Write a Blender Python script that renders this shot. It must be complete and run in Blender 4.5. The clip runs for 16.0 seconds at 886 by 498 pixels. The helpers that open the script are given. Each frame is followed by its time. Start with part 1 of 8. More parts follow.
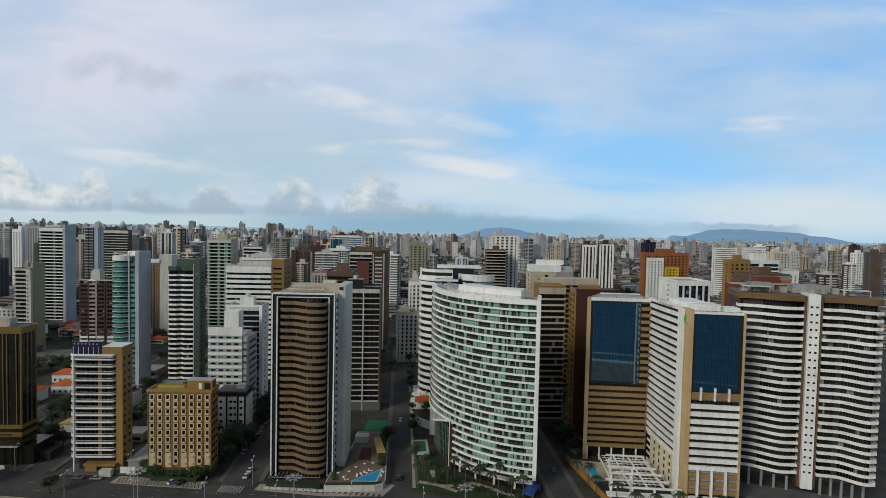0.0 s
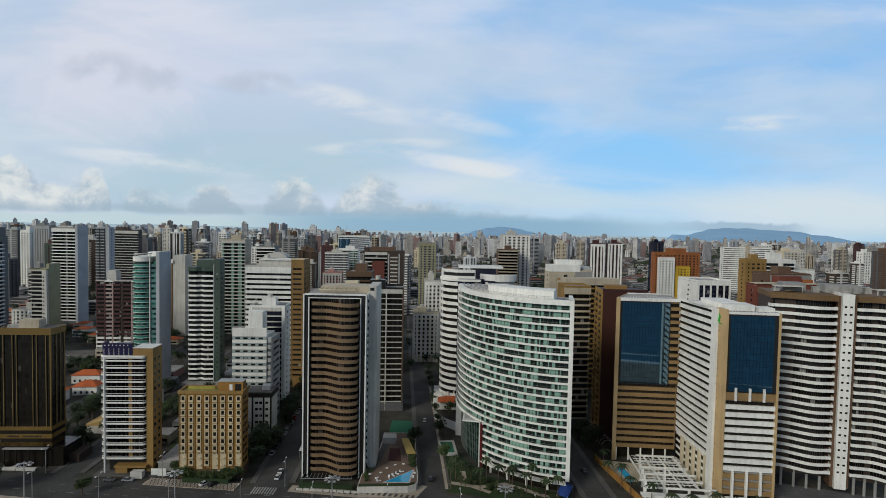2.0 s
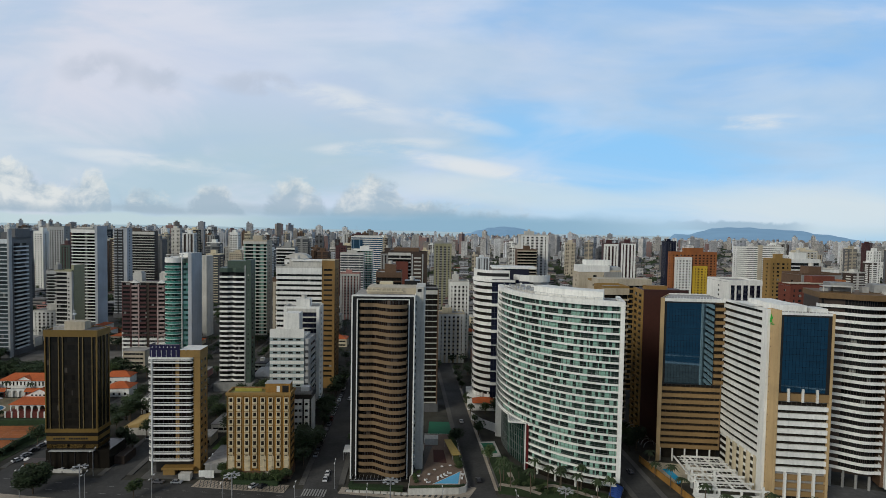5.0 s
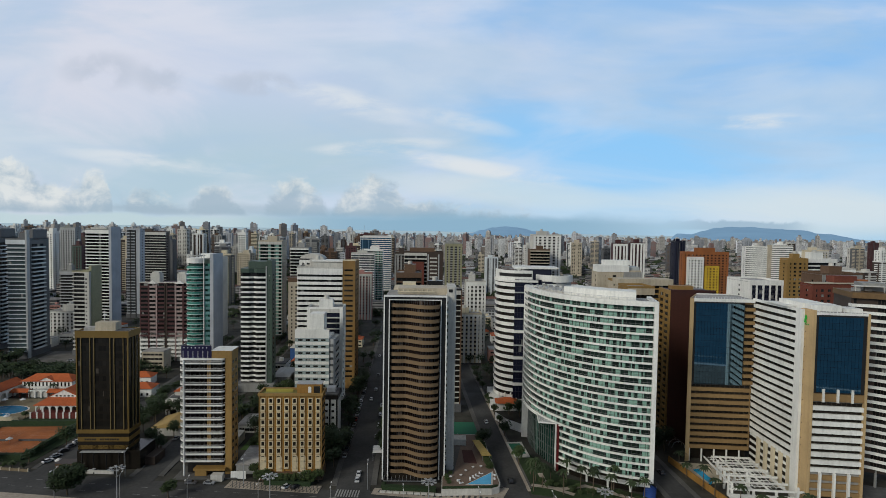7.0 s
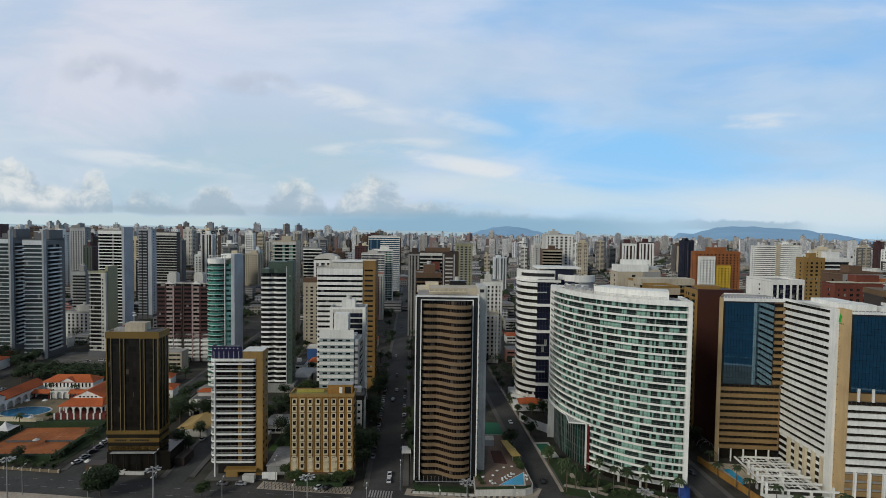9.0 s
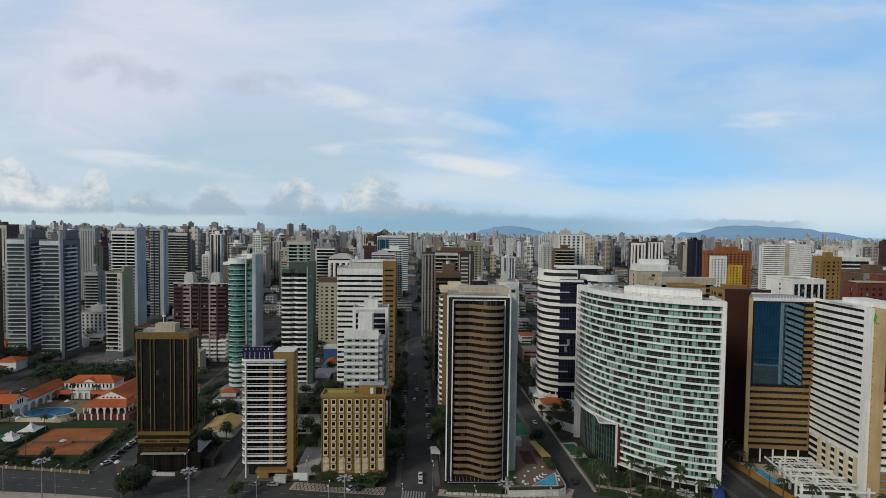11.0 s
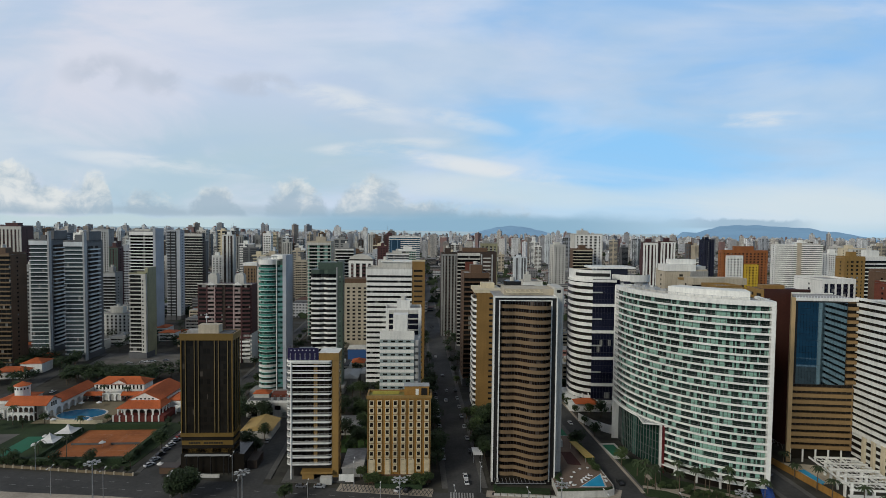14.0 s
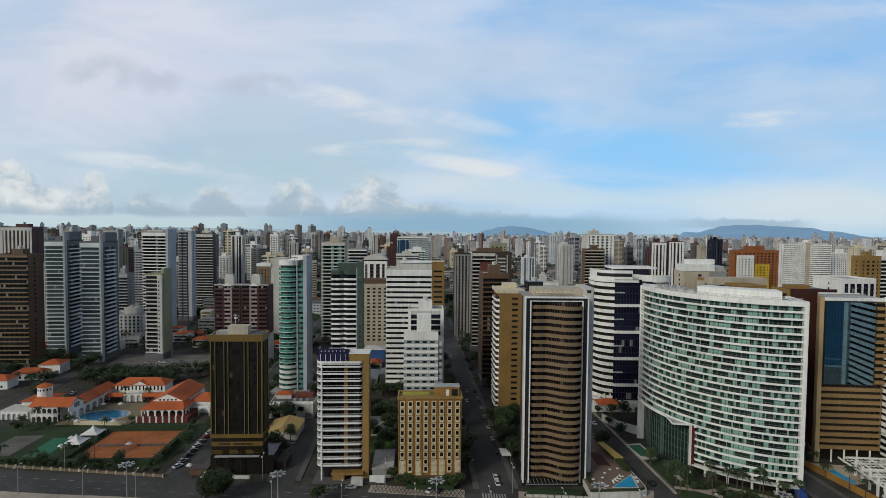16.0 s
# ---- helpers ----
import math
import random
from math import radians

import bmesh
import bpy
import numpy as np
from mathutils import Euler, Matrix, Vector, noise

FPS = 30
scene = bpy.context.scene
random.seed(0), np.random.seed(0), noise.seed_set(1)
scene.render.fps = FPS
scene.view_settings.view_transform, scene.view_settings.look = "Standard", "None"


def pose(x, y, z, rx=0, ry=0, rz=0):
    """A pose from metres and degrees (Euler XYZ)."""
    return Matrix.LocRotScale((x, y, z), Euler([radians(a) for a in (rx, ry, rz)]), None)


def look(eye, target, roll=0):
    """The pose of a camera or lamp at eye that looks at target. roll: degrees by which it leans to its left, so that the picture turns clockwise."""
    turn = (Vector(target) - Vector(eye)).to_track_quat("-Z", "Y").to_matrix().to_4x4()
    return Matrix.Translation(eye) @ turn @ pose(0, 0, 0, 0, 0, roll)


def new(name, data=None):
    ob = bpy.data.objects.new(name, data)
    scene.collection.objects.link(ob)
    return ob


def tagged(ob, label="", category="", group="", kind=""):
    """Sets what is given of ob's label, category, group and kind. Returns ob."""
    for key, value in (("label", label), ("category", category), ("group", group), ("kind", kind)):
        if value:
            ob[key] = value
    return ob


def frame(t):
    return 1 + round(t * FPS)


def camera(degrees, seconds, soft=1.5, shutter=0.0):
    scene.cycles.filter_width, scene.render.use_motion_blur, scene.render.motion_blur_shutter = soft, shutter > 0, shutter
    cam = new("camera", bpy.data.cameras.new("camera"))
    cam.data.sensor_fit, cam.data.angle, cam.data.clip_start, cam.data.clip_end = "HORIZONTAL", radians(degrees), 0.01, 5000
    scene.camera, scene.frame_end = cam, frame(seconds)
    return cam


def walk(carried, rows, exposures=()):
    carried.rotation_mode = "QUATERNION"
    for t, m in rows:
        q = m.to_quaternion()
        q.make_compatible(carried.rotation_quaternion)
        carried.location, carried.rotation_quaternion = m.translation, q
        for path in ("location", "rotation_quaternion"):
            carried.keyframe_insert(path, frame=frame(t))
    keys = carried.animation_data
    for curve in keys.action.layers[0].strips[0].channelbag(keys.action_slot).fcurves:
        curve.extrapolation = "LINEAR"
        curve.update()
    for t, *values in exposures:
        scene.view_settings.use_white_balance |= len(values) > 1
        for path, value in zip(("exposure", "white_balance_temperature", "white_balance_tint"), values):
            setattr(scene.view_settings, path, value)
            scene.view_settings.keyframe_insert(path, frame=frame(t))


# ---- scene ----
cam = camera(80.0, 16.0, soft=0.65)
PATH = [
    (0, (0.017, -0.009, 99.498), (0.003, 1.99, 99.419), 1.2),
    (0.5, (-3.119, 0.136, 99.539), (-3.133, 2.134, 99.46), 1.2),
    (1, (-6.23, 0.271, 99.555), (-6.243, 2.269, 99.476), 1.1),
    (1.5, (-9.391, 0.365, 99.584), (-9.404, 2.363, 99.504), 1.1),
    (2, (-12.447, 0.514, 99.608), (-12.46, 2.512, 99.527), 1.1),
    (2.5, (-15.637, 0.631, 99.661), (-15.65, 2.63, 99.58), 1.1),
    (3, (-18.7, 0.767, 99.628), (-18.713, 2.765, 99.546), 1.1),
    (3.5, (-21.806, 0.818, 99.655), (-21.819, 2.817, 99.573), 1.0),
    (4, (-24.967, 0.883, 99.678), (-24.98, 2.881, 99.596), 1.0),
    (6.5, (-40.157, 0.991, 99.682), (-40.173, 2.99, 99.601), 0.9),
    (7, (-43.173, 1.033, 99.682), (-43.19, 3.031, 99.6), 0.9),
    (7.5, (-46.243, 1.081, 99.597), (-46.26, 3.079, 99.516), 0.9),
    (8, (-49.359, 1.16, 99.538), (-49.376, 3.158, 99.457), 0.8),
    (8.5, (-52.278, 1.335, 99.533), (-52.296, 3.334, 99.451), 0.8),
    (9, (-55.331, 1.462, 99.469), (-55.349, 3.46, 99.387), 0.8),
    (11.5, (-70.328, 2.044, 99.479), (-70.348, 4.042, 99.395), 0.7),
    (12, (-73.288, 2.106, 99.45), (-73.309, 4.104, 99.366), 0.7),
    (12.5, (-76.285, 2.247, 99.42), (-76.305, 4.246, 99.337), 0.6),
    (13, (-79.251, 2.326, 99.38), (-79.27, 4.324, 99.296), 0.6),
    (13.5, (-82.205, 2.394, 99.354), (-82.224, 4.392, 99.271), 0.6),
    (14, (-85.181, 2.467, 99.337), (-85.2, 4.465, 99.254), 0.6),
    (14.5, (-88.193, 2.49, 99.339), (-88.211, 4.488, 99.256), 0.5),
    (15, (-91.085, 2.598, 99.315), (-91.105, 4.596, 99.232), 0.5),
    (15.5, (-93.989, 2.653, 99.31), (-94.009, 4.651, 99.228), 0.5),
    (16, (-96.882, 2.665, 99.31), (-96.902, 4.663, 99.228), 0.5),
]
walk(cam, [(t, look(eye, target, roll)) for t, eye, target, roll in PATH])

# ---------------------------------------------------------------- world, sun
GRID = 4.0                      # the streets' turn against the x axis, degrees
world = bpy.data.worlds.new("sky")
scene.world = world
world.use_nodes = True
wn, wl = world.node_tree.nodes, world.node_tree.links
wn.clear()


def wnode(kind, **values):
    n = wn.new(kind)
    for key, value in values.items():
        n.inputs[key].default_value = value
    return n


def wmath(op, a, b=None, c=None, clamp=False):
    n = wn.new("ShaderNodeMath")
    n.operation, n.use_clamp = op, clamp
    for i, v in enumerate((a, b, c)):
        if v is None:
            continue
        if isinstance(v, (int, float)):
            n.inputs[i].default_value = v
        else:
            wl.new(v, n.inputs[i])
    return n.outputs[0]


def wrange(v, a, b, c=0.0, d=1.0):
    n = wn.new("ShaderNodeMapRange")
    n.interpolation_type = "SMOOTHSTEP"
    wl.new(v, n.inputs[0])
    for i, x in enumerate((a, b, c, d)):
        n.inputs[i + 1].default_value = x
    return n.outputs[0]


def wmix(f, a, b):
    n = wn.new("ShaderNodeMix")
    n.data_type = "RGBA"
    for i, v in ((0, f), (6, a), (7, b)):
        if isinstance(v, (int, float)):
            n.inputs[i].default_value = v
        elif isinstance(v, tuple):
            n.inputs[i].default_value = (*v, 1)
        else:
            wl.new(v, n.inputs[i])
    return n.outputs[2]


def wnoise(vec, scale, detail, rough=0.55, warp=0.0):
    n = wn.new("ShaderNodeTexNoise")
    wl.new(vec, n.inputs["Vector"])
    n.inputs["Scale"].default_value = scale
    n.inputs["Detail"].default_value = detail
    n.inputs["Roughness"].default_value = rough
    n.inputs["Distortion"].default_value = warp
    return n.outputs[0]


def wplace(u, v, cu, cv, su, sv, turn=0.0):
    """A soft oval spot on the sky: 1 at its middle, 0 past its rim."""
    a, b = wmath("SUBTRACT", u, cu), wmath("SUBTRACT", v, cv)
    c, s = math.cos(radians(turn)), math.sin(radians(turn))
    p = wmath("MULTIPLY", wmath("ADD", wmath("MULTIPLY", a, c), wmath("MULTIPLY", b, s)), 1 / su)
    q = wmath("MULTIPLY", wmath("SUBTRACT", wmath("MULTIPLY", b, c), wmath("MULTIPLY", a, s)), 1 / sv)
    return wrange(wmath("ADD", wmath("MULTIPLY", p, p), wmath("MULTIPLY", q, q)), 1.0, 0.0)


def wplane(u, v, turn, su, sv, du=0.0):
    """Sky coordinates turned by degrees and stretched, for streaks."""
    comb, mp = wn.new("ShaderNodeCombineXYZ"), wn.new("ShaderNodeMapping")
    wl.new(u, comb.inputs[0])
    wl.new(v, comb.inputs[1])
    wl.new(comb.outputs[0], mp.inputs[0])
    mp.inputs["Rotation"].default_value = (0, 0, radians(turn))
    mp.inputs["Scale"].default_value = (su, sv, 1)
    mp.inputs["Location"].default_value = (du, du * 0.7, 0)
    return mp.outputs[0]


def build_sky():
    """Nishita blue under a high lavender veil that thins to the west, streaks in it, a bank of cumulus low down and haze at the horizon."""
    sky = wn.new("ShaderNodeTexSky")
    sky.sky_type, sky.sun_disc = "NISHITA", False
    sky.sun_elevation, sky.sun_rotation = radians(27.9), radians(223)
    sky.altitude, sky.air_density, sky.dust_density = 50, 1.0, 0.6
    skyc = wn.new("ShaderNodeMix")
    skyc.data_type, skyc.blend_type = "RGBA", "MULTIPLY"
    skyc.inputs[0].default_value = 1.0
    wl.new(sky.outputs[0], skyc.inputs[6])
    skyc.inputs[7].default_value = (0.105, 0.105, 0.112, 1)
    co = wn.new("ShaderNodeTexCoord")
    sep = wn.new("ShaderNodeSeparateXYZ")
    wl.new(co.outputs["Generated"], sep.inputs[0])
    X, Y, Z = sep.outputs
    far = wmath("MAXIMUM", Y, 0.2)
    u, v = wmath("DIVIDE", X, far), wmath("DIVIDE", Z, far)
    # clear sky
    blue = wmix(wrange(v, 0.02, 0.40), (0.36, 0.62, 0.90), (0.33, 0.55, 0.875))
    blue = wmix(wplace(u, v, 0.36, 0.13, 0.42, 0.13, -6), blue, (0.27, 0.58, 0.95))
    blue = wmix(wplace(u, v, 0.62, 0.32, 0.30, 0.07, 18), blue, (0.27, 0.53, 0.90))
    c = wmix(0.12, blue, skyc.outputs[2])
    # the high veil
    wide = wnoise(wplane(u, v, 12, 1.0, 2.6, 3.1), 1.5, 5, 0.5, 0.6)
    streak = wnoise(wplane(u, v, 15, 1.0, 4.2, 0.7), 2.6, 8, 0.56, 0.7)
    fine = wnoise(wplane(u, v, 8, 1.0, 3.0, 5.2), 7.0, 8, 0.6, 0.5)
    grain = wmath("ADD", wmath("MULTIPLY", wide, 0.5), wmath("ADD", wmath("MULTIPLY", streak, 0.35), wmath("MULTIPLY", fine, 0.15)))
    cover = wmath("ADD", wrange(wmath("ADD", u, wmath("MULTIPLY", v, -0.25)), -0.55, 0.45, 0.36, -0.02), grain)
    cover = wmath("SUBTRACT", cover, wmath("MULTIPLY", wplace(u, v, 0.36, 0.14, 0.50, 0.15, -8), 0.16))
    cover = wmath("SUBTRACT", cover, wmath("MULTIPLY", wplace(u, v, 0.62, 0.32, 0.26, 0.06, 18), 0.14))
    cover = wmath("ADD", cover, wmath("MULTIPLY", wplace(u, v, 0.30, 0.28, 0.45, 0.10, -10), 0.12))
    cover = wmath("ADD", cover, wmath("MULTIPLY", wplace(u, v, 0.75, 0.16, 0.30, 0.07, 4), 0.12))
    veil = wrange(cover, 0.50, 0.78, 0.0, 0.95)
    pale = wmix(wrange(u, -0.8, 0.5), (0.70, 0.70, 0.80), (0.53, 0.66, 0.865))
    grey = wmix(wrange(v, 0.10, 0.30), (0.47, 0.60, 0.70), (0.56, 0.63, 0.80))
    body = wnoise(wplane(u, v, 14, 1.0, 2.4, 7.7), 2.3, 7, 0.55, 0.5)
    light = wmath("ADD", body, wrange(v, 0.12, 0.34, -0.07, 0.07))
    c = wmix(veil, c, wmix(wrange(light, 0.38, 0.62), grey, pale))
    # streaks that fan out from the east, lighter and darker than the veil
    for turn, du, k, tint in ((17, 1.9, 0.42, (0.74, 0.75, 0.84)), (10, 6.3, 0.55, (0.43, 0.57, 0.75)), (-6, 9.1, 0.36, (0.70, 0.75, 0.84))):
        n = wnoise(wplane(u, v, turn, 1.0, 3.6, du), 1.9, 6, 0.50, 0.7)
        c = wmix(wmath("MULTIPLY", wrange(n, 0.46, 0.70), k), c, tint)
    # thin bright wisps, and a few dull puffs
    for cu, cv, su, sv, turn, k in ((0.575, 0.207, 0.13, 0.018, 3, 0.8), (-0.20, 0.235, 0.17, 0.030, -14, 0.7), (-0.13, 0.150, 0.16, 0.018, 4, 0.75),
                                    (0.06, 0.112, 0.24, 0.020, -9, 0.9), (-0.55, 0.115, 0.24, 0.022, -6, 0.7), (0.02, 0.20, 0.13, 0.020, -12, 0.4)):
        w = wmath("MULTIPLY", wplace(u, v, cu, cv, su, sv, turn), wrange(wmath("ADD", streak, fine), 0.80, 1.18))
        c = wmix(wmath("MULTIPLY", w, k), c, (0.76, 0.78, 0.82))
    lump = wnoise(wplane(u, v, 0, 1.0, 1.2, 2.2), 9.0, 7, 0.6, 0.3)
    for cu, cv, su, sv in ((-0.545, 0.272, 0.055, 0.040), (-0.655, 0.285, 0.10, 0.045), (-0.36, 0.265, 0.10, 0.03)):
        w = wmath("MULTIPLY", wplace(u, v, cu, cv, su, sv), wrange(lump, 0.40, 0.60))
        c = wmix(wmath("MULTIPLY", w, 0.55), c, (0.47, 0.52, 0.63))
    # cream light over the low west
    c = wmix(wmath("MULTIPLY", wplace(u, v, 0.75, 0.045, 0.65, 0.060), wrange(streak, 0.35, 0.6, 0.35, 0.8)), c, (0.70, 0.76, 0.80))
    c = wmix(wmath("MULTIPLY", wplace(u, v, 0.10, 0.070, 0.32, 0.034, -4), 0.55), c, (0.68, 0.745, 0.77))
    # cumulus low over the land
    ragged = wnoise(wplane(u, v, 0, 1.0, 1.3, 1.1), 15.0, 9, 0.62, 0.3)
    top = None
    for cu, half, h in ((-0.84, 0.10, 0.128), (-0.735, 0.09, 0.082), (-0.672, 0.045, 0.105), (-0.56, 0.11, 0.060), (-0.445, 0.075, 0.078), (-0.29, 0.085, 0.090), (-0.145, 0.10, 0.092), (-0.045, 0.12, 0.058), (0.07, 0.16, 0.036)):
        d = wmath("MULTIPLY", wmath("SUBTRACT", u, cu), 1 / half)
        b = wmath("MULTIPLY", wrange(wmath("MULTIPLY", d, d), 1.0, 0.0), h)
        top = b if top is None else wmath("MAXIMUM", top, b)
    room = wmath("SUBTRACT", wmath("ADD", top, wmath("MULTIPLY", wmath("SUBTRACT", ragged, 0.53), 0.13)), v)
    bank = wmath("MULTIPLY", wrange(room, -0.004, 0.026), wrange(wmath("ADD", v, wmath("MULTIPLY", ragged, 0.010)), 0.018, 0.028))
    inner = wnoise(wplane(u, v, 20, 1.0, 1.3, 4.4), 17.0, 7, 0.6, 0.3)
    lit = wmath("ADD", wmath("ADD", wmath("MULTIPLY", v, 3.4), wmath("MULTIPLY", inner, 1.3)), wrange(u, -0.85, -0.45, -0.18, -0.30))
    bankc = wmix(wrange(lit, 0.40, 0.82), (0.37, 0.47, 0.57), (0.79, 0.79, 0.78))
    c = wmix(wmath("MULTIPLY", bank, 0.80), c, bankc)
    # the flat bases, the pale gap under them and the blue-grey layer before the hills
    wav = wnoise(wplane(u, v, 0, 1.0, 3.0, 0.2), 6.0, 6, 0.55, 0.2)
    low = wmath("ADD", v, wmath("MULTIPLY", wmath("SUBTRACT", wav, 0.5), 0.034))
    base = wmath("MULTIPLY", wmath("MULTIPLY", wrange(low, 0.040, 0.026), wrange(low, 0.012, 0.022)), wrange(u, 0.10, -0.30))
    c = wmix(wmath("MULTIPLY", base, 0.55), c, (0.38, 0.48, 0.58))
    c = wmix(wmath("MULTIPLY", wrange(low, 0.018, 0.008), wrange(u, -0.05, -0.35, 0.25, 0.85)), c, (0.54, 0.66, 0.70))
    blueband = wmath("MULTIPLY", wrange(low, 0.034, 0.010), wplace(u, v, 0.03, 0.0, 0.50, 0.10))
    c = wmix(wmath("MULTIPLY", blueband, 0.95), c, (0.26, 0.43, 0.58))
    edge = wmath("MULTIPLY", wrange(u, 0.38, 0.52), wrange(u, 0.71, 0.62))
    cap = wmath("MULTIPLY", wmath("MULTIPLY", wrange(wmath("ADD", v, wmath("MULTIPLY", wmath("SUBTRACT", ragged, 0.5), 0.03)), 0.023, 0.016), wrange(v, 0.0, 0.006)), edge)
    c = wmix(wmath("MULTIPLY", cap, 0.75), c, (0.31, 0.44, 0.57))
    # unseen sky overhead and behind, over the sea, dimmed to cut fill light
    c = wmix(wrange(Z, 0.42, 0.75, 0.0, 0.92), c, (0.20, 0.206, 0.235))
    dim = wn.new("ShaderNodeMix")
    dim.data_type, dim.blend_type = "RGBA", "MULTIPLY"
    dim.inputs[0].default_value = 1.0
    wl.new(c, dim.inputs[6])
    wl.new(wmix(wrange(Y, -0.35, 0.3), (0.495, 0.51, 0.51), (0.972, 1.0, 0.99)), dim.inputs[7])
    bg = wn.new("ShaderNodeBackground")
    wl.new(dim.outputs[2], bg.inputs[0])
    bg.inputs[1].default_value = SKY_POWER
    out = wn.new("ShaderNodeOutputWorld")
    wl.new(bg.outputs[0], out.inputs[0])


SKY_POWER = 1.0
build_sky()
sun = new("sun", bpy.data.lights.new("sun", "SUN"))
sun.data.energy, sun.data.angle, sun.data.color = 1.84, radians(18), (0.985, 0.96, 0.865)
sun.matrix_world = look((-155, -165, 120), (0, 0, 0))

# ---------------------------------------------------------------- materials


def material(name, colour, rough=0.8, metal=0.0, vary=0.25, grain=1.5, stain=0.12, bump=0.15, spec=0.4, streak=0.0, rnd=0.0, island=False):
    """A surface with grain and larger stains in object space; streak: rain marks that run down; rnd: change from piece to piece."""
    m = bpy.data.materials.new(name)
    m.use_nodes = True
    n, l = m.node_tree.nodes, m.node_tree.links
    b = n["Principled BSDF"]
    b.inputs["Roughness"].default_value, b.inputs["Metallic"].default_value = rough, metal
    b.inputs["Specular IOR Level"].default_value = spec
    co = n.new("ShaderNodeTexCoord")
    geo = n.new("ShaderNodeNewGeometry")

    def noise_at(scale, detail, stretch=(1, 1, 1)):
        mp, t = n.new("ShaderNodeMapping"), n.new("ShaderNodeTexNoise")
        l.new(geo.outputs["Position"], mp.inputs[0])
        mp.inputs["Scale"].default_value = stretch
        l.new(mp.outputs[0], t.inputs["Vector"])
        t.inputs["Scale"].default_value, t.inputs["Detail"].default_value = scale, detail
        return t.outputs[0]

    def mr(v, a, bb, c, d):
        r = n.new("ShaderNodeMapRange")
        l.new(v, r.inputs[0])
        for i, x in enumerate((a, bb, c, d)):
            r.inputs[i + 1].default_value = x
        return r.outputs[0]

    def mul(a, bb):
        r = n.new("ShaderNodeMath")
        r.operation = "MULTIPLY"
        l.new(a, r.inputs[0])
        l.new(bb, r.inputs[1])
        return r.outputs[0]

    g = noise_at(grain, 4)
    f = mr(g, 0.3, 0.7, 1 - vary * 0.5, 1 + vary * 0.5)
    f = mul(f, mr(noise_at(0.09, 3), 0.35, 0.7, 1 + stain, 1 - stain))
    if streak:
        f = mul(f, mr(noise_at(0.9, 4, (1, 1, 0.08)), 0.45, 0.75, 1.0, 1 - streak))
    if rnd:
        o = n.new("ShaderNodeObjectInfo")
        f = mul(f, mr(geo.outputs["Random Per Island"] if island else o.outputs["Random"], 0, 1, 1 - rnd, 1 + rnd))
    mix = n.new("ShaderNodeMix")
    mix.data_type, mix.blend_type = "RGBA", "MULTIPLY"
    mix.inputs[0].default_value = 1
    mix.inputs[6].default_value = (*colour, 1)
    l.new(f, mix.inputs[7])
    l.new(mix.outputs[2], b.inputs["Base Color"])
    if bump:
        bp = n.new("ShaderNodeBump")
        bp.inputs["Strength"].default_value, bp.inputs["Distance"].default_value = bump, 0.05
        l.new(g, bp.inputs["Height"])
        l.new(bp.outputs[0], b.inputs["Normal"])
    return m


def glass_wall(name, colour, metal=0.0, rough=0.06, rnd=0.6, spec=0.3, curtain=(0.25, 0.25, 0.23), share=0.05, cell=(1.5, 2.6, 1.0)):
    """Window glass with a dark room or a pale curtain behind it, different from pane to pane."""
    m = material(name, colour, rough, metal, 0.1, 0.6, 0.15, 0.0, spec, rnd=rnd)
    n, l = m.node_tree.nodes, m.node_tree.links
    b = n["Principled BSDF"]
    old = b.inputs["Base Color"].links[0].from_socket
    geo, snap, white, frac, mix = (n.new(k) for k in ("ShaderNodeNewGeometry", "ShaderNodeVectorMath", "ShaderNodeTexWhiteNoise", "ShaderNodeMath", "ShaderNodeMix"))
    sp, cb, oi, k = (n.new(q) for q in ("ShaderNodeSeparateXYZ", "ShaderNodeCombineXYZ", "ShaderNodeObjectInfo", "ShaderNodeMath"))
    l.new(geo.outputs["Position"], sp.inputs[0])
    k.operation = "MULTIPLY"
    l.new(oi.outputs["Random"], k.inputs[0])
    k.inputs[1].default_value = 900
    for i, o in ((0, sp.outputs[0]), (1, sp.outputs[1]), (2, k.outputs[0])):
        l.new(o, cb.inputs[i])
    snap.operation = "SNAP"
    l.new(cb.outputs[0], snap.inputs[0])
    snap.inputs[1].default_value = cell
    l.new(snap.outputs[0], white.inputs["Vector"])
    frac.operation = "LESS_THAN"
    l.new(white.outputs["Value"], frac.inputs[0])
    frac.inputs[1].default_value = share
    mix.data_type = "RGBA"
    l.new(frac.outputs[0], mix.inputs[0])
    l.new(old, mix.inputs[6])
    mix.inputs[7].default_value = (*curtain, 1)
    l.new(mix.outputs[2], b.inputs["Base Color"])
    return m


WHITE = material("white_render", (0.78, 0.775, 0.725), 0.75, streak=0.16, vary=0.12, stain=0.10)
OFFWHITE = material("offwhite_render", (0.54, 0.525, 0.475), 0.8, streak=0.22, vary=0.15)
GREYWALL = material("grey_render", (0.28, 0.28, 0.265), 0.8, streak=0.25, vary=0.15)
PALEGREY = material("pale_grey_tile", (0.39, 0.40, 0.395), 0.6, streak=0.15, vary=0.12)
BEIGE = material("beige_render", (0.46, 0.40, 0.30), 0.8, streak=0.2, vary=0.15)
CREAM = material("cream_render", (0.62, 0.54, 0.38), 0.8, streak=0.15, vary=0.12)
OLIVE = material("olive_tile", (0.29, 0.28, 0.17), 0.7, streak=0.18)
BROWNOCHRE = material("brown_ochre_tile", (0.235, 0.135, 0.040), 0.65, streak=0.15, vary=0.15)
OCHRE = material("ochre_tile", (0.275, 0.165, 0.048), 0.65, streak=0.15, vary=0.15)
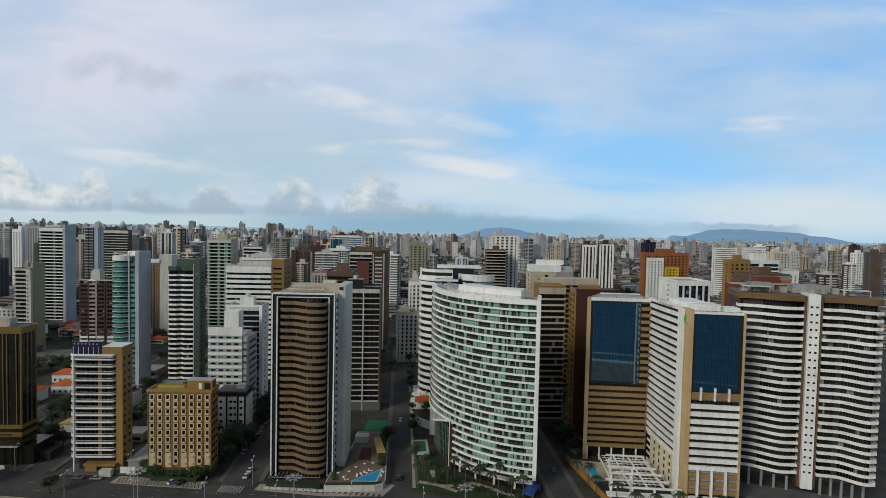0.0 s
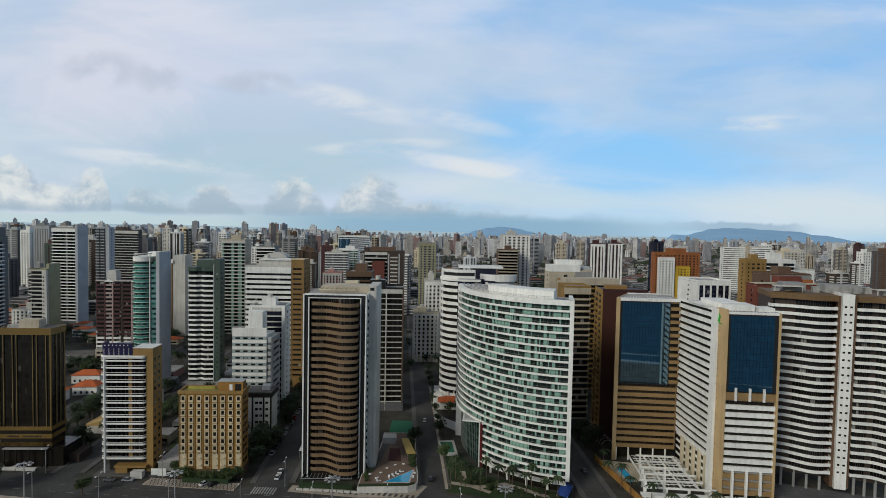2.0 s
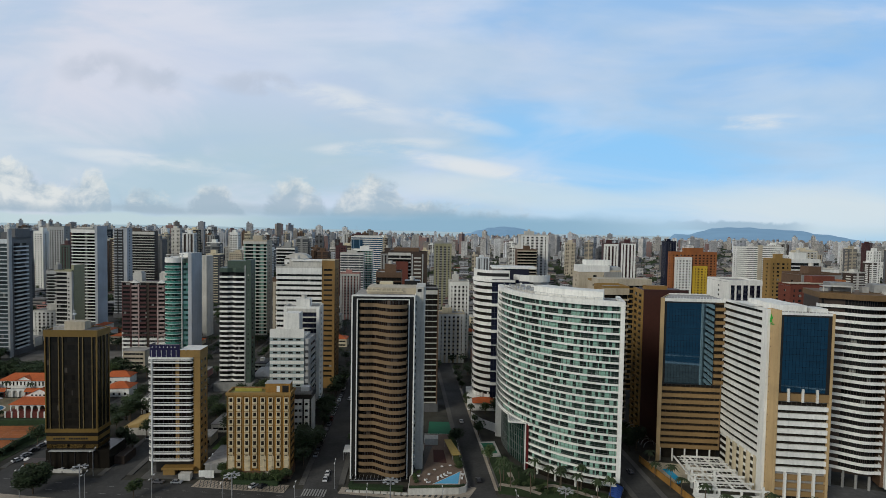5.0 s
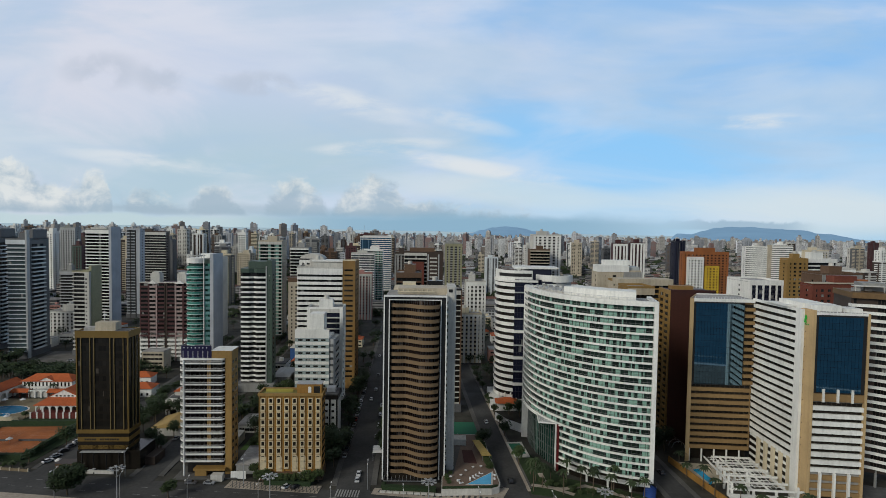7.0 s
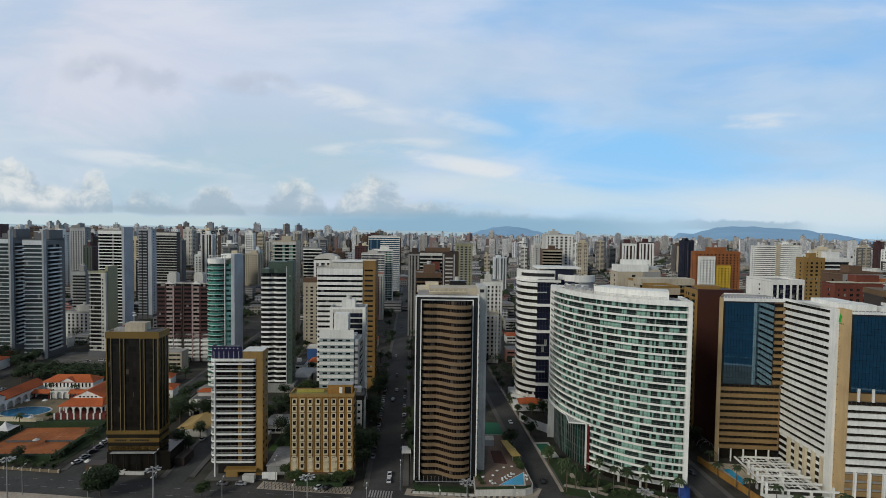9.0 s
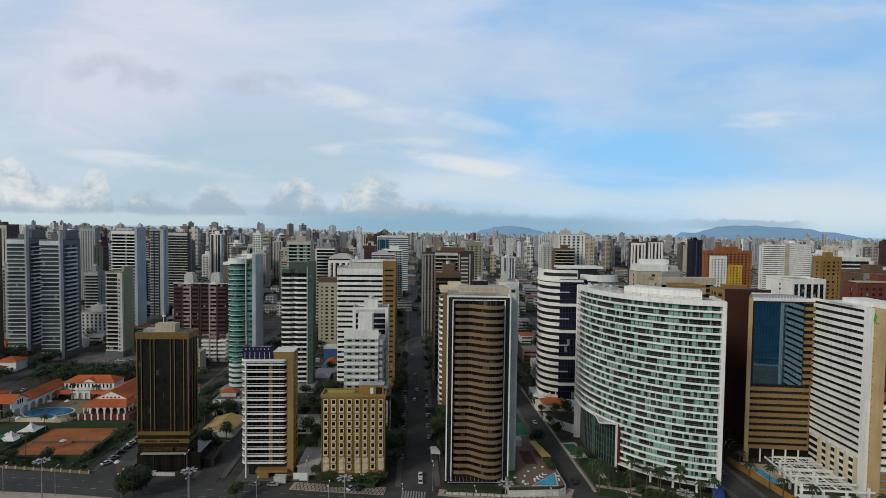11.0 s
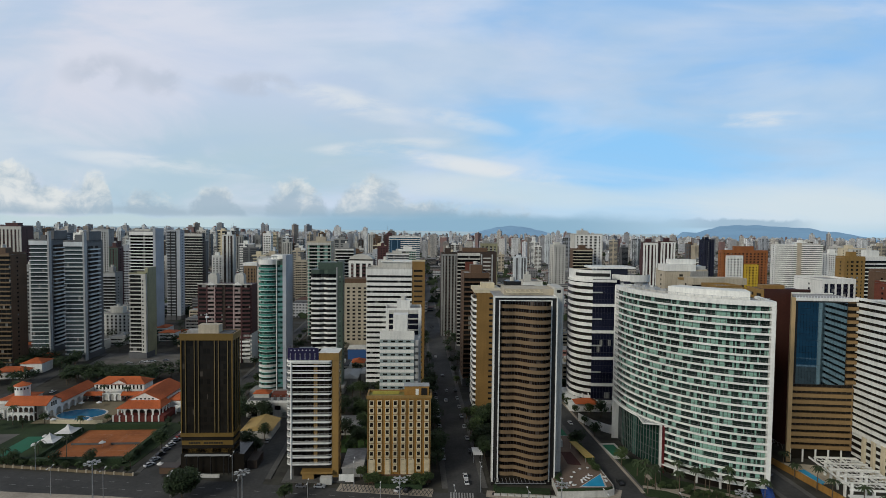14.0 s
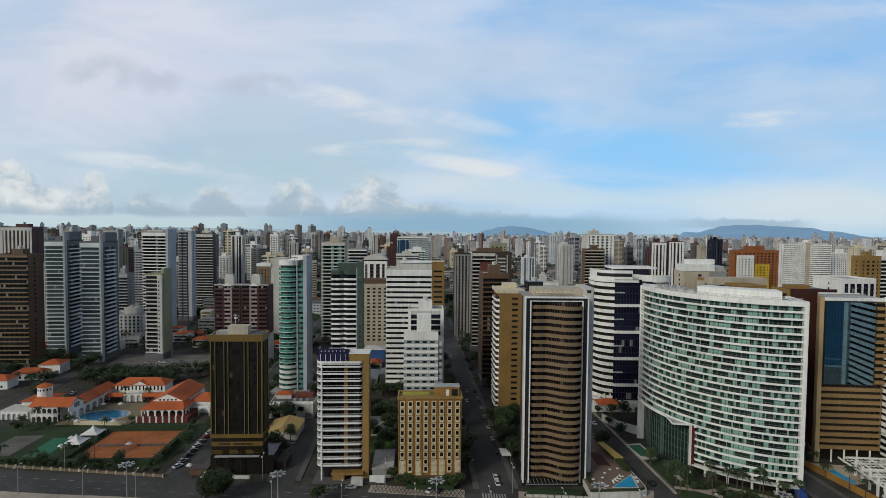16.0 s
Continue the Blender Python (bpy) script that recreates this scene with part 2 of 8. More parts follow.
GOLD = material("gold_cladding", (0.18, 0.112, 0.028), 0.45, 0.2, vary=0.12)
TAN = material("tan_panel", (0.26, 0.165, 0.07), 0.7, streak=0.1, vary=0.1)
YELLOWWALL = material("mustard_render", (0.32, 0.165, 0.038), 0.8, streak=0.25, vary=0.2)
BRONZE = material("bronze_balcony_panel", (0.205, 0.138, 0.076), 0.45, 0.15, vary=0.12, streak=0.1)
BROWN = material("brown_tile", (0.12, 0.07, 0.04), 0.6, streak=0.15)
BROWNDARK = material("dark_brown_tile", (0.050, 0.034, 0.025), 0.5)
BLACKSTONE = material("black_granite", (0.020, 0.019, 0.018), 0.3, vary=0.3)
REDTILE = material("dark_red_tile", (0.13, 0.035, 0.022), 0.6, streak=0.12)
BRICKRED = material("red_brick", (0.15, 0.042, 0.025), 0.8, streak=0.12)
ORANGE = material("orange_tile", (0.29, 0.10, 0.03), 0.7, streak=0.1)
MAROON = material("maroon_tile", (0.070, 0.026, 0.026), 0.6, streak=0.12)
BAYPINK = material("pinkish_grey_render", (0.36, 0.27, 0.25), 0.8, streak=0.15)
PINK = material("pink_render", (0.40, 0.20, 0.17), 0.8, streak=0.15)
GREENWALL = material("dark_green_tile", (0.055, 0.085, 0.065), 0.5, streak=0.1)
NAVY = material("navy_tile", (0.014, 0.015, 0.030), 0.4)
BRIGHTYELLOW = material("yellow_render", (0.55, 0.36, 0.03), 0.75)
CONCRETE = material("roof_concrete", (0.30, 0.29, 0.27), 0.9, vary=0.35, stain=0.3, grain=0.7)
DARKROOF = material("dark_roof_membrane", (0.10, 0.10, 0.10), 0.9, vary=0.4, stain=0.3, grain=0.5)
TERRACOTTA = material("terracotta_roof_tiles", (0.41, 0.095, 0.026), 0.85, vary=0.45, grain=2.5, stain=0.25, bump=0.6)
GLASS = glass_wall("dark_window_glass", (0.018, 0.0185, 0.018), spec=0.2, share=0.035)
GLASSGREY = glass_wall("grey_window_glass", (0.075, 0.08, 0.085), rough=0.12)
GLASSGREEN = glass_wall("green_window_glass", (0.014, 0.026, 0.021), rough=0.1, rnd=0.8, spec=0.2, curtain=(0.25, 0.43, 0.35), share=0.40, cell=(1.1, 1.3, 1.0))
GLASSTEAL = material("teal_balcony_glass", (0.06, 0.235, 0.185), 0.15, vary=0.1, bump=0, spec=0.8, rnd=0.15)
GLASSMAROON = glass_wall("maroon_framed_glass", (0.014, 0.008, 0.006), rough=0.12, rnd=0.6, curtain=(0.12, 0.09, 0.07), share=0.04)
GLASSNAVY = glass_wall("navy_window_glass", (0.012, 0.014, 0.028), rough=0.08, rnd=0.3)
MIRRORBLUE = material("blue_mirror_glass", (0.17, 0.275, 0.345), 0.03, 1.0, vary=0.02, stain=0.05, bump=0.0, rnd=0.06)
GLASSBLUE = glass_wall("blue_office_glass", (0.035, 0.085, 0.14), rough=0.1, rnd=0.4, curtain=(0.12, 0.2, 0.28), share=0.1)
GLASSBLACK = material("black_curtain_glass", (0.016, 0.0135, 0.0105), 0.2, 0.0, vary=0.2, bump=0, spec=0.22, rnd=0.4)
ALU = material("aluminium_rail", (0.16, 0.17, 0.165), 0.5, 0.3, vary=0.1)
STEEL = material("galvanised_steel", (0.40, 0.41, 0.42), 0.45, 0.6, vary=0.15)
WHITEPAINT = material("white_painted_metal", (0.74, 0.74, 0.72), 0.5, vary=0.1)
DARKFRAME = material("dark_window_frame", (0.05, 0.05, 0.05), 0.6)
FLANKGREY = material("dark_grey_tile", (0.11, 0.112, 0.115), 0.6, streak=0.15)
CROWNBLUE = material("dark_navy_glass", (0.016, 0.013, 0.050), 0.3)
# ---------------------------------------------------------------- mesh kit


class Shape:
    """Collects boxes, prisms and ribbons into one mesh; each face keeps the slot that was set when it was added."""

    def __init__(self):
        self.v, self.f, self.s, self.slot = [], [], [], 0

    def add(self, verts, faces):
        k = len(self.v)
        self.v.extend(verts)
        for f in faces:
            self.f.append([k + i for i in f])
            self.s.append(self.slot)
        return self

    def box(self, x0, y0, z0, x1, y1, z1):
        return self.prism([(x0, y0), (x1, y0), (x1, y1), (x0, y1)], z0, z1)

    def prism(self, pts, z0, z1):
        n = len(pts)
        return self.add([(x, y, z0) for x, y in pts] + [(x, y, z1) for x, y in pts],
                        [list(range(n))[::-1], list(range(n, 2 * n))] + [(i, (i + 1) % n, n + (i + 1) % n, n + i) for i in range(n)])

    def ribbon(self, path, thick, z0, z1):
        """An upright band along a path, thick to the left of its way."""
        inner = offset(path, thick)
        n = len(path)
        self.add([(x, y, z0) for x, y in path] + [(x, y, z1) for x, y in path] + [(x, y, z0) for x, y in inner] + [(x, y, z1) for x, y in inner],
                 [(i, i + 1, n + i + 1, n + i) for i in range(n - 1)] + [(2 * n + i + 1, 2 * n + i, 3 * n + i, 3 * n + i + 1) for i in range(n - 1)]
                 + [(n + i, n + i + 1, 3 * n + i + 1, 3 * n + i) for i in range(n - 1)] + [(i + 1, i, 2 * n + i, 2 * n + i + 1) for i in range(n - 1)]
                 + [(0, n, 3 * n, 2 * n), (n - 1, 3 * n - 1, 4 * n - 1, 2 * n - 1)])
        return self

    def cyl(self, x, y, r, z0, z1, n=10, r1=None):
        r1 = r if r1 is None else r1
        a = [2 * math.pi * i / n for i in range(n)]
        return self.add([(x + r * math.cos(q), y + r * math.sin(q), z0) for q in a] + [(x + r1 * math.cos(q), y + r1 * math.sin(q), z1) for q in a],
                        [list(range(n))[::-1], list(range(n, 2 * n))] + [(i, (i + 1) % n, n + (i + 1) % n, n + i) for i in range(n)])

    def beam(self, a, b, r, n=6):
        """A round bar from a to b."""
        a, b = Vector(a), Vector(b)
        q = (b - a).to_track_quat("Z", "Y").to_matrix()
        ring = [q @ Vector((r * math.cos(2 * math.pi * i / n), r * math.sin(2 * math.pi * i / n), 0)) for i in range(n)]
        return self.add([tuple(a + p) for p in ring] + [tuple(b + p) for p in ring],
                        [list(range(n))[::-1], list(range(n, 2 * n))] + [(i, (i + 1) % n, n + (i + 1) % n, n + i) for i in range(n)])

    def hip(self, x0, y0, x1, y1, z, rise, over=0.5, ridge=0.5):
        """A hipped roof over a rectangle, the ridge along its longer side."""
        x0, y0, x1, y1 = x0 - over, y0 - over, x1 + over, y1 + over
        w, d = x1 - x0, y1 - y0
        if w >= d:
            a, b = (x0 + d * ridge, (y0 + y1) / 2, z + rise), (x1 - d * ridge, (y0 + y1) / 2, z + rise)
            fs = [(0, 1, 5, 4), (1, 2, 5), (2, 3, 4, 5), (3, 0, 4), (3, 2, 1, 0)]
        else:
            a, b = ((x0 + x1) / 2, y0 + w * ridge, z + rise), ((x0 + x1) / 2, y1 - w * ridge, z + rise)
            fs = [(0, 1, 4), (1, 2, 5, 4), (2, 3, 5), (3, 0, 4, 5), (3, 2, 1, 0)]
        return self.add([(x0, y0, z), (x1, y0, z), (x1, y1, z), (x0, y1, z), a, b], fs)

    def mesh(self, name, *mats):
        me = bpy.data.meshes.new(name)
        me.from_pydata(self.v, [], self.f)
        for m in mats:
            me.materials.append(m)
        if len(mats) > 1:
            me.polygons.foreach_set("material_index", self.s)
        me.update()
        return me


def offset(path, t):
    """The path moved by t to its left."""
    out = []
    for i, p in enumerate(path):
        a, b = path[max(i - 1, 0)], path[min(i + 1, len(path) - 1)]
        dx, dy = b[0] - a[0], b[1] - a[1]
        k = math.hypot(dx, dy) or 1
        out.append((p[0] - dy / k * t, p[1] + dx / k * t))
    return out


def part(name, shape, mats, parent, label="", at=(0, 0, 0), turn=0.0):
    """One mesh object under a thing or a part. shape: a Shape, or a mesh that is shared."""
    if isinstance(shape, Shape):
        shape = shape.mesh(name, *(mats if isinstance(mats, tuple) else (mats,)))
    ob = new(name, shape)
    ob.parent = parent
    ob.matrix_basis = pose(*at, 0, 0, turn)
    if label:
        tagged(ob, label)
    return ob


def thing(name, label, category, x, y, z=0.0, turn=0.0, group="", kind=""):
    e = new(name)
    e.matrix_basis = pose(x, y, z, 0, 0, turn)
    return tagged(e, label, category, group, kind)


def repeat(name, me, parent, places, label="", far=False):
    """The same mesh at several places: parts of their own, or, far off, one joined part of kind stuff."""
    if not far:
        return [part(name, me, None, parent, label, at=p) for p in places]
    s = Shape()
    vs = [tuple(v.co) for v in me.vertices]
    fs = [tuple(p.vertices) for p in me.polygons]
    for x, y, z in places:
        s.add([(a + x, b + y, c + z) for a, b, c in vs], fs)
    s.s = [p.material_index for p in me.polygons] * len(places)
    return [tagged(part(name + "_field", s, tuple(me.materials), parent), kind="stuff")]


def shaped(*args):
    return Shape().box(*args)


def pane_row(x0, x1, y, z0, z1, n, bar=0.07, deep=0.1):
    """A strip of n panes with bars proud between them, in one folded sheet: slot 0 the glass, slot 1 the bars."""
    return pane_strip([(x0 + (x1 - x0) * i / n, y) for i in range(n + 1)], z0, z1, bar)


def pane_strip(pts, z0, z1, bar=0.07, proud=0.06):
    s, prof, slots = Shape(), [], []
    front = offset(pts, -proud)
    for i, (p, q) in enumerate(zip(pts, front)):
        j = min(i, len(pts) - 2)
        dx, dy = pts[j + 1][0] - pts[j][0], pts[j + 1][1] - pts[j][1]
        k = math.hypot(dx, dy)
        ux, uy = dx / k * bar, dy / k * bar
        prof += [(p[0] - ux, p[1] - uy), (q[0] - ux, q[1] - uy), (q[0] + ux, q[1] + uy), (p[0] + ux, p[1] + uy)]
        slots += [1, 1, 1, 0]
    n = len(prof)
    s.add([(x, y, z0) for x, y in prof] + [(x, y, z1) for x, y in prof], [(i, i + 1, n + i + 1, n + i) for i in range(n - 1)])
    s.s = slots[:n - 1]
    return s


def arc(cx, cy, r, a0, a1, n):
    return [(cx + r * math.cos(radians(a0 + (a1 - a0) * i / n)), cy + r * math.sin(radians(a0 + (a1 - a0) * i / n))) for i in range(n + 1)]


rng = random.Random(7)

# ---------------------------------------------------------------- ordinary towers


def roof_top(e, w, d, h, wall, extra=1, tank=True):
    """Parapet, roof slab, lift house, tank and aerial on a flat roof."""
    p = Shape()
    for b in ((0, 0, w, 0.3), (0, d - 0.3, w, d), (0, 0.3, 0.3, d - 0.3), (w - 0.3, 0.3, w, d - 0.3)):
        p.box(b[0], b[1], h, b[2], b[3], h + 1.1)
    part("parapet", p, wall, e)
    part("roof", shaped(0.3, 0.3, h - 0.2, w - 0.3, d - 0.3, h + 0.05), CONCRETE, e)
    if extra:
        a = w * rng.uniform(0.15, 0.4)
        lw = w * rng.uniform(0.3, 0.45)
        hh = rng.uniform(3.5, 6)
        part("lift_house", shaped(a, d * 0.35, h, a + lw, d * 0.75, h + hh), wall, e)
        if tank:
            part("water_tank", Shape().cyl(a + lw * 0.5, d * 0.55, min(lw, 4) * 0.35, h + hh, h + hh + 2, 12), OFFWHITE, e)
    if extra > 1:
        part("aerial", Shape().beam((a + 1, d * 0.5, h + hh), (a + 1, d * 0.5, h + hh + 7), 0.12), STEEL, e)


def side_windows(e, w, d, zs, fh, cols, side, glass, frame):
    """Small windows with a sill up one flank (side 1: the right, -1: the left)."""
    x = w if side > 0 else 0
    s = shaped(x - 0.05, -0.65, 0.95, x + 0.05, 0.65, 2.15)
    s.slot = 1
    s.box(x - 0.12, -0.8, 0.8, x + 0.12, 0.8, 0.95)
    me = s.mesh("window", glass, frame)
    if cols:
        repeat("side_window", me, e, [(0, d * c, z) for c in cols for z in zs], far=e.location.y > 400)


def resample(path, step):
    """The path with points about step apart."""
    out = [path[0]]
    for a, b in zip(path, path[1:]):
        n = max(1, round(math.hypot(b[0] - a[0], b[1] - a[1]) / step))
        out += [(a[0] + (b[0] - a[0]) * i / n, a[1] + (b[1] - a[1]) * i / n) for i in range(1, n + 1)]
    return out


def balcony_mesh(path, para, mat, setback=1.3, slab=0.25, drop=0.0, thick=0.16, rail=0.0):
    """Slab and parapet along a front path; rail: a bar floating over the parapet."""
    s = Shape().ribbon(path, thick, -slab - drop, para)
    inner = offset(path, setback)
    n = len(path)
    p, q = offset(path, thick), inner
    s.add([(x, y, -slab) for x, y in p] + [(x, y, -slab) for x, y in q] + [(x, y, 0) for x, y in p] + [(x, y, 0) for x, y in q],
          [(i + 1, i, n + i, n + i + 1) for i in range(n - 1)] + [(2 * n + i, 2 * n + i + 1, 3 * n + i + 1, 3 * n + i) for i in range(n - 1)])
    if rail:
        s.ribbon(path, 0.1, para + rail - 0.16, para + rail)
    return s.mesh("balcony", mat)


def window_mesh(path, z0, z1, glass, frame, step=1.7, bar=0.07):
    """A strip of panes along a path with bars between them."""
    return pane_strip(resample(path, step), z0, z1, bar).mesh("window", glass, frame)


def floors(e, path, zs, fh, para, band, glass, frame, setback=1.3, step=1.7, slab=0.25, drop=0.0, rail=0.0, blabel="", wlabel=""):
    bal = balcony_mesh(path, para, band, setback, slab, drop, rail=rail)
    win = window_mesh(offset(path, setback), 0.0, fh - slab, glass, frame, step)
    for z in zs:
        part("balcony", bal, None, e, blabel, at=(0, 0, z))
        part("window", win, None, e, wlabel, at=(0, 0, z))


def banded(label, x, y, w, d, h, wall, band, glass=GLASS, fh=3.0, base=5.0, turn=GRID, panes=7, parapet=0.72, sides=(0.45,), side=1, group="towers of the seafront quarter", extra=1, gap=0.0, pier=0.0, flank=None, name="apartment_building"):
    """A tower with a full-width balcony or spandrel band on each floor. (x, y): its front left corner. gap: a closed wall strip at the right."""
    e = thing(name, label, "building", x, y, 0, turn, group)
    bw = w - gap
    part("body", shaped(0, 1.5, 0, w, d, h - 0.2), flank or wall, e)
    if gap:
        part("stair_wall", shaped(bw, -0.1, 0, w, 1.5, h), flank or wall, e)
    zs = [base + fh * i for i in range(int((h - base - 0.5) / fh))]
    bal = shaped(0, 0, -0.25, bw, 1.5, 0.0).box(0, 0, 0, bw, 0.15, parapet).box(0, 0.15, 0, 0.15, 1.5, parapet).box(bw - 0.15, 0.15, 0, bw, 1.5, parapet).mesh("balcony", band)
    win = pane_row(0.3, bw - 0.3, 1.4, 0.05, fh - 0.3, panes, 0.05).mesh("window", glass, DARKFRAME)
    far = y > 430
    repeat("balcony", bal, e, [(0, 0, z) for z in zs], far=far)
    repeat("window", win, e, [(0, 0, z) for z in zs], far=far)
    if pier:
        for k in (0, 1):
            px = (bw - pier) * k
            part("pier", shaped(px, -0.15, 0, px + pier, 1.5, h), flank or wall, e)
    part("top_band", shaped(-0.05, -0.05, zs[-1] + fh - 0.25, bw + 0.05, 1.55, h), band, e)
    # Plinth coloured dark in place of the shade round the tower's foot.
    part("plinth", shaped(-0.5, -0.3, 0, w + 0.5, d + 0.5, base - 0.6), FLANKGREY, e)
    side_windows(e, w, d, zs, fh, sides, side, glass, wall)
    roof_top(e, w, d, h, wall, extra)
    return e


def gridded(label, x, y, w, d, h, wall, pierm, glass=GLASS, fh=3.0, base=5.0, turn=GRID, cols=6, share=0.5, sill=1.0, sides=(0.45,), side=1, group="towers of the seafront quarter", extra=1, recess=0.35, spandrel=None, name="apartment_building"):
    """A tower with piers and spandrels and a window in each bay of each floor."""
    e = thing(name, label, "building", x, y, 0, turn, group)
    part("body", shaped(0, recess, 0, w, d, h - 0.2), wall, e)
    zs = [base + fh * i for i in range(int((h - base - 0.5) / fh))]
    bay = w / cols
    pw = bay * (1 - share)
    sp = shaped(0, 0.06, -0.5, w, recess, sill).mesh("spandrel", spandrel or wall)
    pr = shaped(-pw / 2, 0, 0, pw / 2, recess, h).mesh("pier", pierm)
    wm = pane_row(pw / 2, w - pw / 2, recess - 0.08, sill, fh - 0.5, cols * 2, 0.05).mesh("window", glass, DARKFRAME)
    far = y > 430
    repeat("spandrel", sp, e, [(0, 0, z) for z in zs], far=far)
    repeat("window", wm, e, [(0, 0, z) for z in zs], far=far)
    repeat("pier", pr, e, [(min(max(c * bay, pw / 2), w - pw / 2), 0, 0) for c in range(cols + 1)], far=far)
    part("cornice", shaped(-0.05, -0.05, zs[-1] + fh - 0.5, w + 0.05, recess + 0.1, h), pierm, e)
    side_windows(e, w, d, zs, fh, sides, side, glass, wall)
    roof_top(e, w, d, h, wall, extra)
    return e


# ---------------------------------------------------------------- ground, streets, sea


def ground():
    s = Shape()
    xs = [-16000, -5000, -2500, -1500, -900, -500, -250, 0, 250, 500, 900, 1500, 2500, 5000, 16000]
    ys = [100, 150, 200, 400, 800, 1300, 2000, 2800, 3600, 5000, 16000]

    def lift(y):
        return -0.15 if y < 1300 or y > 6000 else 6 * ((y - 1300) / 3690) ** 1.1
    s.add([(x, y, lift(y)) for y in ys for x in xs], [(j * 15 + i, j * 15 + i + 1, j * 15 + 16 + i, j * 15 + 15 + i) for j in range(len(ys) - 1) for i in range(14)])
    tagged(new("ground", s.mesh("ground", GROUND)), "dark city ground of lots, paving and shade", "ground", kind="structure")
    sea = Shape().add([(-6000, -6000, -1.2), (6000, -6000, -1.2), (6000, 60, -1.2), (-6000, 60, -1.2)], [(0, 1, 2, 3)])
    tagged(new("water", sea.mesh("water", SEA)), "blue-green sea off the beach", "sea", kind="structure")
    b = Shape()
    n = 40
    ring = [(-1500 + 3000 * i / n, 37 + 5 * math.sin(i * 0.9) + 3 * math.sin(i * 2.3)) for i in range(n + 1)]
    for k, (y0, y1) in enumerate(((-24, -20), (-4, 6))):
        wave = [(x, y + 4 * math.sin(i * 1.7 + k * 2.0)) for i, (x, y) in enumerate(ring)]
        b.add([(x, y + y0, -1.17) for x, y in wave] + [(x, y + y1 - 3 * math.sin(i * 2.9 + k), -1.0) for i, (x, y) in enumerate(wave)],
              [(i, i + 1, n + 2 + i, n + 1 + i) for i in range(n)])
    tagged(new("surf", b.mesh("surf", FOAM)), "white line of breaking surf on the beach", "surf", kind="structure")
    b2 = Shape().add([(x, y + 5, -1.01) for x, y in ring] + [(x, 125, -0.05) for x, y in ring], [(i, i + 1, n + 2 + i, n + 1 + i) for i in range(n)])
    tagged(new("beach", b2.mesh("beach", SAND)), "dull brown wet sand beach", "beach", kind="structure")


# Dark base colour that takes in shade along with lots and paving.
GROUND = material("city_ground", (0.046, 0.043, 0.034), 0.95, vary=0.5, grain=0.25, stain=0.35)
SEA = material("sea_water", (0.030, 0.115, 0.175), 0.75, vary=0.3, grain=0.05, bump=0.6)
FOAM = material("sea_foam", (0.6, 0.62, 0.62), 0.8)
SAND = material("beach_sand", (0.20, 0.18, 0.155), 0.95, vary=0.3, grain=0.2)
ASPHALT = material("asphalt", (0.054, 0.053, 0.051), 0.9, vary=0.35, grain=0.8, stain=0.25)
PAVING = material("pavement_slabs", (0.10, 0.096, 0.088), 0.9, vary=0.3, grain=1.2, stain=0.2)
MOSAIC = material("pale_mosaic_paving", (0.36, 0.31, 0.25), 0.9, vary=0.3, grain=1.2, stain=0.2)
LAWN = material("lawn_grass", (0.022, 0.040, 0.012), 0.95, vary=0.5, grain=1.5, stain=0.3, bump=0.5)
ROADPAINT = material("road_paint", (0.33, 0.33, 0.315), 0.8, vary=0.5, grain=3)
ground()

ROAD = [(-520, 234), (-400, 219), (-272, 202), (-206, 197.5), (-150, 192), (-85, 188), (-20, 186), (40, 178), (100, 163), (180, 138), (300, 95)]


def strip(name, path, w0, w1, z0, z1, mat, label, cat, kind="structure"):
    """A flat strip of thickness z0..z1 along a path, from w0 to w1 to its left."""
    a, b = offset(path, w0), offset(path, w1)
    n = len(a)
    s = Shape()
    v = [(x, y, z1) for x, y in a] + [(x, y, z1) for x, y in b] + [(x, y, z0) for x, y in a] + [(x, y, z0) for x, y in b]
    f = [(i, i + 1, n + i + 1, n + i) for i in range(n - 1)] + [(2 * n + i, 2 * n + i + 1, i + 1, i) for i in range(n - 1)] + [(n + i, n + i + 1, 3 * n + i + 1, 3 * n + i) for i in range(n - 1)]
    f += [(0, n, 3 * n, 2 * n), (n - 1, 3 * n - 1, 4 * n - 1, 2 * n - 1)][0:2]
    s.add(v, f)
    return tagged(new(name, s.mesh(name, mat)), label, cat, kind=kind)


def smooth(path, k=6):
    """A finer path through the same points."""
    out = []
    for i in range(len(path) - 1):
        p = [Vector(path[min(max(i + j, 0), len(path) - 1)]) for j in (-1, 0, 1, 2)]
        for q in range(k):
            t = q / k
            v = 0.5 * ((2 * p[1]) + (p[2] - p[0]) * t + (2 * p[0] - 5 * p[1] + 4 * p[2] - p[3]) * t * t + (3 * p[1] - p[0] - 3 * p[2] + p[3]) * t ** 3)
            out.append((v.x, v.y))
    out.append(tuple(path[-1]))
    return out


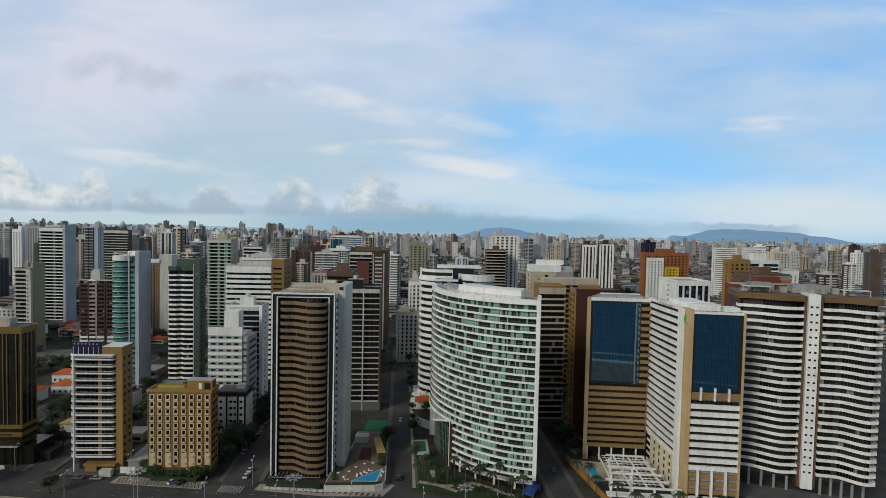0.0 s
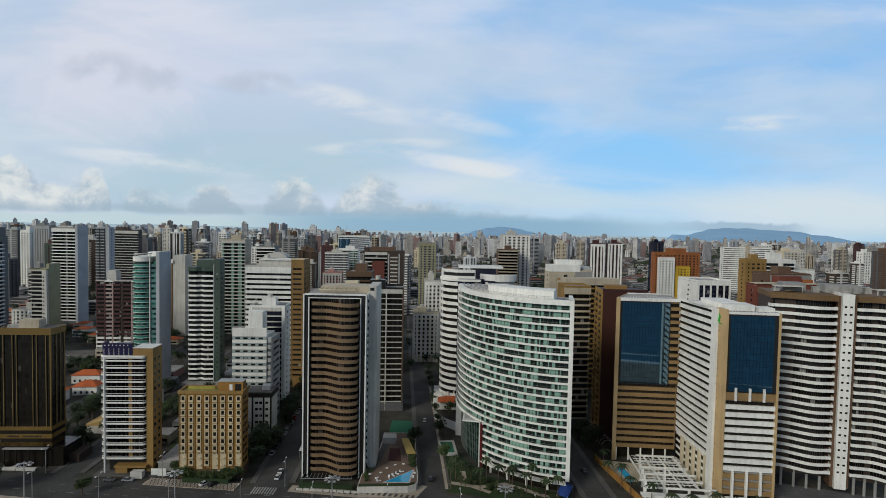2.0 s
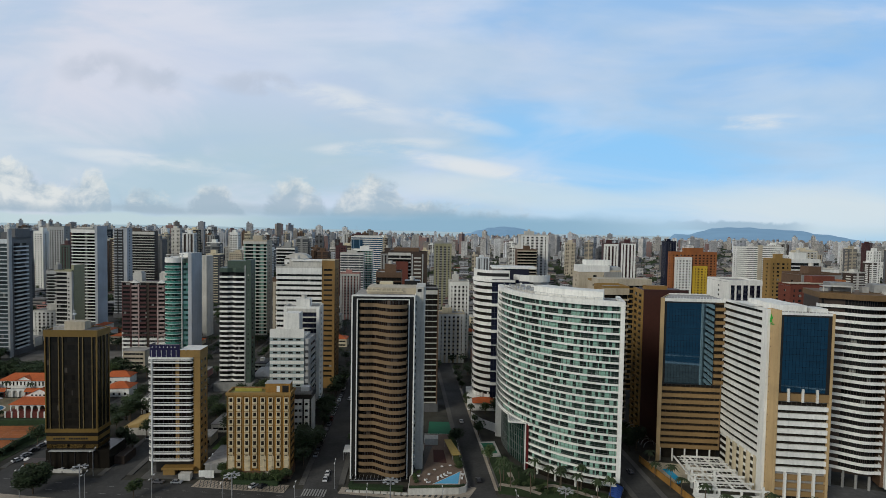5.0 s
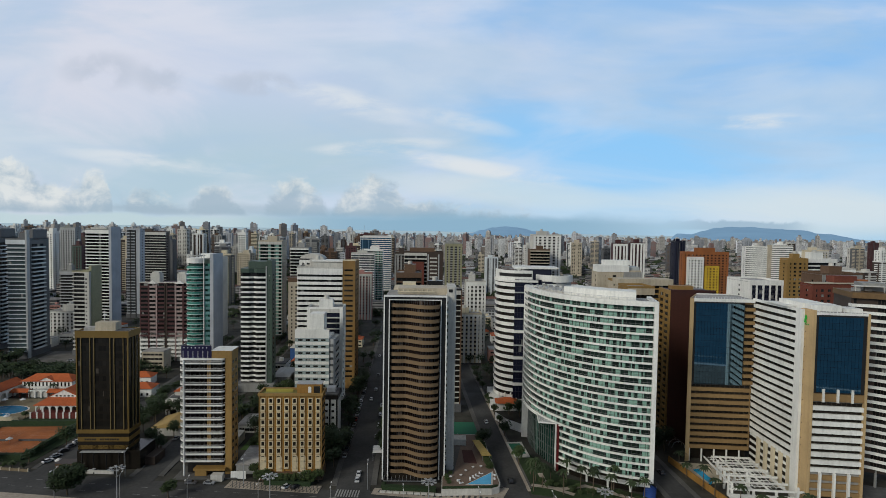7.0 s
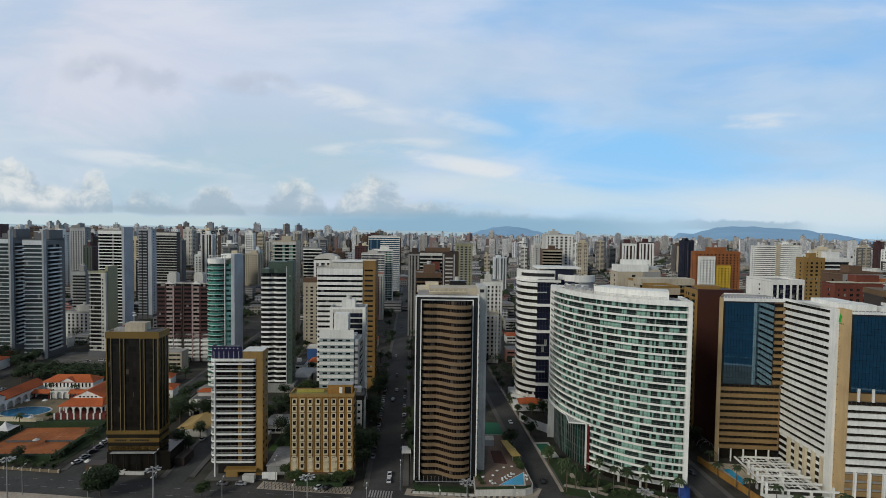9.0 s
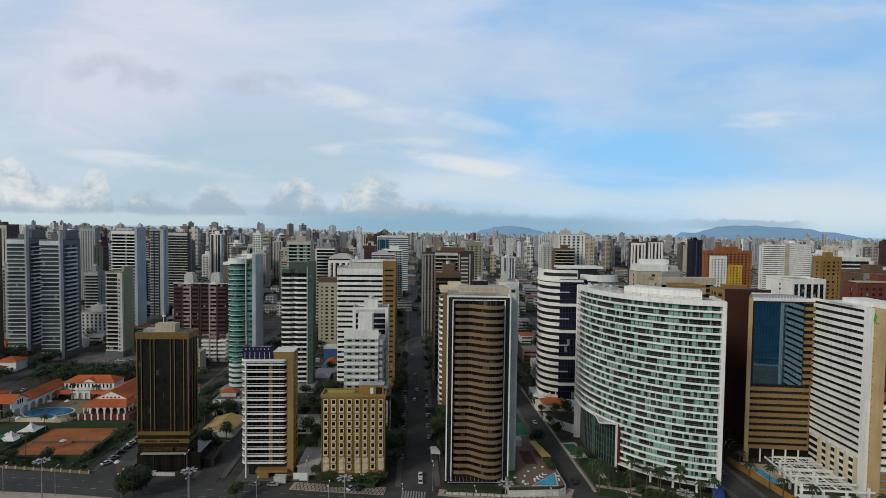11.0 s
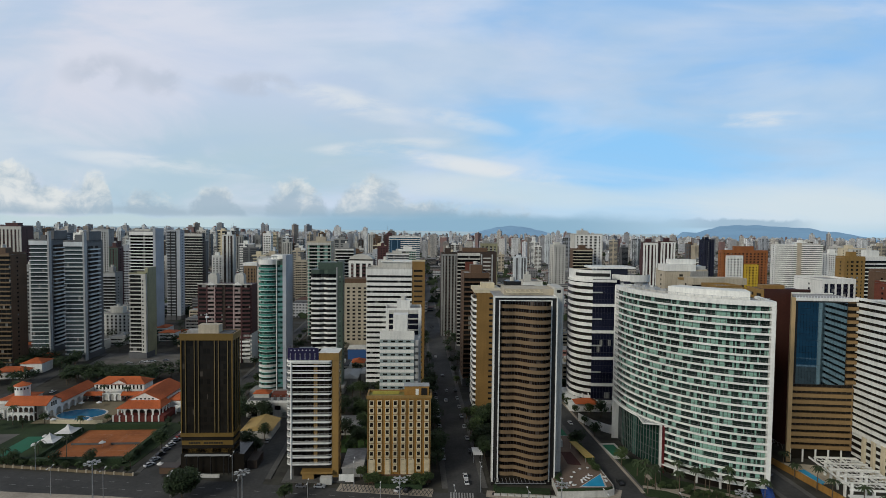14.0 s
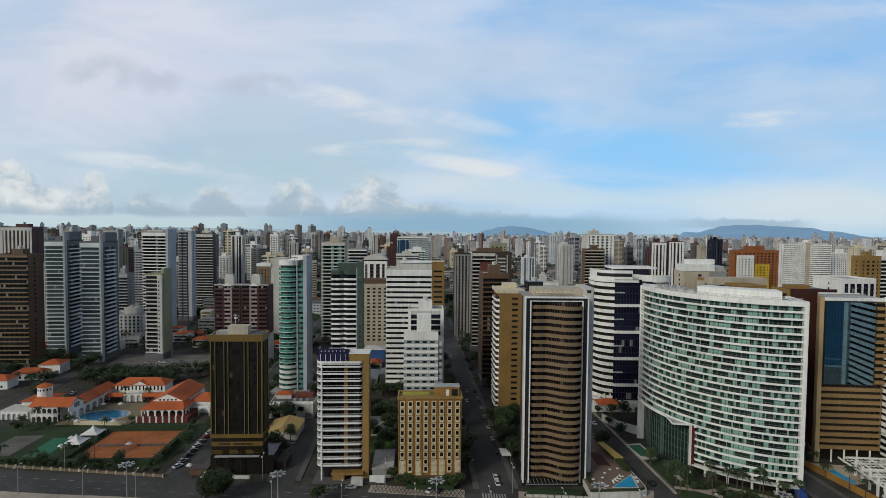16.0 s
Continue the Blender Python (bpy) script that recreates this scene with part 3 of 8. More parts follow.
ROADF = smooth(ROAD)
strip("road", ROADF, -8, 8, -0.1, 0.0, ASPHALT, "dark asphalt seafront avenue with faded lane marks", "road")
strip("pavement", ROADF, -32, -8, -0.1, 0.15, MOSAIC, "pale patterned mosaic promenade beside the avenue", "pavement")
STREETS = [((-202, 205), (-0.07, 1), 10, 500), ((-160, 200), (-0.07, 1), 9, 330), ((-77.5, 196), (-0.066, 1), 13, 1500), ((-15.5, 196), (-0.085, 1), 9, 420), ((47, 186), (-0.06, 1), 9, 500)]
for (sx, sy), (dx, dy), wd, ln in STREETS:
    strip("road", [(sx - dx * 5, sy - 5), (sx + dx * ln, sy + ln)], -wd / 2, wd / 2, -0.1, 0.012, ASPHALT, "narrow asphalt side street between the towers", "road")
    for k in (-1, 1):
        a, b = sorted((k * wd / 2, k * (wd / 2 + 2.2)))
        strip("pavement", [(sx + dx * 4, sy + 4), (sx + dx * ln, sy + ln)], a, b, -0.1, 0.16, PAVING, "worn grey street pavement with a kerb", "pavement")
for y in (305, 425, 560, 700, 860):
    strip("road", [(-900, y - 68), (900, y + 60)], -4.5, 4.5, -0.1, 0.006, ASPHALT, "asphalt cross street behind the seafront", "road")


def in_street(x, y, margin=4):
    for (sx, sy), (dx, dy), wd, ln in STREETS:
        t = y - sy
        if -10 < t < ln and abs(x - (sx + dx * t)) < wd / 2 + margin:
            return True
    for yy in (305, 425, 560, 700, 860):
        if abs(y - (yy - 4 + x * 64 / 900)) < 5 + margin:
            return True
    return False


def lift(y):
    return -0.15 if y < 1300 or y > 6000 else 6 * ((y - 1300) / 3690) ** 1.1


# ---------------------------------------------------------------- the front row


def gold_tower():
    e = thing("office_tower", "black glass tower with gold cladding and pale vertical fins", "building", -190.6, 208.0, 0, 3.0)
    w, d = 20.6, 8.8
    part("body", shaped(0.3, 0.3, 7.8, w - 0.3, d - 0.3, 55.4), GLASSBLACK, e)
    part("podium", shaped(-0.3, 0.6, 0, w + 4, d + 4, 7.6), GLASSBLACK, e)
    part("podium_wing", shaped(w + 4, 4, 0, w + 8, d + 4, 3.4), BROWNDARK, e)
    part("canopy", shaped(1.8, -1.2, 7.55, w - 1.4, 0.6, 7.75), PALEGREY, e, "pale thin entrance canopy")
    for a in (2.5, 7, 12, 17, 19):
        part("column", Shape().cyl(a, -0.8, 0.25, 0, 7.5), BLACKSTONE, e)
    for z0, z1, o in ((53.6, 56.3, 0.15), (14.9, 16.4, 0.1), (11.5, 13.3, -0.25), (8.4, 10.0, -0.35)):
        s = Shape()
        for b in ((-o, -o, w + o, 0.3), (-o, d - 0.3, w + o, d + o), (-o, 0.3, 0.3, d - 0.3), (w - 0.3, 0.3, w + o, d - 0.3)):
            s.box(b[0], b[1], z0, b[2], b[3], z1)
        part("gold_band", s, GOLD, e)
    for z, a, n in ((11.8, 3.0, 5), (11.8, 9.0, 8)):
        for i in range(n):
            part("sign_bar", shaped(a + i * 0.95, 0.17, z + 0.2, a + i * 0.95 + 0.7, 0.27, z + 0.9), BLACKSTONE, e)
    fin = shaped(-0.12, -0.12, 16.4, 0.12, 0.3, 53.6).mesh("fin", material("pale_gold_fin", (0.20, 0.145, 0.06), 0.5, 0.2))
    for f in (0.10, 0.27, 0.345, 0.65, 0.725, 0.90):
        part("fin", fin, None, e, at=(f * w, 0, 0))
    cor = shaped(-0.2, -0.12, 16.4, 0.2, 0.5, 53.6).mesh("corner_pier", GOLD)
    for x, y in ((0.35, 0), (w - 0.35, 0), (w - 0.35, d - 0.7), (0.35, d - 0.7)):
        part("corner_pier", cor, None, e, at=(x, y, 0))
    for f in (0.35, 0.62):
        part("fin", fin, None, e, at=(w, f * d, 0), turn=90)
    wm = {}
    for a, b in ((0.035, 0.26), (0.355, 0.64), (0.735, 0.965)):
        n = 4 if b - a > 0.25 else 3
        k = (b - a) * w / n
        me = wm.setdefault(n, shaped(0.08, 0.27, 0.9, k - 0.08, 0.32, 2.9).mesh("window", GLASSGREYB))
        for i in range(n):
            for j in range(12):
                part("window", me, None, e, at=(a * w + i * k, 0, 16.8 + j * 3.06))
    sm = shaped(w - 0.32, 1.4, 0.9, w - 0.27, 3.2, 2.9).mesh("window", GLASSGREYB)
    for i in range(3):
        for j in range(12):
            part("window", sm, None, e, at=(0, i * 2.0, 16.8 + j * 3.06))
    part("roof", shaped(0.3, 0.3, 55.4, w - 0.3, d - 0.3, 55.7), CONCRETE, e)
    part("penthouse", shaped(6, 3, 55.7, 14, 7.2, 59.2), BEIGE, e)
    part("plant_room", shaped(1.5, 3, 55.7, 6, 7, 57.0), CONCRETE, e)
    part("solar_panel", shaped(14.5, 1.5, 55.7, 19.5, 7.5, 56.2), DARKROOF, e)
    part("aerial", Shape().beam((8, 6, 59), (8, 6, 63.5), 0.1).beam((7.2, 6, 63), (8.8, 6, 63), 0.08).cyl(8.2, 6, 0.7, 61.6, 62.1), WHITEPAINT, e)


GLASSGREYB = glass_wall("smoked_window_glass", (0.014, 0.0125, 0.0105), rough=0.16, rnd=0.4, spec=0.2, curtain=(0.07, 0.06, 0.05), share=0.03)


def stripe_tower():
    e = thing("apartment_building", "white balcony tower with an ochre flank and navy glass crown", "building", -147.6, 204.0, 0, 3.0)
    w, d, fh = 20.3, 8.2, 2.78
    bw = 17.7
    path = [(0.0, 5.0)] + arc(2.4, 2.4, 2.4, 180, 270, 6) + arc(bw - 1.2, 1.2, 1.2, 270, 360, 4)
    zs = [6.0 + fh * i for i in range(15)]
    part("body", Shape().prism(offset(path, 1.5) + [(bw, d), (0.5, d)], 5.0, 48.6), GLASSBLACK, e)
    floors(e, path, zs, fh, 0.42, WHITE, GLASSBLACK, DARKFRAME, 1.5, 1.8, slab=0.2, rail=0.7)
    part("top_band", Shape().ribbon(path, 1.6, 46.3, 47.0), WHITE, e)
    part("side_wall", shaped(bw, 1.0, 0, w, d, 49.2), OCHRE, e, "ochre tiled side wall")
    part("centre_wall", shaped(10.6, 1.45, 5.0, 12.0, 1.9, 48.5), OCHRE, e)
    part("column", Shape().cyl(2.2, -0.15, 0.32, 0, 46.5, 10), WHITE, e, "slim white corner column")
    zs2 = [3.0 + 2.9 * i for i in range(15)]
    side_windows(e, w, d, zs2, fh, (0.3, 0.72), 1, GLASS, OCHRE)
    part("side_parapet", shaped(bw - 5.0, 0.8, 47.0, w + 0.1, d + 0.1, 49.9), OCHRE, e)
    part("roof_rim", shaped(bw - 5.1, 0.7, 49.9, w + 0.2, d + 0.2, 50.1), WHITE, e)
    crown = Shape().ribbon([(0.6, 6), (0.6, 1.6), (1.4, 0.9), (bw - 5.2, 0.9)], 0.2, 47.0, 51.8)
    part("crown_screen", crown, CROWNBLUE, e, "navy glass crown screen")
    dot = Shape().cyl(0, 0, 0.22, -0.05, 0.05, 10).mesh("lamp", WHITEPAINT)
    for i in range(7):
        ob = part("lamp", dot, None, e)
        ob.matrix_basis = pose(2.0 + i * 1.45, 0.82, 51.0, 90, 0, 0)
    for i in range(6):
        part("crown_post", shaped(1.6 + i * 1.9, 0.7, 47.0, 1.72 + i * 1.9, 0.9, 49.8), WHITE, e)
    part("plant_room", shaped(4, 3, 48.6, 10, 7, 50.9), BLACKSTONE, e)
    part("lobby", shaped(2.5, 2.5, 0, bw, d, 5.0), BLACKSTONE, e)
    part("entrance_roof", shaped(6.0, -0.8, 2.6, w - 2, 2.4, 3.5), OCHRE, e)
    part("entrance_wall", shaped(6.5, -0.5, 0.5, 11.0, 2.4, 2.6), OCHRE, e)
    part("terrace", shaped(-1.0, -2.5, 0, w + 3, d, 0.5), PAVING, e)
    part("gatehouse", shaped(14.0, -4.2, 0, 18.5, -1.8, 2.6), OFFWHITE, e)


WINCREAM = material("pale_cream_window_surround", (0.56, 0.47, 0.31), 0.8, vary=0.15, stain=0.15)


def mustard_hotel():
    e = thing("hotel", "mustard hotel block with rows of white-framed windows", "building", -115.5, 203.0, 0, 3.0)
    w, d, h, fh = 24.3, 7.2, 33.4, 2.83
    part("body", shaped(0, 0.3, 0, w, d, h - 0.2), YELLOWWALL, e)
    bay = w / 8
    win = shaped(0.95, 0.05, 0.75, 2.1, 0.35, 2.3)
    win.slot = 1
    win.box(0.62, -0.08, 0.75, 0.95, 0.3, 2.6).box(2.1, -0.08, 0.75, 2.43, 0.3, 2.6).box(0.95, -0.08, 2.3, 2.1, 0.3, 2.6).box(0.68, -0.42, 0.2, 2.37, 0.3, 0.75)
    wm = win.mesh("window", GLASSBLACK, WINCREAM)
    rib = shaped(-0.14, -0.25, 3.2, 0.14, 0.3, h).mesh("rib", OCHRE)
    rib2 = shaped(-0.3, -0.05, 3.2, 0.3, 0.3, h).mesh("pier", material("mustard_pier", (0.42, 0.205, 0.035), 0.8, streak=0.2))
    for c in range(8):
        for f in range(10):
            part("window", wm, None, e, at=(c * bay, 0, 4.2 + f * fh))
    for c in range(9):
        part("rib", rib, None, e, at=(min(max(c * bay, 0.14), w - 0.14), 0, 0))
        if 0 < c < 8:
            part("pier", rib2, None, e, at=(c * bay + 0.35, 0, 0))
    for a in (0, 2, 4, 5, 7):
        part("panel", shaped(a * bay + 0.2, -0.02, 3.2, (a + 1) * bay - 0.2, 0.32, 9.0), WINCREAM, e)
    p = Shape()
    for b in ((-0.4, -0.4, w + 0.4, 0.2), (-0.4, d - 0.2, w + 0.4, d + 0.4), (-0.4, 0.2, 0.2, d - 0.2), (w - 0.2, 0.2, w + 0.4, d - 0.2)):
        p.box(b[0], b[1], h - 0.3, b[2], b[3], h + 0.8)
    part("parapet", p, OCHRE, e)
    part("roof", shaped(0.2, 0.2, h - 0.2, w - 0.2, d - 0.2, h + 0.02), material("yellow_green_roof_coat", (0.22, 0.20, 0.06), 0.9, stain=0.3), e)
    part("lift_house", shaped(14.0, 2.6, h, 23.6, 6.6, h + 3.6), YELLOWWALL, e)
    part("opening", shaped(20.6, 2.54, h + 0.1, 23.0, 2.6, h + 2.8), BLACKSTONE, e)
    part("lift_house_roof", shaped(13.8, 2.4, h + 3.6, 23.8, 6.8, h + 3.8), PALEGREY, e)
    part("door", shaped(18.4, 2.5, h + 0.2, 19.6, 2.6, h + 2.6), WHITE, e)
    side_windows(e, w, d, [4.2 + f * fh for f in range(10)], fh, (0.25, 0.5, 0.75), 1, GLASS, YELLOWWALL)
    part("plinth", shaped(-0.4, -0.6, 0, w + 0.4, d, 3.2), BROWN, e)
    part("roof_wall", shaped(1.5, 4.5, h, 12, 5.2, h + 1.0), material("green_yellow_render", (0.33, 0.29, 0.06), 0.9), e)
    part("entrance_canopy", shaped(15, -4.5, 2.7, 20, -0.6, 3.1), OFFWHITE, e)


def brown_tower():
    e = thing("apartment_building", "tall tower with wavy bronze balconies in a white frame", "building", -67.4, 203.2, 0, 1.5)
    w, d, h, fh = 24.6, 22.0, 73.0, 2.72
    x0, x1 = 2.6, w - 2.9
    path = [(x0, 2.2)]
    for i in range(25):
        u = i / 24
        x = x0 + 0.25 + (x1 - x0 - 0.5) * u
        y = 0.9 - 4.6 * (0.5 - 0.5 * math.cos(math.pi * min(1, max(0, (u - 0.2) / 0.55)))) + 1.6 * max(0, u - 0.82) / 0.18 * max(0, u - 0.82) / 0.18 - 0.5 * math.sin(math.pi * min(1, u / 0.3))
        path.append((x, y))
    path.append((x1, 2.2))
    zs = [3.6 + fh * i for i in range(25)]
    part("body", shaped(2.4, 3.4, 0, w - 0.3, d, h - 0.5), BROWNDARK, e)
    floors(e, path, zs, fh, 1.08, BRONZE, GLASSMAROON, DARKFRAME, 1.7, 1.5, slab=0.22, drop=0.12, blabel="wavy bronze balcony")
    for a, b in ((0.45, 2.0), (w - 2.2, w - 0.55)):
        part("stone_pier", shaped(a, 0.25, 2.0, b, 2.6, h - 0.5), BLACKSTONE, e)
    part("left_flank", shaped(0.0, 0.6, 1.0, 0.42, 3.6, h), OFFWHITE, e)
    part("left_recess", shaped(0.42, 2.6, 1.0, 2.4, 3.6, h - 0.5), BLACKSTONE, e)
    for a, b, z1 in ((0.0, 0.45, h), (2.0, 2.4, h - 1.3), (w - 2.6, w - 2.2, h - 1.3), (w - 0.55, w - 0.1, h)):
        part("white_frame", shaped(a, -0.25, 1.0, b, 0.6, z1), WHITE, e)
    part("white_frame", shaped(0.45, -0.25, h - 0.35, w - 0.55, 2.6, h), WHITE, e)
    part("white_frame", shaped(2.4, -0.2, h - 1.6, w - 2.6, 0.5, h - 1.3), WHITE, e)
    part("top_panel", shaped(2.0, 0.3, h - 1.3, w - 2.2, 2.6, h - 0.4), BLACKSTONE, e)
    part("side_wall", shaped(w - 0.3, 2.6, 1.0, w, d, h), WHITE, e)
    sw = shaped(w - 0.05, 2.9, 0.7, w + 0.35, 4.6, 1.9)
    sw.slot = 1
    sw.box(w - 0.05, 2.7, 1.9, w + 0.6, 4.7, 2.05)
    swm = sw.mesh("window", GLASS, OFFWHITE)
    for z in zs:
        part("window", swm, None, e, at=(0, 0, z))
    core = Shape().prism([(w, 5.2), (w + 2.6, 5.2)] + arc(w + 2.6, 6.2, 1.0, 270, 360, 4) + [(w + 3.6, 20), (w, 20)], 1.2, h + 3.0)
    part("stair_core", core, OFFWHITE, e, "pale rendered stair core")
    part("core_base", shaped(w - 0.2, 4.2, 0.6, w + 4.2, 21, 1.2), OFFWHITE, e)
    part("core_window", shaped(w + 0.6, 5.1, h + 1.0, w + 2.2, 5.25, h + 2.2), BLACKSTONE, e)
    part("roof", shaped(0.5, 2.6, h - 0.5, w - 0.3, d, h - 0.3), CONCRETE, e)
    part("penthouse", shaped(5.0, 8.0, h - 0.3, w, 20.0, h + 2.2), BEIGE, e)
    for i in range(8):
        part("pergola_beam", shaped(5.2 + i * 1.9, 4.2, h + 1.4, 5.4 + i * 1.9, 8.0, h + 1.7), CREAM, e)
    part("pergola_beam", shaped(5.0, 4.0, h + 1.1, 19.5, 4.25, h + 1.45), CREAM, e)
    part("plinth", shaped(-0.2, -0.3, 0, w + 0.2, d, 1.0), BLACKSTONE, e)
    part("lobby", shaped(2.6, 0.8, 1.0, w - 2.8, 2.6, 3.4), GLASSBLACK, e)
    tr = Shape()
    for i in range(14):
        tr.box(1.0 + i * 1.45, -4.4, 2.6, 1.15 + i * 1.45, -0.3, 2.75)
    tr.box(0.8, -4.5, 2.4, 20.3, -4.3, 2.6)
    part("trellis", tr, STEEL, e, "grey metal trellis over the forecourt")


def circle3(a, b, c):
    """Centre and radius of the circle through three points."""
    (ax, ay), (bx, by), (cx, cy) = a, b, c
    k = 2 * (ax * (by - cy) + bx * (cy - ay) + cx * (ay - by))
    ux = ((ax * ax + ay * ay) * (by - cy) + (bx * bx + by * by) * (cy - ay) + (cx * cx + cy * cy) * (ay - by)) / k
    uy = ((ax * ax + ay * ay) * (cx - bx) + (bx * bx + by * by) * (ax - cx) + (cx * cx + cy * cy) * (bx - ax)) / k
    return ux, uy, math.hypot(ax - ux, ay - uy)


def curved_tower():
    ox, oy = 20.0, 225.0
    e = thing("apartment_building", "curved white tower with green glass and banded balconies", "building", ox, oy)
    R, Mid, L = (35.4 - ox, 196.6 - oy), (7.0 - ox, 211.5 - oy), (-6.0 - ox, 251.0 - oy)
    cx, cy, r = circle3(R, Mid, L)
    aL, aR = math.degrees(math.atan2(L[1] - cy, L[0] - cx)) % 360, math.degrees(math.atan2(R[1] - cy, R[0] - cx)) % 360
    if aR < aL:
        aR += 360
    aR -= 1.2
    path = arc(cx, cy, r, aL, aR, 44)
    fh, top = 2.75, 72.0
    k = min(range(len(path)), key=lambda i: math.hypot(path[i][0] + 18.5, path[i][1] + 10.5))
    low = path[k:]
    zs = [5.9 + fh * i for i in range(24)]
    nlow = 5
    inner = offset(path, 1.6)
    back = offset(path, 17)
    part("body", Shape().prism(offset(path, 1.75) + back[::-1], 5.9 + fh * nlow, top), GLASSBLACK, e)
    part("lower_body", Shape().prism(offset(low, 1.75) + offset(low, 16)[::-1], 0, 5.9 + fh * nlow), GLASSBLACK, e)
    floors(e, path, zs[nlow:], fh, 0.45, WHITE, GLASSGREEN, DARKFRAME, 1.5, 1.1, slab=0.3, drop=0.05, blabel="curved white balcony band")
    floors(e, low, zs[:nlow], fh, 0.45, WHITE, GLASSGREEN, DARKFRAME, 1.5, 1.1, slab=0.3, drop=0.05, blabel="curved white balcony band")
    rails = Shape()
    pts = resample(path, 1.35)
    q = offset(pts, 0.12)
    for a, b in zip(pts, q):
        rails.box(a[0] - 0.03, a[1] - 0.03, 0.45, b[0] + 0.03, b[1] + 0.03, 1.1)
    rails.ribbon(path, 0.1, 1.08, 1.16)
    rm = rails.mesh("railing", ALU)
    rl = Shape().ribbon(low, 0.1, 1.08, 1.16).mesh("railing", ALU)
    for i, z in enumerate(zs):
        part("railing", rl if i < nlow else rm, None, e, at=(0, 0, z))
    part("cornice", Shape().ribbon(path, 2.2, 71.3, 73.2), WHITE, e)
    dx, dy = path[-1][0] - path[-2][0], path[-1][1] - path[-2][1]
    kk = math.hypot(dx, dy)
    ux, uy = dx / kk, dy / kk
    p = path[-1]
    part("end_wall", Shape().prism([(p[0] - ux * 0.2 + uy * 0.25, p[1] - uy * 0.2 - ux * 0.25), (p[0] + ux * 1.3 + uy * 0.25, p[1] + uy * 1.3 - ux * 0.25), (p[0] + ux * 1.3 - uy * 17, p[1] + uy * 1.3 + ux * 17), (p[0] - ux * 0.2 - uy * 17, p[1] - uy * 0.2 + ux * 17)], 4.6, 73.2), WHITE, e)
    p = path[0]
    part("end_wall", Shape().prism([(p[0] - 0.4, p[1] - 0.2), (p[0] + 0.4, p[1] - 0.6), (back[0][0], back[0][1]), (back[0][0], back[0][1] + 1)], 0, 73.0), WHITE, e)
    part("soffit", Shape().prism(offset(path[:k + 2], -0.5) + offset(path[:k + 2], 3)[::-1], 5.7 + fh * nlow - 0.4, 5.9 + fh * nlow - 0.05), WHITE, e)
    part("podium_glass", Shape().prism(offset(path[:k], 2.6) + offset(path[:k], 15)[::-1], 0, 5.7 + fh * nlow - 0.4), GREENPOD, e, "dark green podium glass")
    mull = Shape()
    for a, b in list(zip(offset(path[:k], 2.52), offset(path[:k], 2.7))):
        mull.box(a[0] - 0.08, a[1] - 0.08, 0, b[0] + 0.08, b[1] + 0.08, 16.8)
    for z in (3.5, 7, 10.5, 14):
        mull.ribbon(offset(path[:k], 2.52), 0.15, z, z + 0.12)
    part("mullion", mull, ALU, e)
    c = path[k]
    a, b = path[k - 8], offset(path, -5.5)[k - 3]
    zc = 5.7 + fh * nlow + 0.1
    part("canopy", Shape().prism([a, b, c], zc - 0.12, zc), PALEGREY, e, "white triangular entrance canopy")
    for p, q in ((a, b), (b, c)):
        part("canopy_edge", Shape().beam((p[0], p[1], zc), (q[0], q[1], zc), 0.28), WHITE, e)
    for i in range(1, 6):
        u = i / 6
        part("canopy_rib", Shape().beam((a[0] + (c[0] - a[0]) * u, a[1] + (c[1] - a[1]) * u, zc + 0.05), (b[0], b[1], zc + 0.05), 0.1), WHITE, e)
    part("red_pylon", shaped(c[0] - 0.4, c[1] - 0.9, 0, c[0] + 0.5, c[1] + 1.2, 19.6), material("red_cladding", (0.11, 0.012, 0.012), 0.5), e, "dark red entrance pylon")
    part("pylon_edge", shaped(c[0] - 0.85, c[1] - 0.7, 0, c[0] - 0.55, c[1] + 1.2, 19.8), WHITE, e)
    tier = offset(path[6:40], 4.0)
    part("roof", Shape().prism(offset(path, 2.0) + back[::-1], 71.6, 72.2), CONCRETE, e)
    part("roof_wall", Shape().ribbon(offset(path[21:41], 3.6), 9.0, 72.2, 76.2), WHITE, e)
    part("roof_step", Shape().ribbon(offset(path[3:24], 5.5), 6.0, 72.2, 73.7), OFFWHITE, e)
    for i in (8, 11, 14, 17, 20):
        a = offset(path, 3.4)[i]
        part("roof_vent", Shape().cyl(a[0], a[1], 0.5, 73.9, 74.8, 8), STEEL, e)
    for i in range(7, 36, 3):
        a, z = offset(path, 6.5 + (i * 7 % 4))[i], 73.7 if i < 22 else 72.2
        part("air_unit", shaped(a[0] - 0.8, a[1] - 0.6, z, a[0] + 0.8, a[1] + 0.6, z + 0.8 + (i % 3) * 0.3), GREYWALL if i % 2 else STEEL, e)
    part("roof_rail", Shape().ribbon(offset(path, 2.4), 0.08, 74.0, 74.1), STEEL, e)
    for i in range(0, 45, 2):
        a = offset(path, 2.44)[i]
        part("rail_post", shaped(a[0] - 0.05, a[1] - 0.05, 73.2, a[0] + 0.05, a[1] + 0.05, 74.0), STEEL, e)
    for i in range(k + 3, 44, 5):
        a = offset(path, 1.0)[i]
        part("column", Shape().cyl(a[0], a[1], 0.45, 0, 6.2, 10), WHITE, e)
    part("ground_slab", Shape().ribbon(offset(low, -0.8), 4, 3.3, 3.75), WHITE, e)


GREENPOD = glass_wall("podium_glass", (0.012, 0.035, 0.026), rough=0.08, rnd=0.5, curtain=(0.05, 0.10, 0.08), share=0.2)


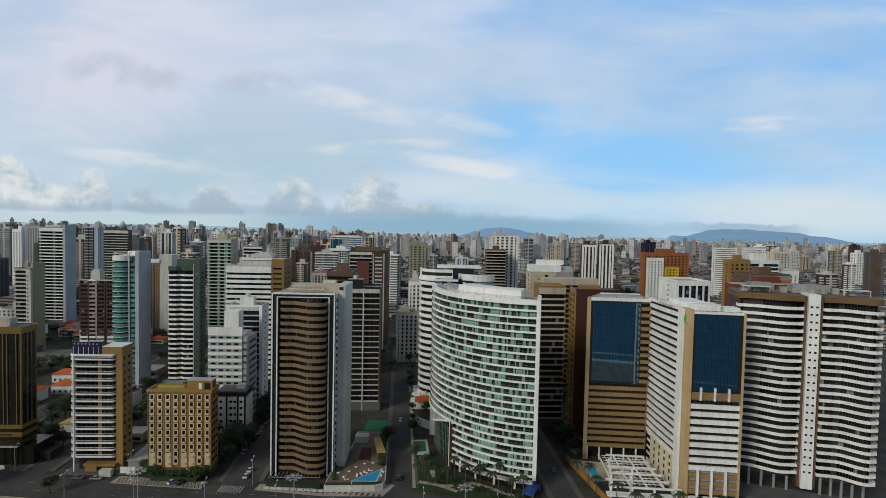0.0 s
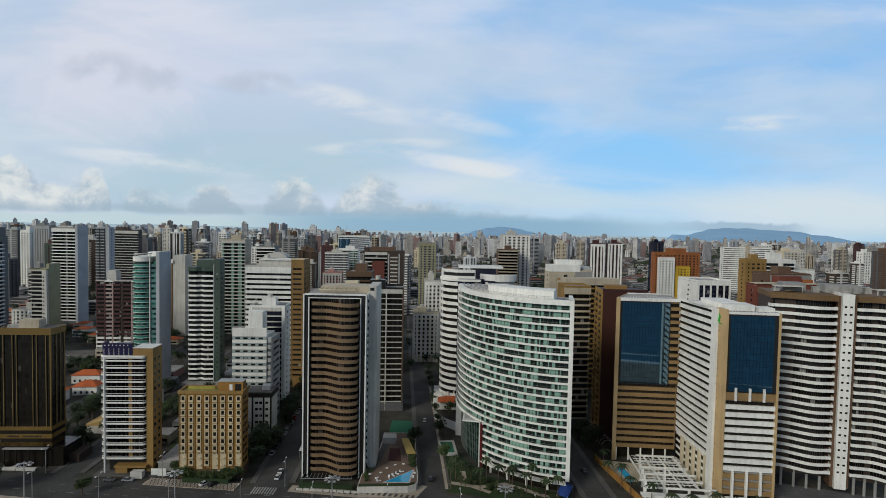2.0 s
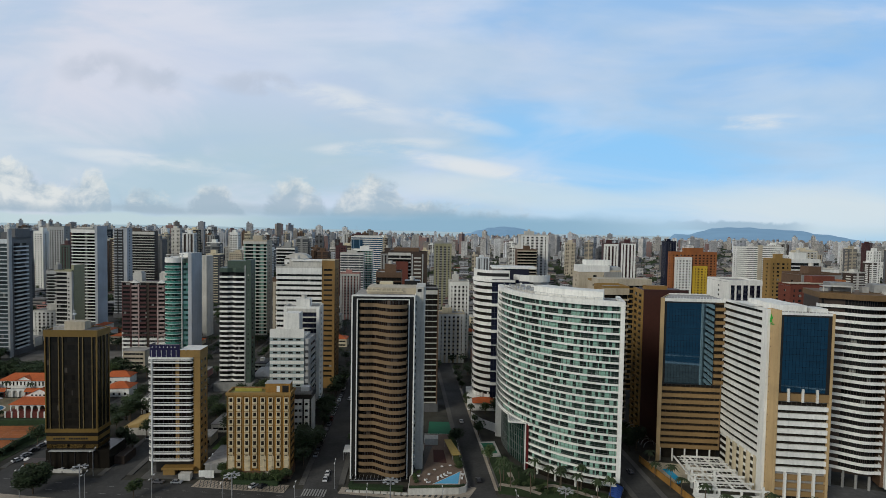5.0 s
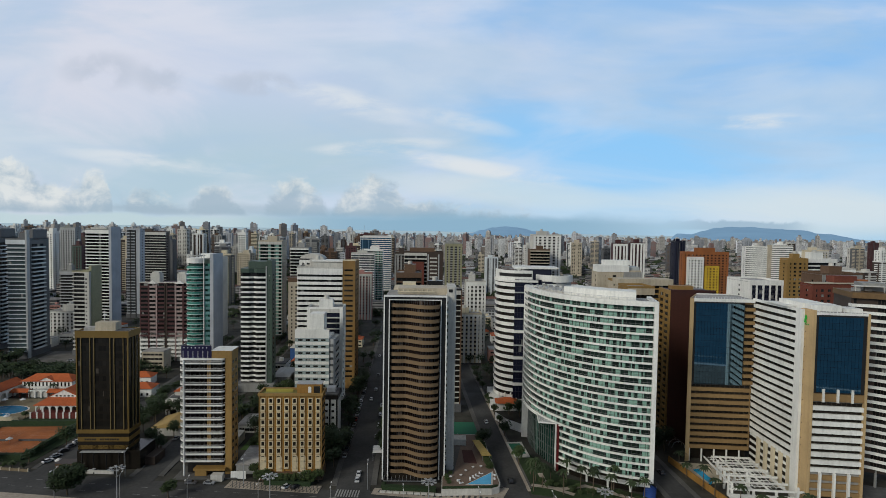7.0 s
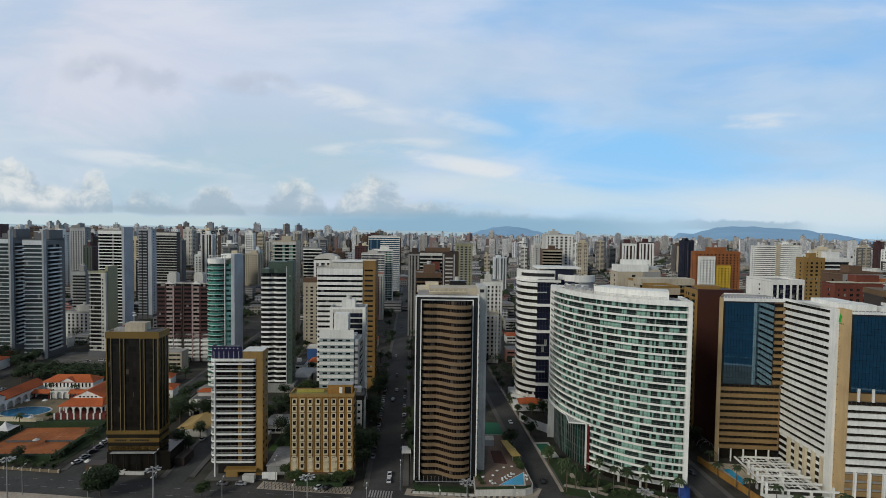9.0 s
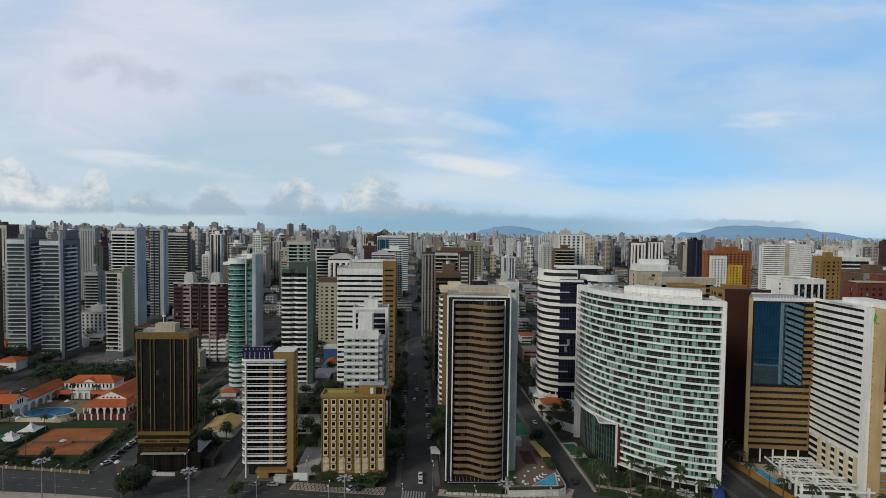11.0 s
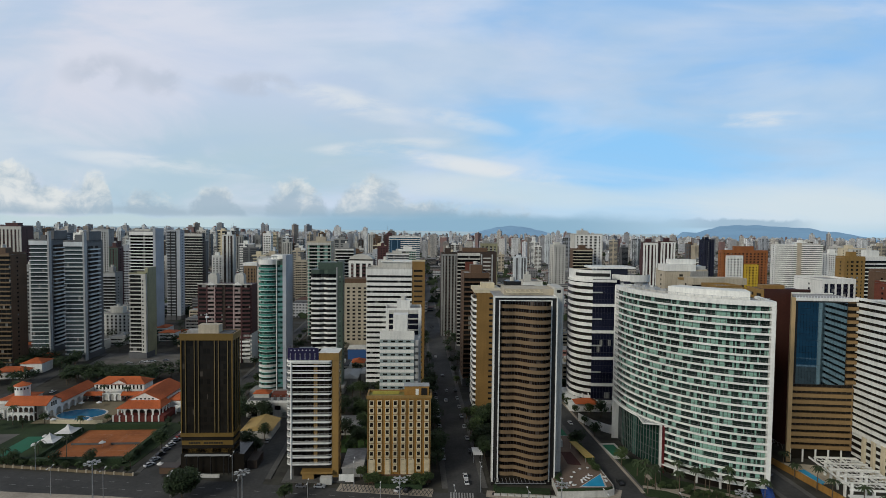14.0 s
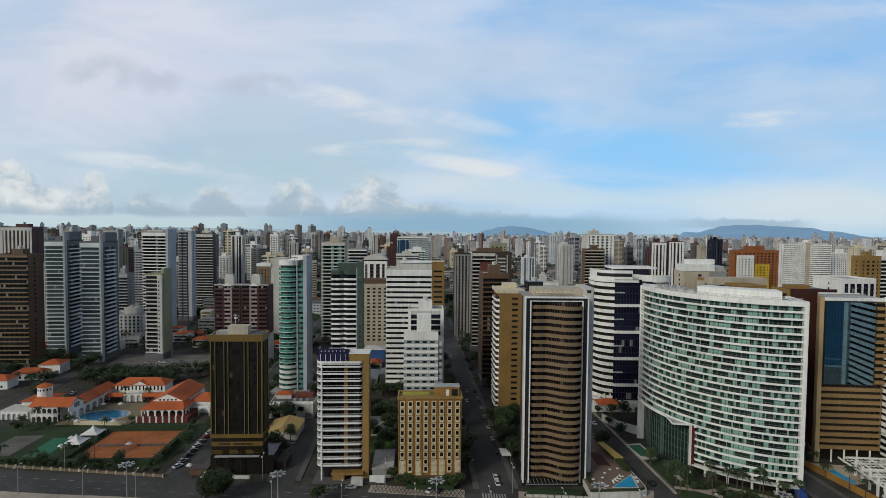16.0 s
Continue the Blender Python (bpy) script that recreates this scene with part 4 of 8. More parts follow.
def hotel_left():
    """The wing with the blue mirror panel, turned towards the street."""
    e = thing("hotel", "tan hotel wing with a large blue mirror glass panel", "building", 61.2, 227.2, 0, -4.2, "hotel wings")
    w, d, h = 26.8, 17.0, 71.0
    part("body", Shape().prism([(1.2, 1.2), (w, 1.2), (w, d), (9.0, d)], 6.0, h - 0.5), TAN, e)
    part("corner_pier", Shape().prism([(0, 0), (1.7, 0), (1.7, 2.2), (0.9, 2.2)], 0, h), TANPALE, e)
    part("side_wall", Shape().prism([(0.9, 2.2), (1.3, 2.2), (9.2, d), (8.8, d)], 0, h), TANPALE, e)
    part("top_frame", shaped(1.7, 0, h - 1.3, w, 1.2, h), WHITE, e)
    gx0, gx1, gz0, gz1 = 2.7, 22.6, 34.0, h - 1.9
    nx, nz = 16, 13
    pane = shaped(0.03, 0.28, 0.03, (gx1 - gx0) / nx - 0.03, 0.34, (gz1 - gz0) / nz - 0.03).mesh("pane", MIRRORBLUE)
    for i in range(nx):
        for j in range(nz):
            part("pane", pane, None, e, at=(gx0 + (gx1 - gx0) * i / nx, 0, gz0 + (gz1 - gz0) * j / nz))
    part("glazing_frame", shaped(gx0 - 0.25, 0.36, gz0 - 0.3, gx1 + 0.2, 1.2, gz1 + 0.5), BLACKSTONE, e)
    part("dark_return", shaped(1.7, 0.5, 33.4, 2.45, 1.2, h - 1.3), BLACKSTONE, e)
    slot = pane_row(1.9, w - 0.6, 1.1, 0, 1.25, 12).mesh("window", GLASSBLACK, BROWNDARK)
    band = shaped(1.7, 0.3, 0, w - 0.3, 1.2, 1.55).mesh("band", TAN)
    for i in range(10):
        z = 5.8 + i * 2.8
        part("band", band, None, e, at=(0, 0, z))
        part("window", slot, None, e, at=(0, 0, z + 1.55))
    bal = shaped(gx1 + 0.35, -0.35, 0, w, 1.2, 1.35).mesh("balcony", TAN)
    bw = shaped(gx1 + 0.5, 0.9, 0, w - 0.2, 1.15, 1.45).mesh("window", GLASSBLACK)
    for i in range(12):
        part("balcony", bal, None, e, at=(0, 0, 34.6 + i * 2.86))
        part("window", bw, None, e, at=(0, 0, 34.6 + i * 2.86 + 1.35))
    for i in range(5):
        part("column", Shape().cyl(2 + i * 5.2, 0.8, 0.35, 0, 6.0, 10), WHITE, e)
    part("lobby", Shape().prism([(2.4, 4.0), (w, 4.0), (w, d), (9.2, d)], 0, 6.0), GLASSBLACK, e)
    part("roof", Shape().prism([(1.4, 1.2), (w, 1.2), (w, d), (9.2, d)], h - 0.5, h - 0.2), CONCRETE, e)
    p = Shape()
    p.box(9.0, d - 0.3, h - 0.2, w, d, h + 0.3)
    part("parapet", p, WHITE, e)
    for i in range(18):
        part("rail_post", shaped(2.5 + i * 1.2, 1.2, h - 0.2, 2.62 + i * 1.2, 1.35, h - 0.2 + 0.9), WHITEPAINT, e)


TANPALE = material("pale_tan_panel", (0.46, 0.325, 0.165), 0.7, streak=0.12, vary=0.1)


def hotel_middle():
    """The white louvred wing that joins the two mirror fronts."""
    ox, oy = 84.9, 220.2
    e = thing("hotel", "white louvred hotel wing with long dark window slots", "building", ox, oy, 0, 0, "hotel wings")
    path = [(3.0, 6.9), (3.0, 4.5), (3.0, 2.0), (3.0, -0.5), (3.0, -3.0)] + [(3.0 + 0.7 * i / 8, -3.0 - 18.3 * i / 8) for i in range(1, 9)]
    q = [(x, y) for x, y in path]
    part("body", Shape().prism(offset(q, 1.0) + [(18, -21.3), (14, 6)], 0, 70.4), WHITE, e)
    band = Shape().ribbon(q, 0.9, 0, 1.5).mesh("band", WHITE)
    win = window_mesh(offset(q, 0.75), 0, 1.33, GLASSBLACK, DARKFRAME, 2.2)
    for i in range(20):
        z = 14.0 + 2.83 * i
        part("band", band, None, e, at=(0, 0, z))
        part("window", win, None, e, at=(0, 0, z + 1.5))
    part("cornice", Shape().ribbon(q, 1.0, 70.4, 71.4), WHITE, e)
    part("end_pier", shaped(3.0, -24.6, 0, 4.6, -21.2, 71.6), WHITE, e, "plain white end pier")
    for i in range(5):
        x, y = q[3 + i * 2 if i < 4 else 11]
        part("column", shaped(x - 0.3, y - 0.8, 0, x + 0.8, y + 0.5, 14.2), CREAM, e)
    slot = Shape().ribbon(offset(q, 0.7), 0.3, 0, 1.4).mesh("window", GLASSBLACK)
    for i in range(4):
        part("window", slot, None, e, at=(0, 0, 2.5 + i * 2.83))
    part("roof", Shape().prism(offset(q, 1.0) + [(18, -21.3), (14, 6)], 70.4, 70.7), CONCRETE, e)
    part("roof_house", shaped(6, -20, 70.7, 15, -6, 73.4), WHITE, e)
    part("roof_slab", shaped(2.2, -16, 71.4, 8, -4, 71.8), WHITE, e)


def hotel_right():
    e = thing("hotel", "white and tan hotel front with a blue mirror panel", "building", 88.5, 197.2, 0, 0, "hotel wings")
    tan = Shape().prism([(0, 0), (1.3, -5.2), (2.2, -5.3), (2.2, 0.4)], 0, 71.8)
    part("tan_wall", tan, TANPALE, e, "tan end wall with a column of pinholes")
    dot = shaped(0, 0, 0, 0.08, 0.28, 0.28).mesh("vent", BLACKSTONE)
    for i in range(24):
        part("vent", dot, None, e, at=(0.42, -2.2, 4 + i * 2.83), turn=14)
    logo = Shape().prism([(0.3, 0), (1.5, 0.0), (1.1, 0.9), (1.6, 1.8), (0.9, 3.2), (0.5, 1.4)], 0, 0.12)
    lg = part("sign", logo, material("green_sign", (0.02, 0.32, 0.03), 0.5), e, "plain green roof sign")
    lg.matrix_basis = pose(0.2, -1.2, 66.8, 90, 0, -76)
    for i in range(5):
        part("sign_bar", shaped(0.02 + i * 0.17, -0.75 - i * 0.66, 66.0, 0.12 + i * 0.17, -0.3 - i * 0.66, 66.5), GREENSIGN, e)
    f = new("front_wing")
    f.parent = e
    f.matrix_basis = pose(1.3, -5.2, 0, 0, 0, -6)
    w, d, h = 18.8, 18.0, 71.0
    part("body", shaped(0.2, 1.2, 3.0, w, d, h - 0.3), GREYWALL, f)
    part("edge_pier", shaped(-0.1, 0.05, 0, 0.7, 1.2, h), TANPALE, f)
    part("edge_pier", shaped(w - 0.6, 0, 0, w + 0.2, 1.4, h), TANPALE, f)
    gx0, gx1, gz0, gz1 = 1.8, 16.9, 42.0, 69.6
    nx, nz = 13, 12
    pane = shaped(0.03, 0.28, 0.03, (gx1 - gx0) / nx - 0.03, 0.34, (gz1 - gz0) / nz - 0.03).mesh("pane", MIRRORBLUE)
    for i in range(nx):
        for j in range(nz):
            part("pane", pane, None, f, at=(gx0 + (gx1 - gx0) * i / nx, 0, gz0 + (gz1 - gz0) * j / nz))
    part("glazing_frame", shaped(0.7, 0.36, gz0 - 0.4, w - 0.6, 1.2, gz1 + 0.6), BLACKSTONE, f)
    part("crown_beam", shaped(0.7, 0.1, 70.2, w - 0.6, 1.2, h), WHITE, f)
    part("tan_band", shaped(0.7, 0.35, 38.6, w - 0.6, 1.2, 41.4), TAN, f)
    for a in (4.0, 8.9, 13.8):
        part("white_fin", shaped(a, -0.2, 38.4, a + 0.7, 0.5, 43.2), WHITE, f)
    band = shaped(0.7, 0.2, 0, w - 0.6, 1.2, 1.6).mesh("band", WHITE)
    slot = pane_row(0.9, w - 0.8, 1.05, 0, 1.26, 10).mesh("window", GLASSBLACK, BROWNDARK)
    for i in range(9):
        z = 12.4 + i * 2.86
        part("band", band, None, f, at=(0, 0, z))
        part("window", slot, None, f, at=(0, 0, z + 1.6))
    for i in range(3):
        part("tan_band", shaped(0.7, 0.4, 3.4 + i * 3.0, w - 0.6, 1.2, 5.2 + i * 3.0), TAN, f)
    for a in (3.9, 8.8, 13.7):
        part("column", shaped(a, -0.6, 0, a + 0.7, 0.4, 12.4), WHITE, f)
    for i in range(4):
        v = Shape()
        v.ribbon(arc(2.8 + i * 4.4, 0, 2.5, 180, 0, 10), 0.12, 0, 4.5)
        o = part("canopy_vault", v, WHITE, f)
        o.matrix_basis = pose(0, -0.4, 2.2, 90, 0, 0) @ Matrix.Diagonal((1, 0.35, 1, 1))
    part("roof", shaped(0.2, 1.2, h - 0.3, w, d, h), CONCRETE, f)
    part("roof_box", shaped(1.0, 4, h, 11.5, 12, h + 2.2), WHITE, f)
    part("roof_box", shaped(12.5, 3, h, 18.0, 9, h + 1.4), WHITE, f)
    for i in range(14):
        part("rail_post", shaped(1.2 + i * 1.2, 1.25, h, 1.32 + i * 1.2, 1.35, h + 0.9), WHITEPAINT, f)


GREENSIGN = material("green_letters", (0.02, 0.26, 0.04), 0.6)


def ease(u):
    """0 below 0, 1 above 1, smooth between."""
    u = min(1, max(0, u))
    return u * u * (3 - 2 * u)


def wave_block():
    """The long white block with wavy balconies at the avenue's bend."""
    e = thing("apartment_building", "long white block with wavy balconies round a central pillar", "building", 114.6, 206.5, 0, -17)
    fh = 2.87
    zs = [8.4 + fh * i for i in range(23)]
    left = [(0.0, 4.0)] + [(0.25 + 22.0 * i / 24, 1.5 - 3.0 * ease((i / 24 - 0.22) / 0.5) + 1.2 * ease((i / 24 - 0.72) / 0.28)) for i in range(25)] + [(22.5, 2.5)]
    right = [(28.7, 2.2)] + [(28.8 + 18.0 * i / 26, 0.3 + 0.5 * ease(i / 26 / 0.35) - 3.6 * ease((i / 26 - 0.35) / 0.45) + 1.0 * ease((i / 26 - 0.85) / 0.15)) for i in range(27)] + [(47.3, -0.6), (47.6, 2.0), (47.6, 9.0)]
    for path in (left, right):
        x0, x1 = path[0][0], path[-1][0]
        part("body", Shape().prism([(x0 + 0.5, 3.2), (x1 - 2.0, 2.2), (x1 - 2.0, 20), (x0 + 0.5, 20)], 6.0, 76.0), BROWNDARK, e)
        floors(e, path, zs, fh, 0.9, WHITE, GLASS, BROWNDARK, 2.1, 1.9, slab=0.2, drop=0.1, blabel="wavy white balcony")
        part("frieze", Shape().prism(offset(path[1:-1], -0.1) + [(x1, 20), (x0, 20)], 74.6, 76.8), OCHREDARK, e)
        for i in range(5):
            part("column", Shape().cyl(x0 + 2.5 + i * (x1 - x0 - 5) / 4, 3.0, 0.5, 0, 8.2, 10), GREYWALL, e)
    part("tower_pillar", shaped(23.55, -0.6, 3.0, 27.4, 16, 77.4), WHITE, e, "white central pillar with paired windows")
    for a, b in ((22.5, 23.55), (27.4, 28.7)):
        part("dark_recess", shaped(a, 0.9, 3.0, b, 18, 76.5), BROWN, e)
    small = shaped(24.2, -0.66, 0.8, 25.0, -0.55, 1.5).mesh("window", GLASSBLACK)
    for z in zs:
        for a in (0, 1.75):
            part("window", small, None, e, at=(a, 0, z))
    part("roof_house", shaped(21, 9, 77.0, 33, 17, 80.0), GREYWALL, e)
    for i in range(9):
        part("roof_unit", shaped(2 + i * 4.6, 5 + (i * 37 % 5), 77.0, 4.2 + i * 4.6, 7.5 + (i * 37 % 5), 78.3 + (i * 53 % 4) * 0.35), CONCRETE if i % 2 else GREYWALL, e)
    part("roof_house", shaped(6, 8, 77.0, 14, 16, 80.2), GREYWALL, e)
    for a, b in ((2, 12), (36, 45)):
        part("roof_pergola", shaped(a, 4, 79.0, b, 8, 79.3), OFFWHITE, e)
        for q in (a + 0.2, b - 0.4):
            part("roof_post", shaped(q, 4.2, 77.0, q + 0.25, 4.45, 79.0), OFFWHITE, e)
    part("forecourt", shaped(-2, -9, 0, 50, 4, 0.25), DARKROOF, e)


OCHREDARK = material("brown_frieze_panel", (0.16, 0.095, 0.04), 0.7, streak=0.1)
gold_tower()
stripe_tower()
mustard_hotel()
brown_tower()
curved_tower()
hotel_left()
hotel_middle()
hotel_right()
wave_block()
# ---------------------------------------------------------------- shaped towers behind the front row


def teal_tower():
    e = thing("apartment_building", "round teal glass tower with a tall white slab", "building", -194.9, 301.9, 0, 0)
    fh = 2.95
    path = arc(5.8, 5.8, 5.8, 170, 350, 24)
    zs = [6.0 + fh * i for i in range(24)]
    part("body", Shape().prism(offset(path, 1.3) + [(11.6, 16), (0.5, 16)], 0, 77), GREENWALL, e)
    tb = balcony_mesh(path, 1.25, GLASSTEAL, 1.1, 0.25)
    wb = balcony_mesh(path, 1.25, OFFWHITE, 1.1, 0.25)
    sl = Shape().ribbon(offset(path, -0.12), 0.5, -0.3, 0.1).mesh("slab_edge", TEALEDGE)
    wm = window_mesh(offset(path, 1.1), 0, fh - 0.25, GLASSGREENDARK, GREENWALL, 1.6)
    rl = Shape().ribbon(offset(path, -0.04), 0.1, 1.25, 1.38).mesh("rail", PALEGREY)
    for i, z in enumerate(zs):
        part("balcony", wb if i < 5 else tb, None, e, at=(0, 0, z))
        part("window", wm, None, e, at=(0, 0, z))
        part("slab_edge", sl, None, e, at=(0, 0, z))
        part("rail", rl, None, e, at=(0, 0, z))
    part("drum", Shape().prism(path + [(11.6, 16), (0.2, 16)], 76.8, 79.6), WHITE, e)
    part("roof_ring", Shape().ribbon(offset(path, 0.6), 0.5, 81.0, 81.5), OFFWHITE, e)
    for q in (2, 8, 14, 20):
        a = offset(path, 0.8)[q]
        part("ring_post", shaped(a[0] - 0.15, a[1] - 0.15, 79.6, a[0] + 0.15, a[1] + 0.15, 81.0), OFFWHITE, e)
    st = shaped(11.7, 1.6, -0.2, 15.0, 2.6, 1.5).mesh("balcony", GLASSTEALPALE)
    sw = shaped(11.8, 2.4, 1.5, 14.9, 2.75, 2.75).mesh("window", GLASSGREENDARK)
    part("strip_wall", shaped(11.6, 2.7, 0, 15.1, 16, 79.0), GREENWALL, e)
    for i, z in enumerate(zs):
        part("balcony", st, None, e, at=(0, 0, z))
        part("window", sw, None, e, at=(0, 0, z))
    part("white_column", shaped(11.4, 0.9, 0, 11.75, 1.6, 81.6), WHITE, e)
    part("slab", shaped(15.1, 1.2, 0, 17.1, 14.0, 82.3), PALEBLUE, e, "plain pale slab wall")
    part("lift_house", shaped(6, 9, 79.6, 15.1, 15.8, 82.0), WHITE, e)
    part("podium", shaped(-3, -2.4, 0, 19, 20, 4.6), GREYWALL, e)


TEALEDGE = material("pale_teal_slab_edge", (0.42, 0.58, 0.54), 0.6, vary=0.1)
GLASSTEALPALE = material("pale_teal_glass", (0.10, 0.21, 0.205), 0.2, vary=0.1, bump=0, spec=0.6, rnd=0.2)
PALEBLUE = material("pale_blue_tile", (0.37, 0.39, 0.415), 0.6, streak=0.12, vary=0.1)
GLASSGREENDARK = glass_wall("dark_green_glass", (0.015, 0.05, 0.04), rough=0.1, rnd=0.6, curtain=(0.06, 0.22, 0.17), share=0.3)


def slim_tower():
    e = thing("apartment_building", "slim dark tower with faceted white balcony edges", "building", -166.3, 312.0, 0, 3)
    fh, w = 2.95, 15.8
    path = [(0, 2.5), (0.6, 0.6), (5.4, 0.2), (8.0, 1.5), (10.2, 0.2), (15.2, 0.6), (15.8, 2.0)]
    zs = [6 + fh * i for i in range(22)]
    part("body", shaped(0.2, 2.4, 0, w, 15, 72.5), BLACKSTONE, e)
    floors(e, path, zs, fh, 0.8, WHITE, GLASS, BLACKSTONE, 1.8, 1.7, slab=0.35)
    part("top_floor", Shape().prism(path + [(15.8, 15), (0, 15)], 71.0, 73.4), GREENWALL, e)
    part("crown", shaped(4, 4, 73.4, 15.8, 14, 77.5), GREENWALL, e)
    part("flank", shaped(15.8, 0.8, 0, 18.9, 9, 78.4), GREENWALL, e, "dark green tiled flank")
    part("flank_edge", shaped(15.3, 0.4, 0, 15.85, 1.6, 75), PALEGREY, e)
    sw = shaped(17.0, 0.7, 0.9, 17.8, 0.85, 1.8).mesh("window", GLASSGREY)
    for z in zs:
        part("window", sw, None, e, at=(0, 0, z))
    side_windows(e, 18.9, 9, zs, fh, (0.5,), 1, GLASS, GREENWALL)
    part("plinth", shaped(-2, -2, 0, 20.5, 17, 4.5), GREYWALL, e)


def navy_tower():
    e = thing("apartment_building", "rounded white banded tower with navy glass bays", "building", -15.2, 290.0, 0, 0)
    fh = 3.65
    path = [(0.0, 18.0), (0.0, 14.0)] + arc(13.0, 13.0, 13.0, 180, 254, 14)
    zs = [6 + fh * i for i in range(18)]
    x0, y0 = path[-1]
    part("body", Shape().prism(offset(path, 1.4) + [(30, 0.9), (30, 26), (1.5, 26)], 0, 70.6), NAVY, e)
    floors(e, path, zs, fh, 1.55, WHITE, GLASSBLACK, DARKFRAME, 1.4, 1.8, slab=0.35)
    nb = pane_row(x0, 24.0, 0.5, 0, fh - 0.3, 9).mesh("window", GLASSNAVY, NAVY)
    ns = shaped(x0, 0.45, fh - 0.3, 24.0, 1.0, fh).mesh("spandrel", NAVY)
    for z in zs:
        part("window", nb, None, e, at=(0, 0, z))
        part("spandrel", ns, None, e, at=(0, 0, z))
    for i in range(2, 18, 4):
        z = 6 + fh * i
        part("white_band", shaped(x0 - 0.1, -0.6, z - 0.25, 25.0, 1.0, z + 1.2), WHITE, e)
        part("white_band", shaped(x0 - 0.1, -0.5, z + fh * 2 - 0.1, x0 + 5.0, 1.0, z + fh * 2 + 0.5), PALEGREY, e)
    part("edge_column", shaped(24.6, -0.2, 0, 25.8, 1.4, 70), WHITE, e)
    bal = shaped(25.8, -0.6, 0, 32.0, 1.4, 1.3).mesh("balcony", WHITE)
    for z in zs:
        part("balcony", bal, None, e, at=(0, 0, z))
    part("right_body", shaped(25.8, 1.2, 0, 32, 26, 70), BLACKSTONE, e)
    part("cornice", Shape().prism(offset(path, -0.5) + [(22, -0.8), (22, 3), (3, 18)], 70.2, 71.4), WHITE, e)
    part("roof_drum", Shape().ribbon(offset(path, 0.2) + [(19, 0.6)], 0.9, 71.4, 76.6), WHITE, e, "tall curved white roof parapet")
    part("drum_slot", Shape().ribbon(offset(path[7:], 0.12) + [(18.6, 0.45)], 0.3, 73.2, 75.0), BLACKSTONE, e)
    part("roof_house", shaped(17, 9, 70.6, 31, 21, 77.0), NAVY, e)
    part("roof_slab", shaped(10, 8, 77.0, 35, 22, 78.0), WHITE, e)
    ring = arc(33.0, 13.0, 11.5, 185, 325, 18)
    part("roof_ring", Shape().ribbon(ring, 1.0, 70.2, 74.0), WHITE, e, "second curved white roof wall")
    part("ring_floor", Shape().prism(offset(ring, 0.9) + [(40, 24), (24, 24)], 0, 70.2), PALEGREY, e)
    part("podium", shaped(-3, -4, 0, 32, 24, 4.8), WHITE, e)
    part("podium_roof", Shape().hip(0, -6, 12, 2, 4.8, 2.2), TERRACOTTA, e)
    for i in range(4):
        part("column", Shape().cyl(2 + i * 3.2, 1.5, 0.4, 4.8, 8.5, 10), WHITE, e)


def office_b3():
    e = banded("white banded office tower with an ochre flank", -134.2, 319.4, 27.5, 16, 73.6, OFFWHITE, WHITE, GLASS, fh=3.1, panes=12, parapet=1.55, sides=(), turn=2)
    f = part("ochre_wing", shaped(27.5, 0.5, 0, 35.2, 17, 78.4), BROWNOCHRE, e, "ochre tiled wing")
    wm = shaped(28.6, 0.42, 1.0, 33.8, 0.55, 2.1).mesh("window", GLASS)
    sm = shaped(35.15, 4, 1.0, 35.25, 6, 2.1).mesh("window", GLASS)
    part("attic", shaped(9.0, 3.0, 73.6, 27.5, 15, 77.6), OFFWHITE, e)
    part("attic_slab", shaped(8.4, 2.2, 77.6, 27.5, 15.4, 78.3), WHITE, e)
    for i in range(22):
        part("window", wm, None, e, at=(0, 0, 6 + 3.1 * i))
        part("window", sm, None, e, at=(0, 0, 6 + 3.1 * i))
        part("window", sm, None, e, at=(0, 6, 6 + 3.1 * i))
    part("ochre_cap", shaped(27.5, 0.4, 78.4, 35.4, 0.8, 79.2), CREAM, e)
    return e, f


def ochre_pair():
    e = thing("apartment_building", "ochre slab tower with white stepped side balconies", "building", -71.6, 277.0, 0, 3)
    part("slab", shaped(1.8, 0, 0, 14.5, 20, 65.2), BROWNOCHRE, e)
    part("cap", shaped(0.5, -0.3, 65.2, 15.0, 20.3, 67.0), CREAM, e)
    wm = shaped(8.3, -0.06, 0.8, 11.4, 0.1, 1.9).mesh("window", GLASS)
    bm_ = balcony_mesh([(1.8, 19), (0.3, 18), (0, 10), (0.3, 2), (1.8, 0.6)], 1.0, WHITE, 1.2)
    lw = shaped(1.7, 2, 0.1, 1.85, 18, 2.5).mesh("window", GLASS)
    for i in range(20):
        z = 5 + 2.95 * i
        part("window", wm, None, e, at=(0, 0, z))
        part("balcony", bm_, None, e, at=(0, 0, z))
        part("window", lw, None, e, at=(0, 0, z))
    part("lift_house", shaped(5, 8, 67, 12, 15, 69.5), CREAM, e)
    w2 = banded("dark banded tower with cream pilasters", -57.0, 281, 22, 17, 66.0, BLACKSTONE, OFFWHITE, GLASSBLACK, fh=2.95, panes=8, parapet=0.22, flank=BLACKSTONE)
    for a in (12.6,):
        part("pilaster", shaped(a, -0.3, 0, a + 0.6, 1.5, 66.2), OFFWHITE, w2)
    part("side_panel", shaped(21.5, -0.2, 0, 22.1, 17, 66.2), BROWN, w2)


